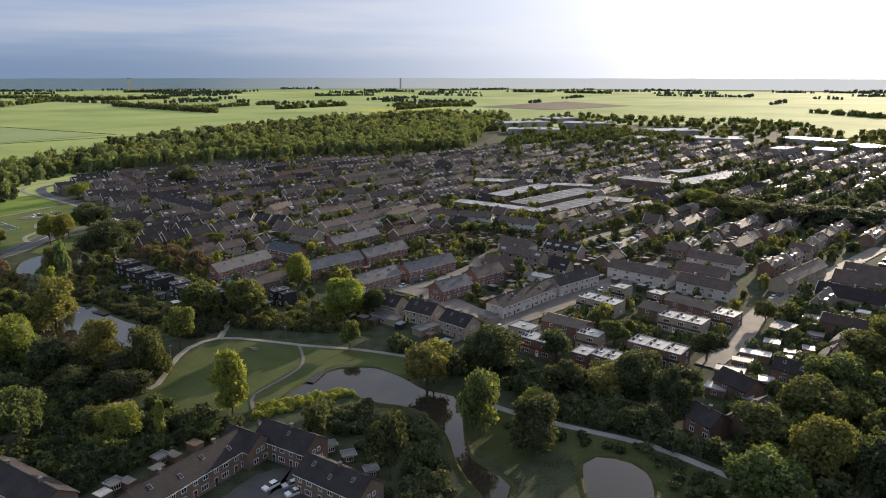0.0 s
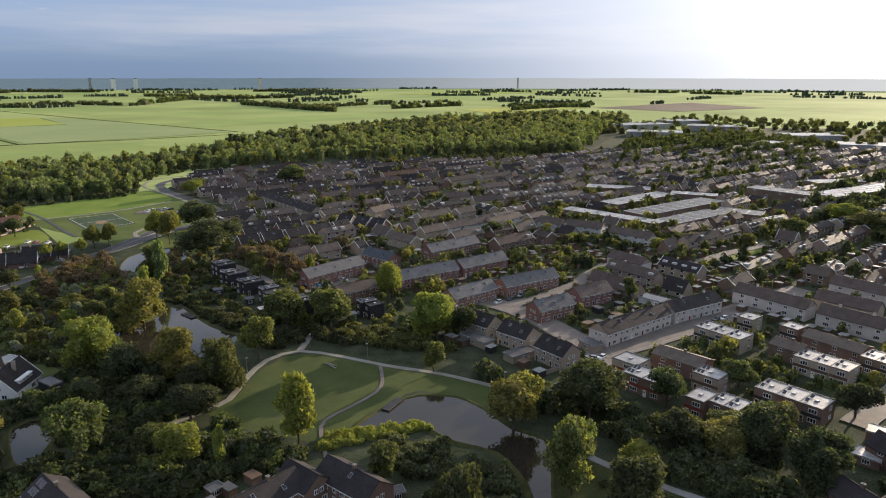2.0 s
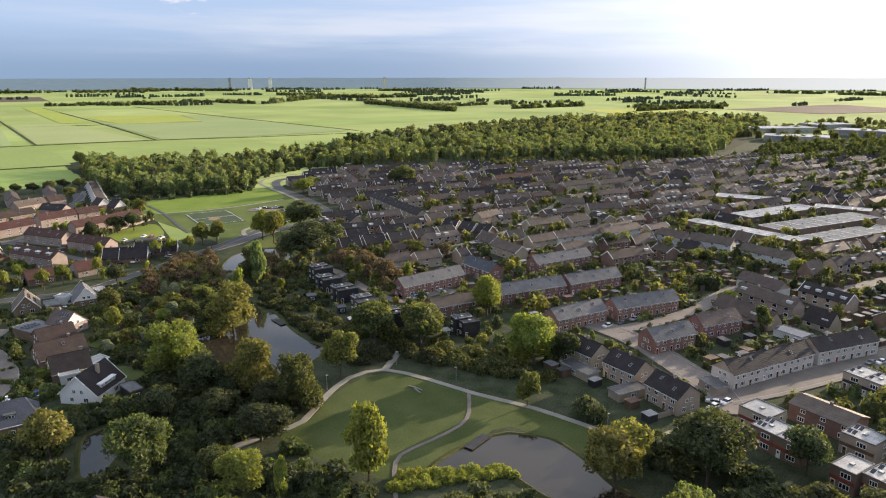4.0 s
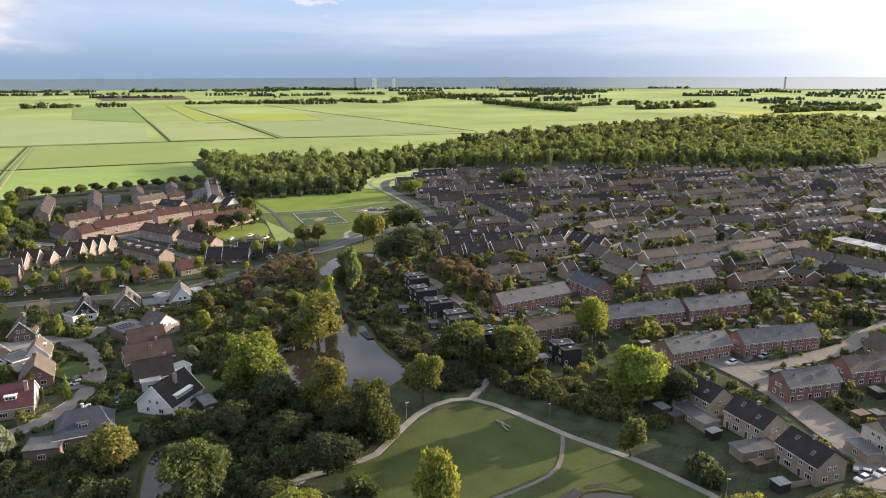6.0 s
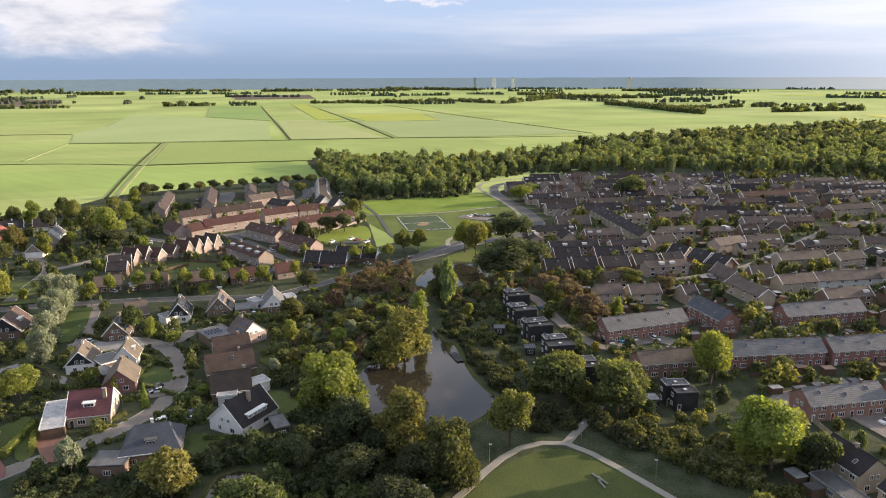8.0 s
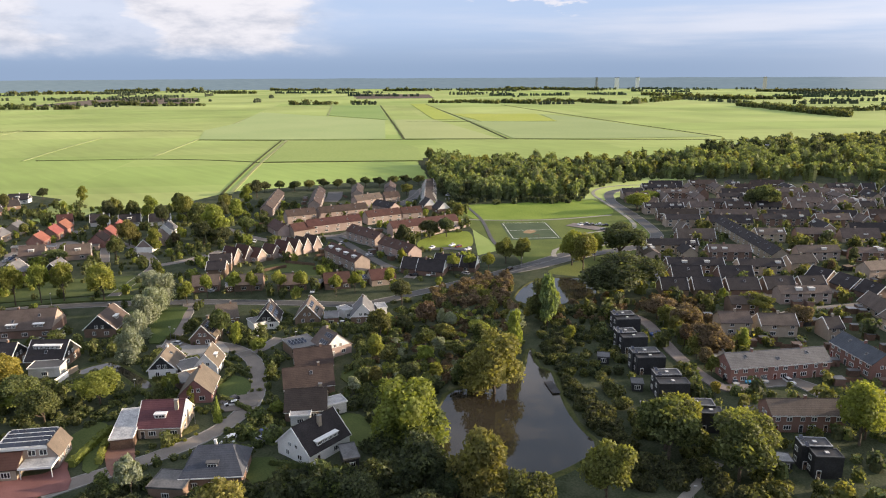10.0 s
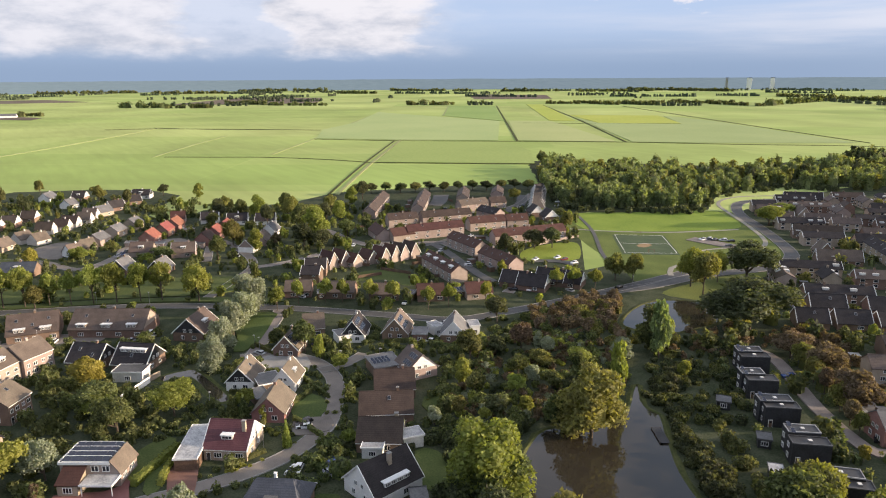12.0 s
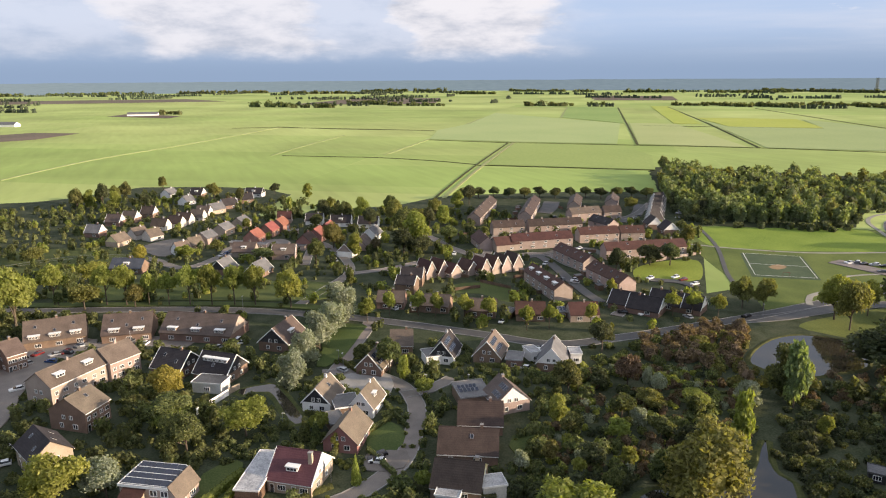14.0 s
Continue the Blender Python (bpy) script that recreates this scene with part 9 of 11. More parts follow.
scatter('shrubs', 'green bushes in the estate gardens', 'leaf_green', [(-607.8, -16.6), (-678.7, 161.6), (-523.6, 311.3), (-385.4, 470.0), (-235.7, 333.0), (-391.8, 82.1)], 967, (0.86, 2.16), (1.0, 1.9), 34, quads=60, gap=0.3)
scatter('shrubs', 'green garden bushes between the terraces', 'leaf_green', [(-176.2, 335.5), (-280.1, 659.5), (-122.2, 844.8), (62.2, 789.5), (192.5, 477.5), (94.9, 228.4), (40.0, 226.4), (-31.2, 278.2), (-91.8, 262.7)], 1397, (0.97, 2.48), (1.0, 2.0), 35, quads=60, gap=0.3)
scatter('shrubs', 'brown autumn bushes between the terraces', 'leaf_gold', [(-176.2, 335.5), (-280.1, 659.5), (-122.2, 844.8), (62.2, 789.5), (192.5, 477.5), (94.9, 228.4), (40.0, 226.4), (-31.2, 278.2), (-91.8, 262.7)], 322, (0.97, 2.38), (1.0, 2.0), 36, quads=60, gap=0.3)
scatter('woodland', 'tall sunlit trees along the eastern road', 'leaf_green', [(82.3, 164.4), (103.4, 183.0), (134.2, 214.4), (163.9, 245.0), (197.8, 270.1), (193.6, 245.0), (149.0, 197.6), (115.0, 164.5), (78.8, 133.8), (64.0, 133.8)], 84, (2.9, 4.6), (2.0, 2.8), 75, quads=330, size=0.42, gap=0.5)
scatter('woodland', 'dark trees along the eastern road', 'leaf_dark', [(91.9, 148.9), (128.5, 176.5), (178.3, 223.9), (235.9, 245.2), (156.7, 140.0), (83.4, 106.1), (70.2, 121.1)], 132, (2.9, 4.6), (1.8, 2.6), 76, quads=200, size=0.45, gap=0.5)
scatter('garden_trees', 'dark trees among the eastern garages', 'leaf_dark', [(78.0, 190.0), (98.0, 224.0), (122.0, 244.0), (150.0, 285.0), (196.0, 318.0), (206.0, 276.0), (160.0, 240.0), (120.0, 196.0), (96.0, 176.0)], 120, (1.6, 3.4), (1.3, 2.0), 91, quads=130, size=0.42, gap=0.4)
scatter('shrubs', 'dark bushes round the small pond', 'leaf_dark', [(14.0, 184.0), (34.0, 178.0), (54.0, 166.0), (70.0, 149.0), (72.0, 136.0), (60.0, 140.0), (46.0, 158.0), (34.0, 170.0), (20.0, 160.0)], 46, (0.9, 2.2), (0.7, 1.3), 92, gap=0.2)
scatter('woodland', 'trees between the halls of the business estate', 'leaf_green', [(54.7, 1223.6), (289.0, 1681.3), (550.6, 1481.3), (715.0, 1137.7), (849.6, 1041.1), (635.0, 772.1), (424.4, 853.6), (246.5, 969.7)], 384, (4.4, 7.7), (1.4, 2.0), 77, quads=60, size=0.9, gap=2)
scatter('shrubs', 'dark bushes on the canal bank gardens', 'leaf_dark', [(-188.9, 318.8), (-186.2, 334.9), (-175.2, 350.0), (-154.1, 336.7), (-132.5, 296.3), (-141.0, 276.8), (-160.7, 292.0)], 117, (0.86, 2.16), (0.9, 1.8), 71, gap=0.3)
scatter('shrubs', 'olive bushes on the canal bank gardens', 'leaf_green', [(-188.9, 318.8), (-186.2, 334.9), (-175.2, 350.0), (-154.1, 336.7), (-132.5, 296.3), (-141.0, 276.8), (-160.7, 292.0)], 74, (0.86, 2.16), (0.9, 1.8), 72, gap=0.3)
scatter('shrubs', 'brown autumn bushes along the canal path', 'leaf_rust', [(-203.0, 329.3), (-183.7, 361.9), (-166.2, 370.8), (-150.5, 345.1), (-178.6, 314.3)], 53, (0.97, 2.16), (1.2, 1.9), 73, gap=0.3)
scatter('shrubs', 'brown autumn bushes beside the cube houses', 'leaf_rust', [(-173.2, 377.0), (-134.5, 340.4), (-107.4, 312.0), (-101.4, 323.5), (-131.8, 361.7), (-164.5, 396.1)], 64, (1.08, 2.59), (1.2, 2.0), 74, gap=0.3)
scatter('garden_trees', 'leafy green trees in gardens and streets', 'leaf_green', [(-176.2, 335.5), (-280.1, 659.5), (-179.5, 802.1), (73.1, 956.9), (342.8, 861.2), (346.1, 516.6), (137.5, 239.2), (40.9, 233.5), (-31.2, 278.2), (-94.1, 268.1)], 556, (1.7, 3.7), (1.7, 2.5), 61, quads=90, size=0.55, gap=0.8)
scatter('garden_trees', 'dark green trees in gardens and streets', 'leaf_dark', [(-176.2, 335.5), (-280.1, 659.5), (-179.5, 802.1), (73.1, 956.9), (342.8, 861.2), (346.1, 516.6), (137.5, 239.2), (40.9, 233.5), (-31.2, 278.2), (-94.1, 268.1)], 337, (1.7, 3.7), (1.7, 2.5), 62, quads=90, size=0.55, gap=0.8)
scatter('garden_trees', 'golden trees in gardens and streets', 'leaf_gold', [(-176.2, 335.5), (-280.1, 659.5), (-179.5, 802.1), (73.1, 956.9), (342.8, 861.2), (346.1, 516.6), (137.5, 239.2), (40.9, 233.5), (-31.2, 278.2), (-94.1, 268.1)], 202, (1.7, 3.7), (1.7, 2.5), 63, quads=90, size=0.55, gap=0.8)
scatter('garden_trees', 'leafy trees in the estate gardens', 'leaf_lime', [(-607.8, -16.6), (-678.7, 161.6), (-519.2, 309.8), (-385.4, 470.0), (-235.7, 333.0), (-281.9, 228.1), (-391.8, 82.1)], 237, (1.4, 2.59), (1.7, 2.4), 64, quads=90, size=0.55, gap=0.8)
scatter('garden_trees', 'dark trees in the estate gardens', 'leaf_green', [(-607.8, -16.6), (-678.7, 161.6), (-519.2, 309.8), (-385.4, 470.0), (-235.7, 333.0), (-281.9, 228.1), (-391.8, 82.1)], 412, (1.4, 2.81), (1.7, 2.6), 65, quads=90, size=0.55, gap=0.8)
scatter('garden_trees', 'green trees in the near gardens', 'leaf_green', [(-394.1, 21.6), (-328.0, 171.2), (-265.9, 222.6), (-232.2, 262.7), (-168.1, 224.6), (-213.2, 79.3)], 137, (1.3, 2.59), (1.6, 2.4), 66, quads=170, size=0.4, gap=0.8)
scatter('woodland', 'tall green mixed wood along the village edge', 'leaf_wood', [(-514.1, 541.7), (-413.6, 479.2), (-382.6, 497.6), (-345.8, 547.0), (-377.0, 610.4), (-373.7, 678.1), (-334.1, 710.8), (-289.7, 746.8), (-177.6, 819.5), (-53.9, 881.0), (29.3, 894.0), (96.8, 1389.2), (-85.0, 1265.9), (-243.5, 1080.2), (-389.6, 919.4), (-457.3, 727.6), (-582.4, 610.3)], 960, (3.7, 6.4), (2.4, 3.3), 41, quads=140, size=0.7, gap=0)
scatter('woodland', 'dark trees in the mixed wood', 'leaf_dark', [(-514.1, 541.7), (-413.6, 479.2), (-382.6, 497.6), (-345.8, 547.0), (-377.0, 610.4), (-373.7, 678.1), (-334.1, 710.8), (-289.7, 746.8), (-177.6, 819.5), (-53.9, 881.0), (29.3, 894.0), (96.8, 1389.2), (-85.0, 1265.9), (-243.5, 1080.2), (-389.6, 919.4), (-457.3, 727.6), (-582.4, 610.3)], 264, (3.5, 5.9), (2.4, 3.3), 42, quads=140, size=0.7, gap=0)
scatter('woodland', 'golden autumn trees in the mixed wood', 'leaf_gold', [(-514.1, 541.7), (-413.6, 479.2), (-382.6, 497.6), (-345.8, 547.0), (-377.0, 610.4), (-373.7, 678.1), (-334.1, 710.8), (-289.7, 746.8), (-177.6, 819.5), (-53.9, 881.0), (29.3, 894.0), (96.8, 1389.2), (-85.0, 1265.9), (-243.5, 1080.2), (-389.6, 919.4), (-457.3, 727.6), (-582.4, 610.3)], 312, (3.3, 5.3), (2.4, 3.3), 43, quads=140, size=0.7, gap=0)
scatter('undergrowth', 'dark bushes along the edge of the wood', 'leaf_dark', [(-478.8, 510.0), (-402.0, 468.0), (-370.2, 484.2), (-334.1, 535.0), (-366.8, 600.6), (-364.7, 674.4), (-328.2, 699.8), (-340.2, 722.0), (-387.5, 699.8), (-389.9, 628.3), (-358.3, 559.7), (-393.8, 509.9), (-428.5, 496.1), (-499.3, 538.3)], 212, (1.73, 3.46), (1.0, 1.7), 78, quads=110, size=0.45, gap=0)
scatter('woodland', 'dense young trees at the corner of the wood', 'leaf_wood', [(-514.1, 541.7), (-413.6, 479.2), (-382.6, 497.6), (-345.8, 547.0), (-377.0, 610.4), (-434.9, 656.3), (-492.1, 616.6), (-558.2, 592.3)], 192, (3.3, 5.1), (2.3, 3.2), 79, quads=200, size=0.55, gap=0)
scatter('woodland', 'dark wood behind the village', 'leaf_dark', [(-453.5, 901.2), (-432.2, 1009.6), (-363.6, 1215.7), (-247.8, 1481.6), (-3.0, 1729.8), (145.0, 1596.5), (118.3, 1292.0), (-72.6, 1112.4), (-282.6, 968.4)], 504, (5.0, 7.7), (1.9, 2.7), 44, quads=75, size=1.1, gap=0)
scatter('woodland', 'green wood behind the village', 'leaf_wood', [(-453.5, 901.2), (-432.2, 1009.6), (-363.6, 1215.7), (-247.8, 1481.6), (-3.0, 1729.8), (145.0, 1596.5), (118.3, 1292.0), (-72.6, 1112.4), (-282.6, 968.4)], 456, (5.0, 7.7), (1.9, 2.7), 45, quads=75, size=1.1, gap=0)
scatter('woodland', 'leafy trees beyond the school', 'leaf_green', [(47.3, 768.7), (96.4, 1035.4), (253.3, 1189.4), (361.8, 1084.0), (259.2, 769.9), (147.1, 680.6), (91.8, 680.4)], 312, (3.3, 5.5), (2.0, 3.0), 46, quads=80, size=0.8, gap=1)
scatter('woodland', 'dark trees in the eastern streets', 'leaf_dark', [(169.4, 565.6), (302.6, 723.1), (411.6, 644.6), (444.8, 483.7), (336.5, 359.9), (268.9, 412.9), (197.4, 463.2)], 360, (3.3, 5.5), (2.0, 3.0), 47, quads=80, size=0.8, gap=1)
scatter('woodland', 'trees among the eastern streets', 'leaf_green', [(-41.8, 609.0), (165.7, 953.8), (628.4, 957.0), (452.0, 413.4), (229.3, 197.8), (165.6, 245.0), (129.1, 371.4), (39.7, 412.1)], 192, (2.2, 4.0), (1.8, 2.6), 48, quads=80, size=0.7, gap=2.5)

# ---- hedgerows and clumps far out on the polder ----


def tree_line(x0, y0, x1, y1, height, seed):
    r = random.Random(seed)
    n = max(4, int(math.hypot(x1 - x0, y1 - y0) / (height * 0.42)))
    spots = []
    for i in range(n):
        t = (i + r.random()) / n
        if noise.noise(Vector((t * 6, seed, 0))) < -0.28:
            continue
        h = height * r.uniform(0.55, 1.1)
        spots.append((x0 + (x1 - x0) * t + r.uniform(-9, 9), y0 + (y1 - y0) * t + r.uniform(-9, 9), h * r.uniform(0.45, 0.85), h * r.uniform(0.6, 1.0)))
    if spots:
        thicket("tree_line", "distant line of dark trees round a farm on the polder", "leaf_green", spots, 46, height * 0.085, True)


tree_line(-2428.0, 470.9, -2362.1, 577.7, 22.0, 0)
tree_line(-2309.0, 585.6, -2241.1, 696.4, 17.6, 1)
tree_line(-2481.2, 817.4, -2346.4, 938.8, 17.6, 2)
tree_line(-2311.6, 906.8, -2168.3, 1051.3, 14.3, 3)
tree_line(-3537.0, 1699.1, -3405.2, 1868.3, 22.0, 4)
tree_line(-2038.0, 1259.9, -1958.2, 1387.6, 19.8, 5)
tree_line(-2002.8, 1481.0, -1973.9, 1526.5, 13.2, 6)
tree_line(-3293.8, 2596.1, -3097.0, 2835.7, 24.2, 7)
tree_line(-1827.1, 1676.6, -1681.1, 1831.0, 13.2, 8)
tree_line(-1635.5, 1828.7, -1560.8, 1948.9, 16.5, 9)
tree_line(-1579.3, 1993.8, -1473.8, 2162.5, 13.2, 10)
tree_line(-2077.3, 187.8, -2053.4, 229.2, 14.3, 11)
tree_line(-4171.2, 884.6, -4045.8, 1249.1, 22.0, 12)
tree_line(-4557.4, -592.1, -4574.5, -470.0, 22.0, 13)
tree_line(-4585.3, -353.0, -4607.8, 156.6, 22.0, 14)
tree_line(-1839.1, 1804.9, -1615.1, 1785.2, 15.4, 15)
tree_line(-1672.3, 1847.5, -1495.7, 1853.5, 16.5, 16)
tree_line(-1651.8, 2071.0, -1284.2, 2029.2, 14.3, 17)
tree_line(-1768.9, 2871.4, -1176.7, 2645.0, 19.8, 18)
tree_line(-991.3, 2147.5, -587.4, 1845.5, 19.8, 19)
tree_line(-720.2, 1942.0, -543.8, 2307.0, 15.4, 20)
tree_line(-463.1, 1973.5, -304.7, 2196.8, 19.8, 21)
tree_line(-165.0, 2155.7, 90.1, 2149.0, 15.4, 22)
tree_line(-1677.4, 3753.5, -1207.6, 3742.6, 22.0, 23)
tree_line(-3091.2, 3392.3, -2398.4, 3438.4, 22.0, 24)
tree_line(-1301.4, 2089.7, -1385.9, 2518.8, 22.0, 25)
tree_line(-1385.9, 2518.8, -1078.7, 2813.5, 19.8, 26)
tree_line(-129.8, 1941.5, 102.2, 2308.9, 16.5, 27)
tree_line(-844.2, 2027.3, -576.7, 1793.3, 19.8, 28)
tree_line(629.6, 3692.3, 839.8, 3591.7, 19.8, 29)
tree_line(358.2, 3916.2, 588.4, 3803.4, 19.8, 30)
tree_line(586.2, 1481.8, 682.8, 1322.6, 13.2, 31)
tree_line(946.2, 1813.4, 988.1, 1581.6, 15.4, 32)
tree_line(-4593.5, 356.8, -4537.1, 857.4, 24.2, 33)
tree_line(-4400.2, 1414.0, -4211.1, 1914.8, 24.2, 34)
tree_line(-2933.8, 2840.2, -2762.4, 3243.0, 22.0, 35)
tree_line(-3970.8, 2235.8, -3514.0, 2544.2, 19.8, 36)


def far_woods(count, seed):
    """Rows and clumps of trees scattered over the polder towards the horizon."""
    r = random.Random(seed)
    spots = []
    for _ in range(count):
        d, a = r.uniform(2300, 4550), radians(r.uniform(35, 205))
        x, y = d * math.cos(a) - 40, d * math.sin(a) + 60
        way, length = radians(r.choice((55, 55, 145)) + r.uniform(-4, 4)), r.uniform(60, 420)
        for i in range(int(length / 11)):
            if r.random() < 0.75:
                u = i * 11 - length / 2
                h = r.uniform(8, 16)
                spots.append((x + u * math.cos(way) + r.uniform(-6, 6), y + u * math.sin(way) + r.uniform(-6, 6), r.uniform(5, 9), h))
    thicket("far_woods", "scattered rows of trees far out on the polder", "far_wood", spots, 16, 1.6, True)


far_woods(95, 5)


def far_belts(count, seed):
    """Long low belts of trees and hedges far out, closing up towards the skyline."""
    r = random.Random(seed)
    s = Shape()
    for _ in range(count):
        d, a = 4650 - 1500 * r.random() ** 1.6, radians(r.uniform(30, 205))
        x, y = d * math.cos(a) - 40, d * math.sin(a) + 60
        way = a + radians(90 + r.uniform(-25, 25))
        n = r.randint(10, 40)
        u0 = -n * 5.0
        for i in range(n):
            if r.random() < 0.14:
                continue
            u, h, w = u0 + i * 10, r.uniform(7, 15), r.uniform(5, 9)
            cx, cy = x + u * math.cos(way), y + u * math.sin(way)
            ring = [(math.cos(1.0472 * q + u), math.sin(1.0472 * q + u)) for q in (0, 2, 4)]
            lo, hi = [(cx + w * p, cy + w * o, 0) for p, o in ring], [(cx + 0.7 * w * p, cy + 0.7 * w * o, h) for p, o in ring]
            for q in range(3):
                s.face([lo[q], lo[(q + 1) % 3], hi[(q + 1) % 3], hi[q]])
            s.face(hi)
    tagged(part("tree_belts", s, "far_wood"), "long dark belts of trees far out on the polder", "trees", kind="stuff")


far_belts(46, 8)

# ---- ditches, tracks and fields ----
DITCH = 'narrow reedy ditch between pastures'
TRACK = 'pale worn field track between pastures'
for words, mat, width, line in (
    (TRACK, 'track_grass', 3.4, [(-549.0, 360.0), (-711.5, 471.0), (-944.7, 637.0)]),
    (DITCH, 'ditch_reed', 2.2, [(-553.5, 354.5), (-714.5, 464.0), (-947.7, 630.0)]),
    (DITCH, 'ditch_reed', 2.6, [(-728.8, 475.7), (-688.4, 526.0), (-613.0, 619.9)]),
    (DITCH, 'ditch_reed', 2.0, [(-919.7, 300.4), (-879.4, 354.3), (-846.0, 400.0), (-790.0, 446.0), (-733.3, 477.9)]),
    (DITCH, 'ditch_reed', 2.4, [(-1043.6, 540.3), (-946.6, 629.4), (-846.4, 752.4), (-732.8, 885.0), (-627.3, 977.0), (-514.7, 1090.4), (-412.6, 1144.2)]),
    (DITCH, 'ditch_reed', 2.2, [(-1443.9, 383.6), (-1326.7, 477.3), (-1263.9, 560.2), (-1205.1, 619.9)]),
    (TRACK, 'track_grass', 3.0, [(-821.5, 14.8), (-969.0, 84.0), (-1091.5, 170.0), (-1218.9, 256.0), (-1438.5, 393.6)]),
    (TRACK, 'track_grass', 2.6, [(-926.0, 287.7), (-1044.8, 358.9), (-1184.2, 449.9)]),
    (TRACK, 'track_grass', 2.6, [(-869.9, 415.8), (-1041.7, 540.1), (-1339.3, 744.2), (-1704.8, 998.8)]),
    (DITCH, 'ditch_reed', 3.4, [(-1787.7, 1441.7), (-1218.9, 1041.7), (-837.0, 772.4)]),
    (DITCH, 'ditch_reed', 3.2, [(-1749.6, 1593.1), (-1192.3, 1212.3), (-732.7, 886.5)]),
    (DITCH, 'ditch_reed', 2.6, [(-1547.7, 1731.3), (-947.9, 1379.6), (-530.4, 1143.0)]),
    (DITCH, 'ditch_reed', 2.2, [(-1143.0, 1016.6), (-1036.7, 1128.5), (-928.1, 1242.6)]),
    (DITCH, 'ditch_reed', 2.2, [(-1206.4, 618.3), (-1323.0, 501.3), (-1421.3, 377.0), (-1446.2, 300.4)]),
    (TRACK, 'track_grass', 4.0, [(-1896.3, 1335.8), (-1437.3, 1025.1)]),
):
    road('ditch' if words == DITCH else 'track', words, mat, line, width, kerb=False)
zone('stubble_field', 'bright yellow-green mown field', 'field', 'straw_field', [(-1820.0, 1585.2), (-1781.3, 1622.5), (-1118.9, 1146.0), (-1155.4, 1107.9)], sharp=True)
zone('stubble_field', 'bright yellow-green mown field', 'field', 'straw_field', [(-1285.5, 1282.5), (-1145.6, 1425.5), (-939.0, 1256.0), (-1035.1, 1135.1)], sharp=True)
zone('pasture', 'darker green pasture parcel', 'field', 'pasture_dark', [(-937.0, 634.9), (-839.8, 747.5), (-724.5, 705.0), (-616.5, 622.8), (-726.4, 486.8)], sharp=True)
zone('pasture', 'pale green pasture parcel', 'field', 'pasture_pale', [(-1210.0, 1042.0), (-1146.0, 1104.0), (-745.0, 880.0), (-842.0, 778.0)], sharp=True)
zone('pasture', 'pale green pasture parcel', 'field', 'pasture_pale', [(-1180.0, 1208.0), (-1045.0, 1140.0), (-930.0, 1245.0), (-1130.0, 1425.0), (-960.0, 1370.0), (-540.0, 1130.0), (-640.0, 985.0), (-730.0, 896.0)], sharp=True)
zone('pasture', 'darker green pasture parcel', 'field', 'pasture_dark', [(-1780.0, 1430.0), (-1440.0, 1190.0), (-1210.0, 1028.0), (-1450.0, 1030.0), (-1890.0, 1335.0)], sharp=True)
zone('pasture', 'pale green pasture parcel', 'field', 'pasture_pale', [(-1212.0, 628.0), (-1050.0, 548.0), (-955.0, 640.0), (-860.0, 755.0), (-1210.0, 1020.0), (-1440.0, 1000.0), (-1690.0, 985.0), (-1345.0, 752.0)], sharp=True)
zone('ploughed_field', 'dark brown ploughed field', 'field', 'ploughed', [(-2897.2, 2117.8), (-2599.8, 2265.8), (-2307.3, 1936.4), (-2500.8, 1837.3)], sharp=True)
zone('ploughed_field', 'dark brown ploughed field', 'field', 'ploughed', [(-3639.8, -426.0), (-3480.4, 328.3), (-3053.0, 456.4), (-3164.1, -351.6)], sharp=True)
zone('ploughed_field', 'bare brown ploughed field', 'field', 'ploughed', [(-2552.5, 613.4), (-3164.4, 1058.5), (-2952.7, 1357.8), (-2365.1, 1091.9)], sharp=True)
zone('ploughed_field', 'bare brown ploughed field', 'field', 'ploughed', [(-2344.9, 1738.6), (-2912.8, 2162.0), (-2571.7, 2311.7), (-2170.4, 1996.0)], sharp=True)
zone('ploughed_field', 'dark ploughed field', 'field', 'ploughed', [(-2028.4, 60.2), (-2154.6, 111.0), (-1959.8, 231.7), (-1866.0, 201.8)], sharp=True)
zone('ploughed_field', 'pink-brown ploughed strip', 'field', 'ploughed', [(-1461.8, -85.3), (-1492.2, -37.8), (-1438.2, 38.4), (-1329.1, -18.1), (-1307.3, -61.2)], sharp=True)
zone('stubble_field', 'pale mown field', 'field', 'straw_field', [(-270.0, 1957.7), (45.6, 2286.4), (88.8, 2114.4), (-161.9, 1786.2)], sharp=True)
zone('stubble_field', 'pale mown field', 'field', 'straw_field', [(-807.2, 3356.0), (-489.1, 4296.0), (-13.3, 4032.0), (-383.9, 3366.5)], sharp=True)
zone('ploughed_field', 'brown ploughed field', 'field', 'ploughed', [(93.6, 2111.3), (436.6, 2552.8), (584.8, 2194.0), (303.1, 1947.6)], sharp=True)
gable_house('long white farm barn on the polder', -2028.2, 143.9, 82.3, 73.8, 19.2, 4.8, 9.6, wall='plaster_white', roof='tiles_grey', detail=0, chimneys=0)
gable_house('white farm barn on the polder', -1713.6, -108.5, 61.2, 36.5, 19.2, 4.8, 9.6, wall='plaster_white', roof='tiles_grey', detail=0, chimneys=0)
gable_house('long grey barn at the edge of the wood', -404.8, 989.4, 21.4, 49.6, 16.8, 4.8, 8.4, wall='brick_brown', roof='felt_pale', detail=0, chimneys=0)

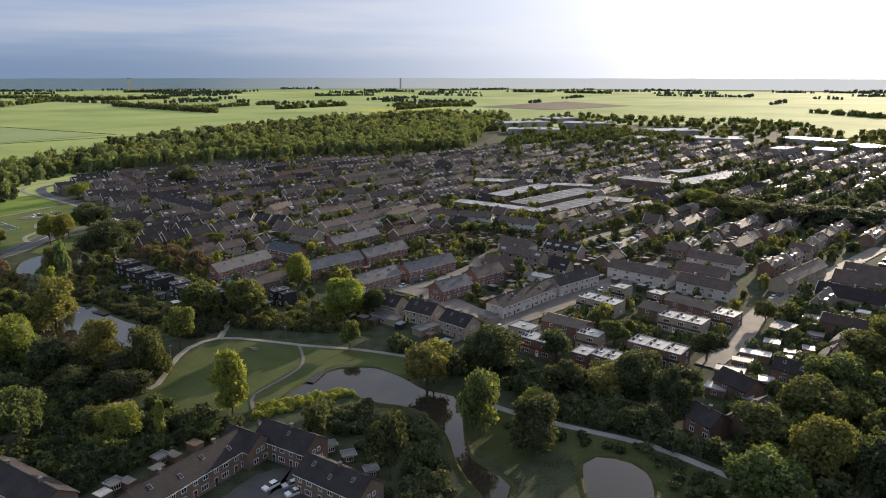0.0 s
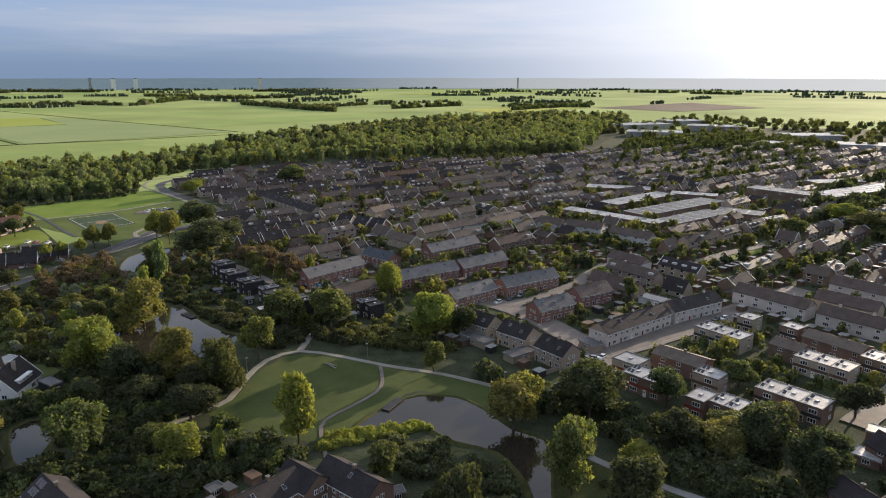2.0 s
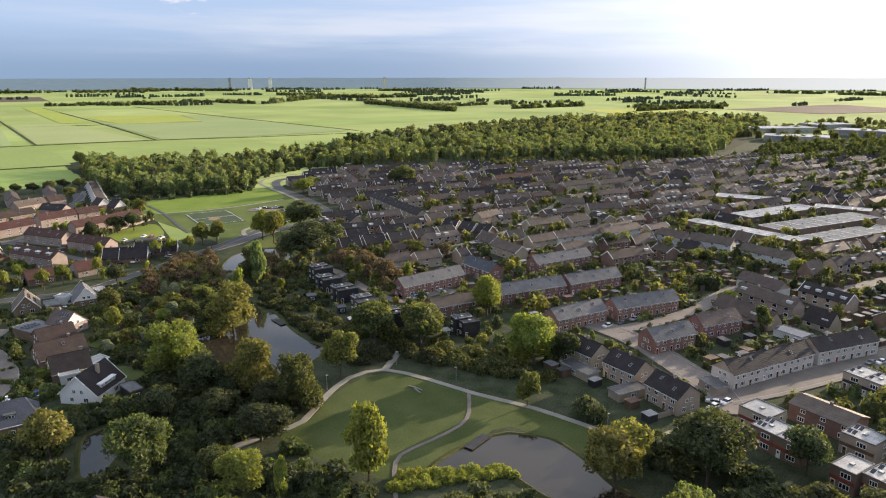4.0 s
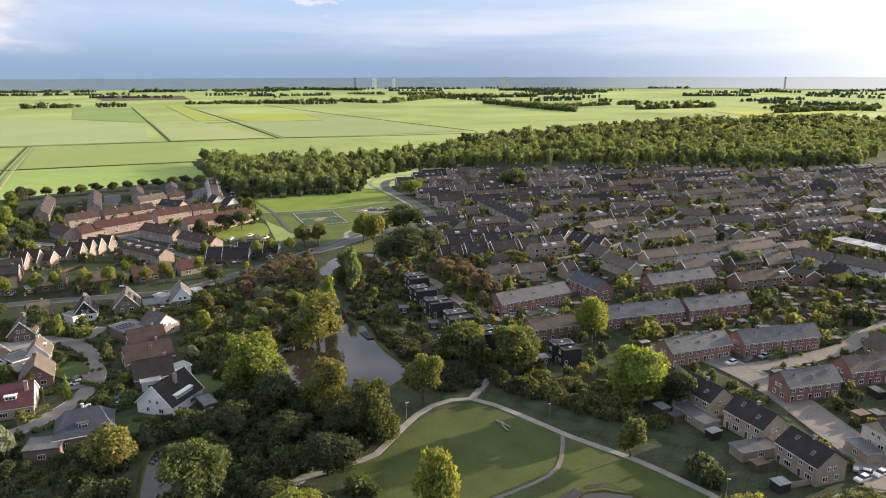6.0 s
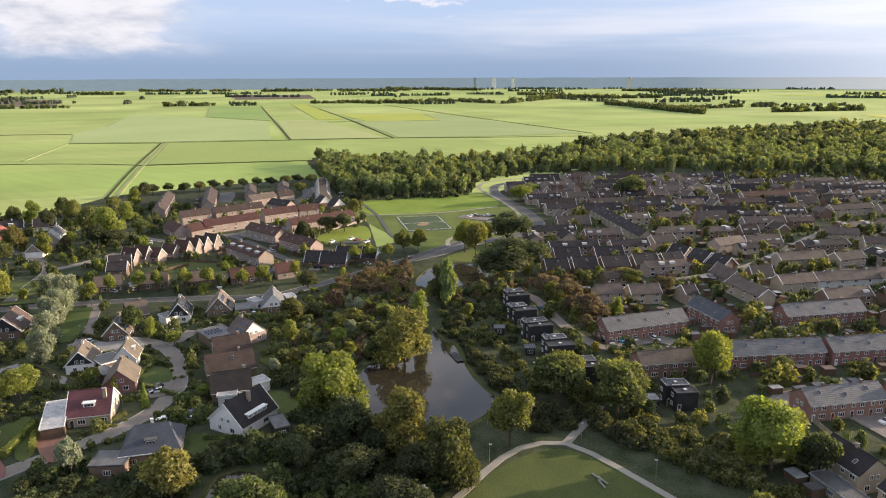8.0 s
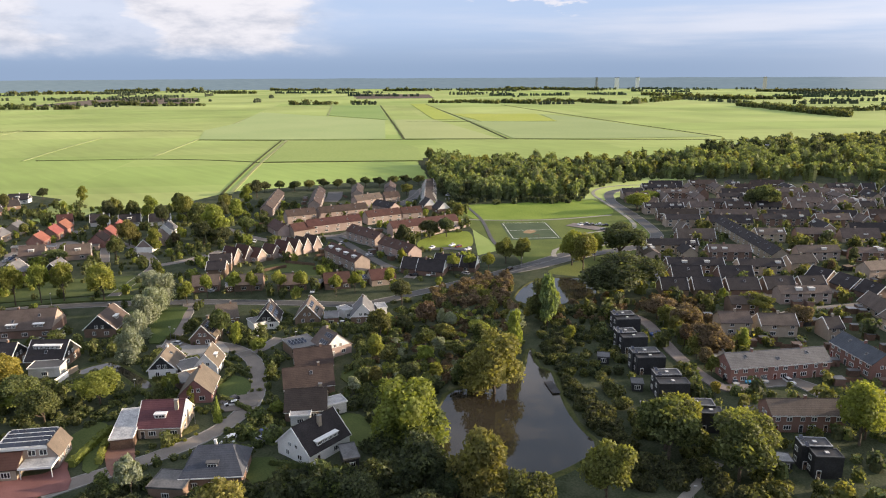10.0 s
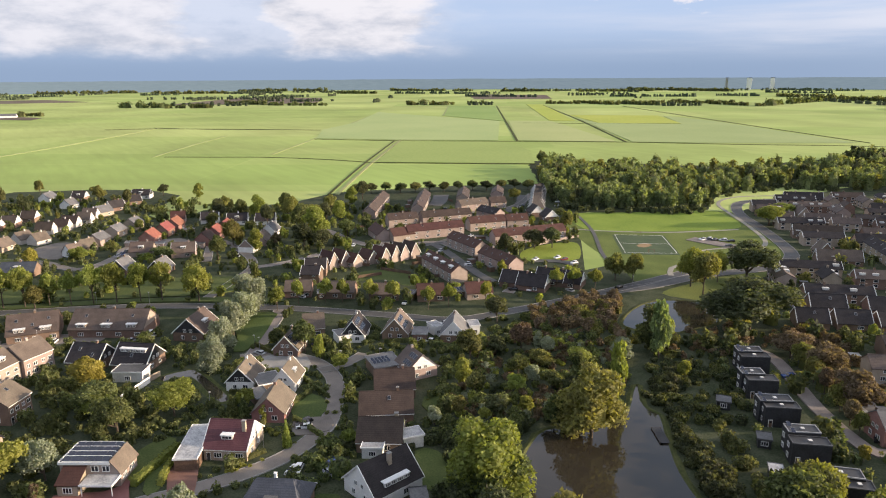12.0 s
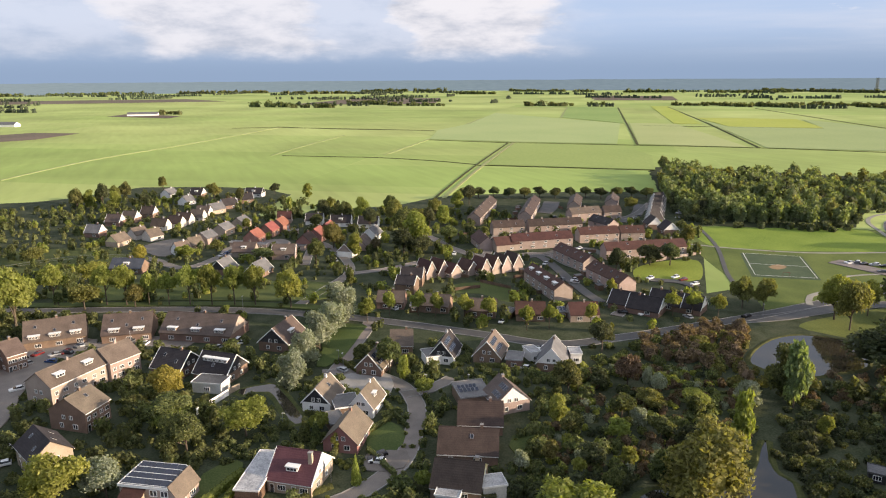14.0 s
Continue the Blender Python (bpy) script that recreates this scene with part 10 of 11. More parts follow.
# ---- business estate ----
flat_house('long pale-roofed business hall', 145.1, 1331.9, 29.0, 103.3, 48.0, 9, units=2, wall='metal_grey', roof='felt_pale', band='', detail=0, name='business_hall', category='hall')
flat_house('long pale-roofed business hall', 271.8, 1308.8, -19.3, 92.9, 48.0, 9, units=2, wall='metal_grey', roof='felt_pale', band='', detail=0, name='business_hall', category='hall')
flat_house('long pale-roofed business hall', 151.1, 1176.2, -8.1, 84.0, 42.0, 8, units=2, wall='metal_grey', roof='felt_pale', band='', detail=0, name='business_hall', category='hall')
flat_house('long pale-roofed business hall', 278.9, 1013.3, -10.2, 51.2, 42.0, 8, units=2, wall='metal_grey', roof='felt_pale', band='', detail=0, name='business_hall', category='hall')
flat_house('long pale-roofed business hall', 374.6, 1153.6, 9.4, 79.0, 48.0, 8, units=2, wall='metal_grey', roof='felt_pale', band='', detail=0, name='business_hall', category='hall')
flat_house('long pale-roofed business hall', 395.0, 1009.7, -14.5, 72.2, 48.0, 8, units=2, wall='metal_grey', roof='felt_pale', band='', detail=0, name='business_hall', category='hall')
flat_house('long pale-roofed business hall', 519.0, 988.6, -52.9, 78.2, 48.0, 8, units=2, wall='metal_grey', roof='felt_pale', band='', detail=0, name='business_hall', category='hall')
flat_house('long pale-roofed business hall', 418.1, 864.8, -43.7, 19.9, 36.0, 8, units=2, wall='metal_grey', roof='felt_pale', band='', detail=0, name='business_hall', category='hall')
flat_house('long pale-roofed business hall', 540.6, 890.6, -10.7, 38.0, 48.0, 8, units=2, wall='metal_grey', roof='felt_pale', band='', detail=0, name='business_hall', category='hall')
flat_house('long pale-roofed business hall', 232.1, 1448.3, 31.7, 75.1, 48.0, 9, units=2, wall='metal_grey', roof='felt_pale', band='', detail=0, name='business_hall', category='hall')
flat_house('long pale-roofed business hall', 463.2, 851.5, -33.1, 24.4, 36.0, 8, units=2, wall='metal_grey', roof='felt_pale', band='', detail=0, name='business_hall', category='hall')

# ---- cars ----
car(-104.8, 317.3, 129.0, 'silver')
car(-103.0, 321.6, 128.0, 'sky')
car(-100.7, 323.3, 128.0, 'grey')
car(-99.5, 325.7, 130.0, 'silver')
car(-93.7, 330.5, 149.0, 'white')
car(17.9, 251.0, 55.0, 'white')
car(21.7, 255.6, 58.0, 'white')
car(18.1, 254.6, -6.0, 'silver')
car(-18.8, 309.7, 59.0, 'white')
car(-14.0, 314.5, 66.0, 'grey')
car(-9.8, 320.9, 66.0, 'silver')
car(3.1, 337.4, 64.0, 'white')
car(-1.1, 332.8, 52.0, 'silver')
car(16.1, 265.0, -42.0, 'grey')
car(-177.8, 183.5, 122.0, 'white')
car(-175.4, 192.2, 114.0, 'blue')
car(-172.7, 190.8, 15.0, 'silver')
car(-197.8, 194.3, 95.0, 'black')
car(-245.3, 270.4, 98.0, 'white')
car(-308.0, 236.5, 14.0, 'silver')
car(-241.9, 361.7, 96.0, 'black')
car(-251.0, 340.4, 3.0, 'silver')
car(-281.6, 103.8, 106.0, 'white')
car(-303.1, 103.6, 119.0, 'silver')
car(-241.0, 106.7, 117.0, 'white')
car(-233.0, 107.3, 97.0, 'white')
car(-311.4, 106.0, 135.0, 'red')
car(-308.4, 111.6, 102.0, 'silver')
car(-314.3, 119.0, 141.0, 'grey')
car(-306.8, 140.8, 152.0, 'white')
car(-309.7, 115.0, 135.0, 'red')
car(-292.2, 164.2, 125.0, 'silver')
car(-309.1, 101.3, 114.0, 'black')
car(-233.3, 256.2, 40.0, 'white')
car(-282.0, 472.2, 86.0, 'white')
car(-281.4, 476.3, 86.0, 'white')
car(-277.7, 476.6, 88.0, 'black')
car(-274.9, 481.2, 65.0, 'white')
car(-264.1, 471.1, 43.0, 'grey')
car(-301.1, 362.2, 108.0, 'white')
car(-297.7, 374.3, 102.0, 'white')
car(-292.9, 374.8, 92.0, 'red')
car(-285.0, 374.5, 94.0, 'white')
car(-358.9, 385.2, 101.0, 'white')
car(-364.7, 364.7, 112.0, 'white')
car(-343.8, 330.5, 127.0, 'silver')
car(-313.3, 327.8, 116.0, 'silver')
car(-275.4, 321.0, 116.0, 'grey')
car(-275.9, 270.2, 133.0, 'white')
car(-265.6, 320.0, 54.0, 'black')
car(-260.9, 326.3, 100.0, 'white')
car(-317.3, 313.3, 96.0, 'silver')
car(-34.3, 435.5, -53.0, 'white')
car(-18.5, 531.4, -38.0, 'white')
car(24.8, 422.9, 46.0, 'white')
car(46.6, 397.8, 58.0, 'silver')
car(117.5, 439.1, 55.0, 'white')
car(-41.0, 147.6, 51.0, 'white')
car(-34.9, 145.0, 38.0, 'white')
car(-36.4, 148.4, 35.0, 'silver')
car(107.6, 230.2, 45.0, 'white')
car(145.0, 292.9, 43.0, 'white')
car(155.4, 302.4, 43.0, 'silver')
car(150.1, 296.6, 43.0, 'grey')
car(68.6, 302.3, 53.0, 'grey')
car(72.0, 304.2, 53.0, 'white')
car(77.4, 307.1, 50.0, 'silver')
car(-252.0, 220.4, 28.0, 'grey')
car(-255.6, 200.6, 25.0, 'silver')
car(-199.8, 195.5, 94.0, 'black')
car(-295.7, 171.8, 145.0, 'white', van=True)

for k, (x, y, ang) in enumerate(((-282.7, 472.3, 50), (-280.9, 475.0, 50), (-274.5, 479.5, 50), (-270.6, 481.8, 50), (-217.2, 462.8, 20), (-214.4, 463.1, 20), (-310.9, 135.9, 150), (-315.4, 119.6, 10), (-308.5, 115.5, 60), (-302.3, 111.3, 60), (-294.0, 173.0, 100), (-473.4, 183.5, 60), (-430.3, 179.5, 150), (-437.4, 184.8, 150), (-433.6, 182.2, 150), (-381.9, 296.2, 150), (-351.4, 392.3, 150), (-310.0, 326.1, 40), (-108.5, 318.5, 120), (-144.3, 336.1, 60), (-197.2, 194.1, 60))):
    car(x, y, ang, ('white', 'grey', 'silver', 'black', 'blue')[k % 5])
car(-394.1, 232.4, 62, 'white', van=True)
for k, (x, y, ang) in enumerate(((-396.0, 421.0, 60), (-399.5, 417.0, 60), (-425.0, 452.0, 50), (-420.0, 446.0, 50), (-446.0, 398.0, 55), (-443.0, 402.0, 55), (-350.5, 361.0, 78), (-316.0, 323.0, -4), (-411.0, 474.0, 48), (-417.0, 479.5, 48), (-423.0, 485.0, 48), (-429.0, 490.0, 48))):
    car(x, y, ang, ('white', 'silver', 'grey', 'white', 'black')[k % 5])

# ---- park furniture, walls and hedges ----
street_lamp(-94.0, 224.9, 36)
street_lamp(-94.3, 200.5, 14)
street_lamp(-81.1, 249.0, 41)
street_lamp(-58.3, 243.7, 210)
street_lamp(-9.6, 227.8, 20)
street_lamp(-94.6, 200.6, 172)
street_lamp(-309.8, 136.1, 184)
street_lamp(-261.7, 201.1, 240)
street_lamp(-258.8, 201.8, 296)
street_lamp(-193.1, 181.4, 149)
street_lamp(-231.6, 220.9, 245)
street_lamp(-226.4, 232.7, 36)
street_lamp(-223.7, 175.6, 60)
street_lamp(-348.7, 160.0, 234)
street_lamp(-336.2, 179.0, 130)
street_lamp(-258.2, 364.2, 285)
street_lamp(-240.5, 369.1, 90)
street_lamp(20.5, 327.8, 130)
street_lamp(-0.2, 272.2, 150)
street_lamp(-95.3, 201.2, 275)
fence(-242.4, 154.2, -252.0, 164.2, 2.2, mat='plaster_white', label='white-plastered wall round a garden')
fence(-252.8, 164.3, -254.8, 167.9, 2.2, mat='brick_buff', label='buff brick wall round a garden')
hedge(-198.7, 159.7, -189.0, 154.9, 1.8, 1.4, mat='leaf_lime')
hedge(-205.0, 162.6, -192.5, 149.6, 2.0, 1.8, mat='leaf_lime')
hedge(-182.8, 198.1, -170.6, 214.1, 1.8, 1.4, mat='leaf_dark')
hedge(-189.0, 173.3, -190.9, 181.2, 1.2, 1.2)
hedge(-199.3, 181.7, -207.4, 186.6, 1.5, 1.3)
hedge(-229.9, 182.9, -225.0, 190.0, 1.6, 1.0)
hedge(-227.6, 205.9, -210.4, 207.1, 1.6, 1.0)
hedge(-211.8, 196.0, -217.0, 204.1, 1.6, 1.0)
hedge(-189.2, 196.3, -203.4, 193.4, 1.6, 1.0)
hedge(-241.2, 241.9, -233.6, 257.0, 1.6, 1.0)
hedge(-230.0, 256.1, -214.8, 264.5, 1.6, 1.0)
hedge(-251.6, 229.9, -246.2, 242.3, 1.6, 1.0)
hedge(-264.1, 201.7, -249.8, 205.4, 1.6, 1.0)
hedge(-160.4, 186.6, -151.7, 193.0, 1.6, 1.0)
fence(-321.8, 270.2, -321.1, 282.6, 1.6, mat='boards_brown')
fence(-329.2, 286.4, -313.8, 294.7, 1.6, mat='boards_brown')
fence(-328.7, 418.1, -325.7, 381.8, 1.6, mat='brick_pink')
fence(-308.3, 290.3, -300.1, 308.6, 1.6, mat='boards_brown')
fence(-345.0, 274.4, -338.3, 284.8, 1.6, mat='boards_brown')
fence(2.2, 238.4, 7.9, 244.0, 1.8, mat='brick_buff', label='buff brick wall round a garden')
fence(22.2, 286.1, 28.6, 279.5, 1.8, mat='brick_buff', label='buff brick wall round a garden')
fence(-38.4, 301.9, -28.8, 291.0, 1.8, mat='brick_buff', label='buff brick wall round a garden')


def dock(x, y, ang, L, W, label):
    """A low timber landing stage on posts in the water."""
    root = thing("jetty", label, "jetty", pose(x, y, 0, 0, 0, ang))
    n = max(6, int(L / 0.5))
    for i in range(n):
        s = Shape()
        s.box(-L / 2 + L * i / n + 0.02, -W / 2, 0.48, -L / 2 + L * (i + 1) / n - 0.02, W / 2, 0.56)
        part("plank", s, "boards_black", root)
    for px in (-L / 2 + 0.3, L / 2 - 0.3):
        for py in (-W / 2 + 0.15, W / 2 - 0.15):
            s = Shape()
            s.tube((px, py, -0.2), (px, py, 0.75), 0.11, 0.1, 7)
            part("post", s, "bark", root)
    s = Shape()
    s.box(-L / 2, -W / 2 - 0.06, 0.3, L / 2, -W / 2, 0.5)
    s.box(-L / 2, W / 2, 0.3, L / 2, W / 2 + 0.06, 0.5)
    part("beam", s, "bark", root)


dock(-41.3, 209.8, 72, 8.6, 2.6, 'dark timber landing stage in the park pond')
dock(-141.0, 272.6, -32, 8.4, 2.6, 'dark timber raft in the canal pond')


def log_seat(x, y):
    """Pale timber play logs lying on the lawn."""
    root = thing("play_logs", "pale timber beams lying on the park lawn", "play equipment", pose(x, y, 0, 0, 0, -28))
    for i, (dx, dy, a) in enumerate(((-1.6, 0.4, 8), (1.4, -0.3, -10), (0.2, 0.9, 3))):
        s = Shape()
        c, q = math.cos(radians(a)), math.sin(radians(a))
        s.tube((dx - 1.8 * c, dy - 1.8 * q, 0.3), (dx + 1.8 * c, dy + 1.8 * q, 0.32), 0.26, 0.22, 8)
        part("log", s, "path_sand", root)


log_seat(-68.4, 234.1)

dock(-96.2, 196.2, 40, 7.2, 3.1, 'dark timber footbridge on the park path')

garden_trees([(-623.9, -51.7), (-678.7, 161.6), (-519.2, 309.8), (-385.4, 470.0), (-235.7, 333.0), (-236.3, 265.1), (-168.1, 224.6), (-184.9, 145.0), (-217.9, 68.3)], 60, 51)
garden_trees([(-176.2, 335.5), (-280.1, 659.5), (-122.2, 844.8), (118.2, 803.9), (223.2, 485.3), (109.1, 232.0), (40.9, 233.5), (-31.2, 278.2), (-94.1, 268.1)], 50, 52)
tree(-147.4, 347.5, 8.2, 3.4, 'leaf_gold', 'round')
tree(-137.9, 339.0, 8.5, 3.6, 'leaf_gold', 'round')
tree(-131.8, 334.4, 8.3, 2.9, 'leaf_rust', 'round')
tree(-122.9, 326.6, 8.9, 3.4, 'leaf_gold', 'round')
tree(-116.8, 320.5, 7.7, 2.9, 'leaf_rust', 'round')
tree(-112.2, 316.4, 7.4, 2.3, 'leaf_gold', 'round')
tree(-156.7, 357.2, 8.2, 2.9, 'leaf_rust', 'round')
tree(-104.9, 304.9, 4.4, 1.7, 'leaf_yellow', 'round')
tree(-177.5, 313.7, 19.8, 4.2, 'leaf_wood', 'column')
tree(-180.0, 319.9, 12.5, 3.0, 'leaf_lime', 'round')
tree(-161.5, 306.8, 6.4, 2.8, 'leaf_lime', 'round')
tree(-164.6, 280.6, 16.8, 3.6, 'leaf_lime', 'column')
tree(-85.3, 279.7, 10.7, 5.9, 'leaf_lime', 'round')
tree(-99.2, 275.3, 11.9, 5.5, 'leaf_lime', 'round')
car(-176.0, 193.0, 133.0, 'blue')
car(-171.8, 190.8, 108.0, 'silver')
car(-177.7, 185.0, 143.0, 'white')
car(-198.4, 194.2, 81.0, 'black')
scatter('shrubs', 'dark reeds and brambles along the pond bank', 'leaf_dark', [(-155.9, 283.9), (-149.5, 284.8), (-131.4, 267.8), (-113.2, 258.7), (-109.4, 263.2), (-126.2, 271.4), (-143.4, 285.5), (-167.3, 300.1), (-166.4, 293.2)], 96, (0.76, 1.94), (0.8, 1.4), 91, gap=0.2)
scatter('shrubs', 'clipped round bushes in the front gardens', 'leaf_lime', [(-196.6, 172.6), (-199.6, 184.1), (-206.3, 191.3), (-180.8, 182.0), (-181.2, 172.3), (-185.9, 169.6)], 23, (0.54, 1.08), (0.9, 1.2), 92, gap=0.2)
tree(-617.9, 96.4, 15.7, 5.9, 'leaf_green', 'round')
tree(-619.1, 104.5, 14.0, 5.0, 'leaf_lime', 'column')
tree(-625.3, 113.0, 17.0, 6.4, 'leaf_dark', 'round')
tree(-632.0, 121.4, 14.5, 5.3, 'leaf_gold', 'wide')
tree(-645.0, 129.1, 14.9, 5.4, 'leaf_green', 'round')
tree(-605.9, 122.2, 13.9, 5.0, 'leaf_lime', 'column')
tree(-596.5, 142.6, 13.1, 4.6, 'leaf_dark', 'round')
tree(-687.4, 157.4, 12.1, 3.8, 'leaf_gold', 'wide')
tree(-591.2, 209.3, 12.6, 4.3, 'leaf_green', 'round')
tree(-594.6, 262.1, 12.2, 4.1, 'leaf_lime', 'column')
tree(-500.5, 253.3, 14.4, 5.3, 'leaf_dark', 'round')
tree(-526.4, 263.6, 11.8, 4.0, 'leaf_gold', 'wide')
tree(-489.5, 264.0, 14.2, 5.3, 'leaf_green', 'round')
tree(-490.2, 275.9, 16.0, 6.1, 'leaf_lime', 'column')
tree(-457.3, 271.8, 15.0, 5.6, 'leaf_dark', 'round')
tree(-466.9, 291.8, 17.0, 6.6, 'leaf_gold', 'wide')
tree(-426.6, 283.2, 18.5, 7.3, 'leaf_green', 'round')
tree(-404.2, 282.0, 20.3, 8.3, 'leaf_lime', 'column')
tree(-449.6, 308.6, 13.7, 5.0, 'leaf_dark', 'round')
tree(-482.2, 325.8, 13.1, 4.7, 'leaf_gold', 'wide')
tree(-504.7, 300.7, 13.3, 4.8, 'leaf_green', 'round')
tree(-500.4, 350.9, 13.7, 4.9, 'leaf_lime', 'column')
tree(-517.7, 367.9, 14.3, 5.2, 'leaf_dark', 'round')
tree(-423.2, 239.8, 14.9, 5.8, 'leaf_gold', 'wide')
tree(-391.0, 222.7, 13.7, 5.3, 'leaf_green', 'round')
tree(-399.5, 246.1, 13.0, 4.9, 'leaf_lime', 'column')
tree(-188.6, 245.5, 7.4, 3.6, 'leaf_green', 'round')
tree(-191.9, 264.4, 7.6, 4.2, 'leaf_green', 'round')
tree(-194.3, 276.1, 5.8, 4.4, 'leaf_gold', 'wide')
tree(-183.8, 283.0, 7.0, 3.2, 'leaf_green', 'round')
tree(-179.0, 267.6, 6.1, 3.6, 'leaf_green', 'round')
tree(-182.3, 256.7, 6.2, 3.6, 'leaf_lime', 'round')
tree(-161.4, 253.0, 8.6, 3.8, 'leaf_green', 'round')
tree(-170.5, 250.4, 5.5, 2.6, 'leaf_lime', 'column')
tree(-180.0, 233.8, 6.0, 2.6, 'leaf_gold', 'round')
tree(-179.4, 225.4, 5.4, 2.4, 'leaf_silver', 'round')
tree(-211.6, 261.7, 6.1, 1.6, 'leaf_lime', 'column')
tree(-210.5, 254.6, 4.6, 1.7, 'leaf_green', 'round')
tree(-201.0, 286.1, 6.1, 2.4, 'leaf_lime', 'round')
tree(-210.2, 269.8, 6.6, 3.8, 'leaf_dark', 'round')
tree(-173.5, 242.3, 7.0, 3.4, 'leaf_dark', 'round')
tree(-170.8, 268.8, 7.2, 3.7, 'leaf_dark', 'round')
tree(-175.4, 279.7, 5.9, 2.8, 'leaf_gold', 'round')
tree(-185.3, 265.1, 5.9, 2.5, 'leaf_silver', 'round')
tree(-170.6, 236.3, 5.8, 2.4, 'leaf_lime', 'round')
tree(-163.6, 241.0, 5.9, 2.6, 'leaf_green', 'round')
scatter('shrubs', 'dark evergreen bushes in the garden by the ditch', 'leaf_dark', [(-189.7, 152.9), (-171.2, 160.2), (-155.2, 163.8), (-138.1, 169.0), (-128.3, 161.8), (-163.3, 140.5)], 58, (0.97, 2.38), (1.0, 1.8), 95, gap=0.2)
scatter('shrubs', 'green bushes in the garden by the ditch', 'leaf_green', [(-192.8, 154.3), (-173.2, 161.3), (-153.2, 165.6), (-139.1, 171.2), (-127.2, 162.4), (-163.3, 140.5)], 43, (0.86, 1.94), (1.0, 2.0), 96, gap=0.2)


def back_gardens(poly, ang, seed, tries=1900):
    """Low sheds and board fences that divide the back gardens between the terraces."""
    r = random.Random(seed)
    xs, ys = [p[0] for p in poly], [p[1] for p in poly]
    sheds, fences = Shape(), Shape()
    for k in range(tries):
        x, y = r.uniform(min(xs), max(xs)), r.uniform(min(ys), max(ys))
        if not inside(x, y, poly) or not free(x, y, 1.5):
            continue
        way = radians(ang + r.choice((0, 90)))
        c, q = math.cos(way), math.sin(way)
        if k % 2:
            w, d, h = r.uniform(0.9, 1.5), r.uniform(1.1, 1.9), r.uniform(2.0, 2.4)
            ring = [(x + u * c - v * q, y + u * q + v * c) for u, v in ((-w, -d), (w, -d), (w, d), (-w, d))]
            sheds.hull([(a, b, 0) for a, b in ring], [(a, b, h) for a, b in ring], r.choice((0, 0, 1)))
            ring = [(x + u * c - v * q, y + u * q + v * c) for u, v in ((-w - 0.15, -d - 0.15), (w + 0.15, -d - 0.15), (w + 0.15, d + 0.15), (-w - 0.15, d + 0.15))]
            sheds.hull([(a, b, h) for a, b in ring], [(a, b, h + 0.12) for a, b in ring], r.choice((2, 2, 3)))
            OCCUPIED.append((x, y, 2.0))
        else:
            w = r.uniform(2.5, 4.5)
            ring = [(x + u * c - v * q, y + u * q + v * c) for u, v in ((-w, -0.04), (w, -0.04), (w, 0.04), (-w, 0.04))]
            fences.hull([(a, b, 0) for a, b in ring], [(a, b, 1.75) for a, b in ring])
    tagged(part("back_garden_sheds", sheds, ["boards_brown", "brick_brown", "felt_dark", "tiles_brown"]), "low dark garden sheds between the terraces", "sheds", kind="stuff")
    tagged(part("back_garden_fences", fences, "boards_brown"), "brown board fences between the back gardens", "fences", kind="stuff")


back_gardens([(-164.5, 396.1), (-98.0, 503.5), (-28.9, 570.1), (139.6, 427.1), (96.7, 289.2), (39.6, 296.3), (-14.2, 322.8), (-109.1, 310.8)], 44, 17)
back_gardens([(-420.0, 318.0), (-490.0, 372.0), (-480.0, 452.0), (-410.0, 424.0), (-330.0, 420.0), (-286.0, 345.0), (-300.0, 300.0)], 80, 23, 170)


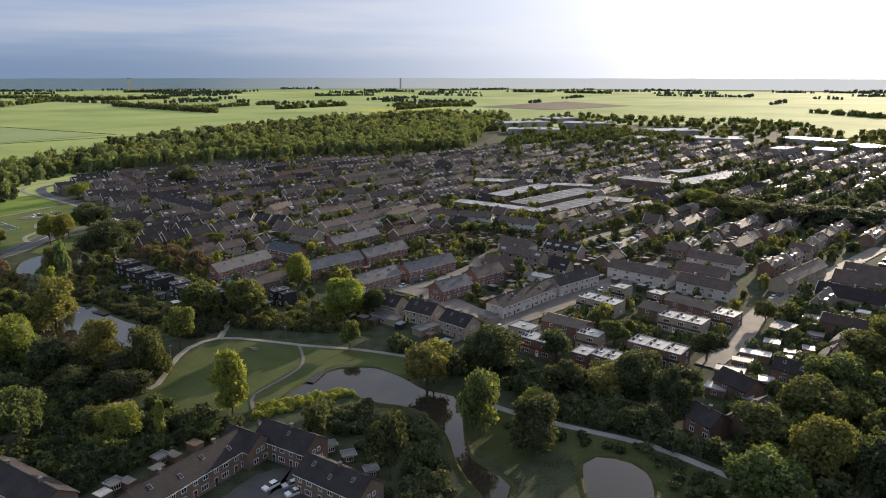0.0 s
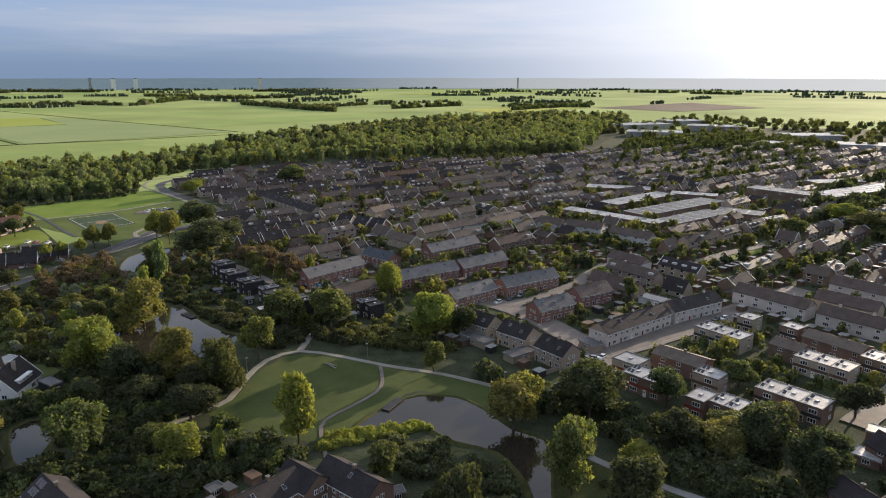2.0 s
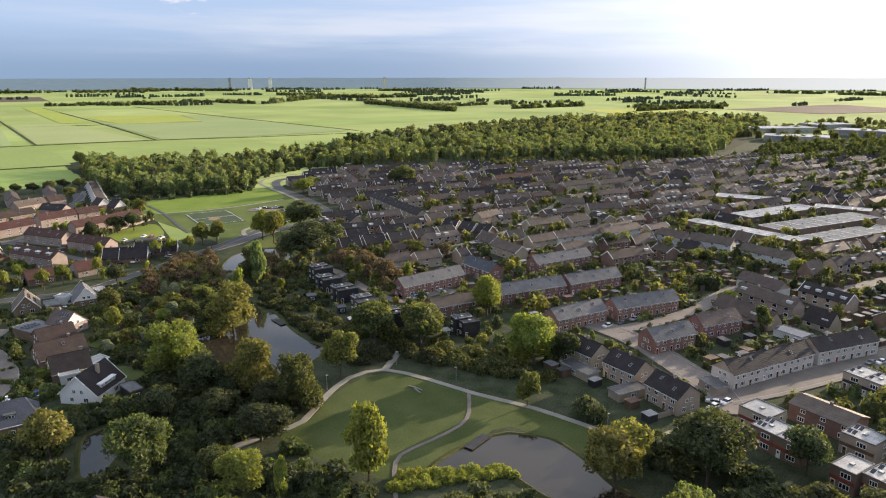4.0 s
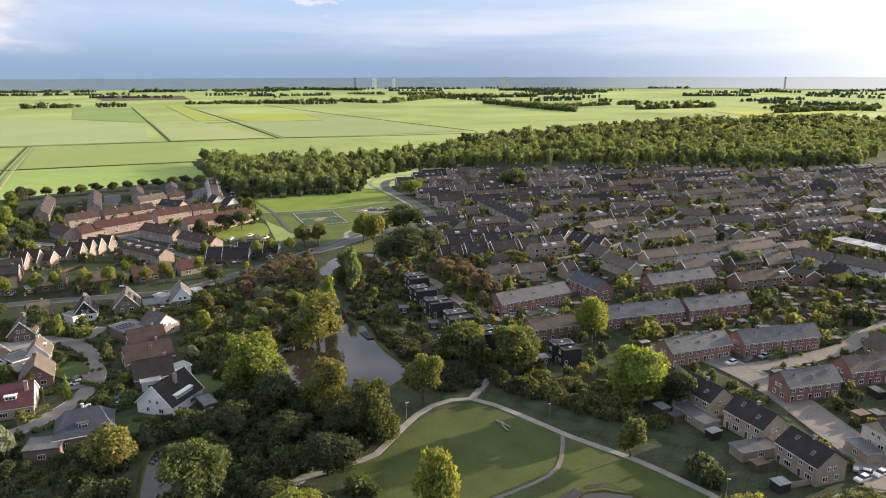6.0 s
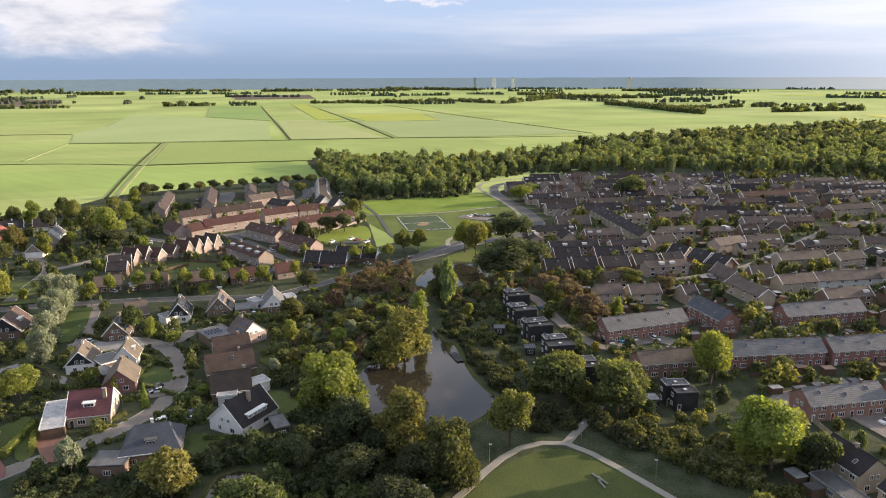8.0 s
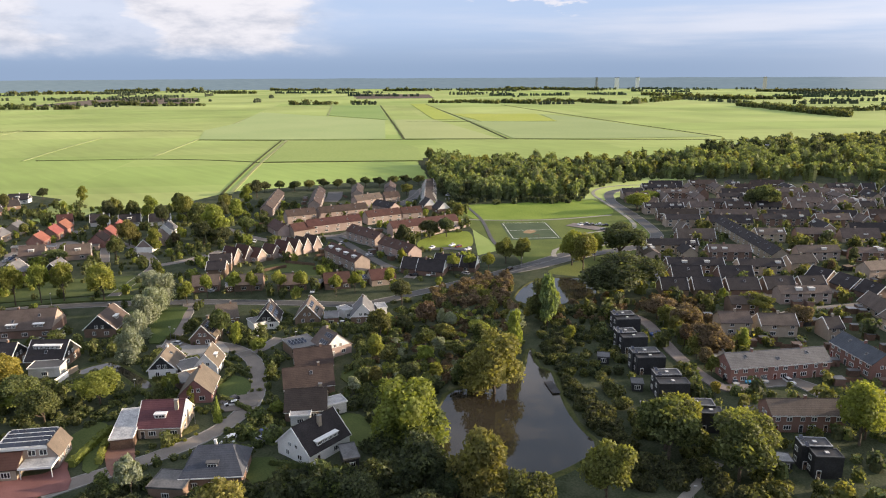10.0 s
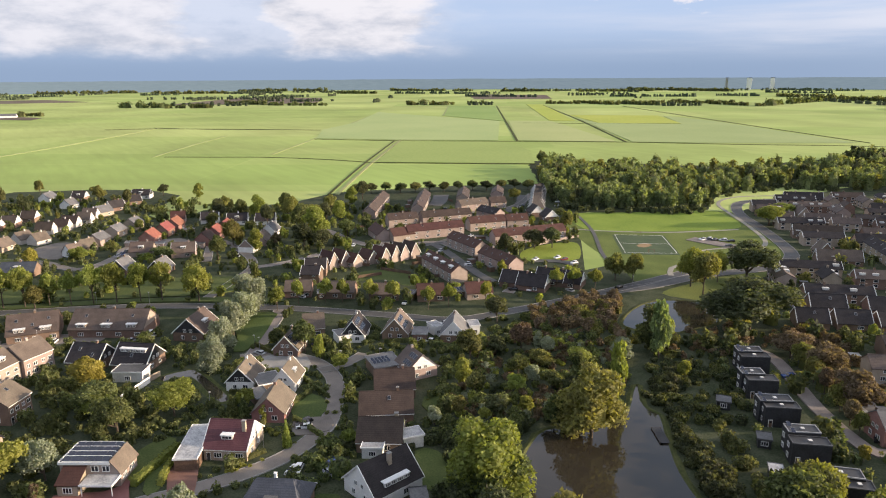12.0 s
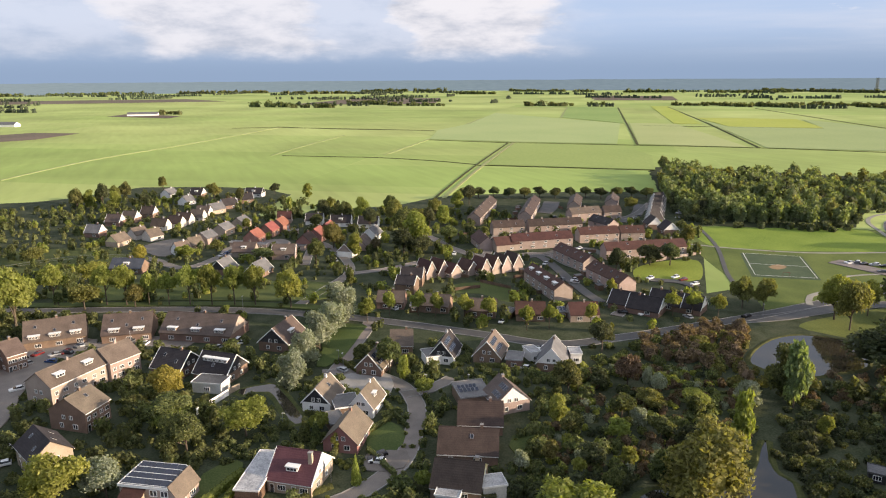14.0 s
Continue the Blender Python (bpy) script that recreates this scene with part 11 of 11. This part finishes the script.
def court_lines():
    """White lines painted on the sports court, and two low goals."""
    corners = [Vector((-319.6, 438.8, 0)), Vector((-301.9, 460.0, 0)), Vector((-268.8, 433.5, 0)), Vector((-285.0, 411.4, 0))]
    LAYER[0] += 0.02
    z = LAYER[0]
    lines = Shape()
    sides = list(zip(corners, corners[1:] + corners[:1]))
    middle = ((corners[0] + corners[3]) / 2, (corners[1] + corners[2]) / 2)
    for a, b in sides + [middle]:
        strip_shape(lines, [a, b], -0.12, 0.12, z - 0.02, z)
    tagged(part("court_markings", lines, "paint_white"), "white boundary lines painted on the court", "markings", kind="structure")
    for p in ((corners[0] + corners[1]) / 2, (corners[2] + corners[3]) / 2):
        root = thing("goal", "small steel goal frame on the sports court", "goal", pose(p.x, p.y, z, 0, 0, 50), "goals on the court")
        for u in (-1.5, 1.5):
            g = Shape()
            g.tube((u, 0, 0), (u, 0, 2.0), 0.06, 0.06, 6)
            part("post", g, "boards_red", root)
        g = Shape()
        g.tube((-1.5, 0, 2.0), (1.5, 0, 2.0), 0.06, 0.06, 6)
        part("crossbar", g, "boards_red", root)


court_lines()


def skyline(bearing, distance, w, h, name, label, mat, cap=0.0):
    """A far building on the horizon; bearing in degrees to the left of +y."""
    a = radians(bearing)
    root = thing(name, label, "building", pose(-distance * math.sin(a), distance * math.cos(a), 0, 0, 0, bearing))
    g = Shape()
    g.box(-w / 2, -w / 3, 0, w / 2, w / 3, h)
    part("wall", g, mat, root)
    g = Shape()
    g.box(-w / 2 - 1, -w / 3 - 1, h, w / 2 + 1, w / 3 + 1, h + 2)
    part("roof", g, "felt_dark", root)
    if cap:
        g = Shape()
        g.tube((0, 0, h), (0, 0, h + cap), 2.2, 1.4, 8)
        part("chimney", g, mat, root)


for bearing, w, h, name, label, mat, cap in (
    (35.4, 14, 68, 'tower_block', 'grey tower block far off on the horizon', 'metal_grey', 0),
    (33.9, 26, 67, 'factory', 'white factory building far off on the horizon', 'plaster_white', 4),
    (32.4, 22, 68, 'factory', 'white factory building far off on the horizon', 'plaster_white', 0),
    (23.6, 20, 68, 'factory', 'pale factory building far off on the horizon', 'plaster_pale', 4),
    (3.4, 10, 67, 'tower_block', 'pale tower block far off on the horizon', 'plaster_pale', 0),
):
    skyline(bearing, 4600, w, h, name, label, mat, cap)
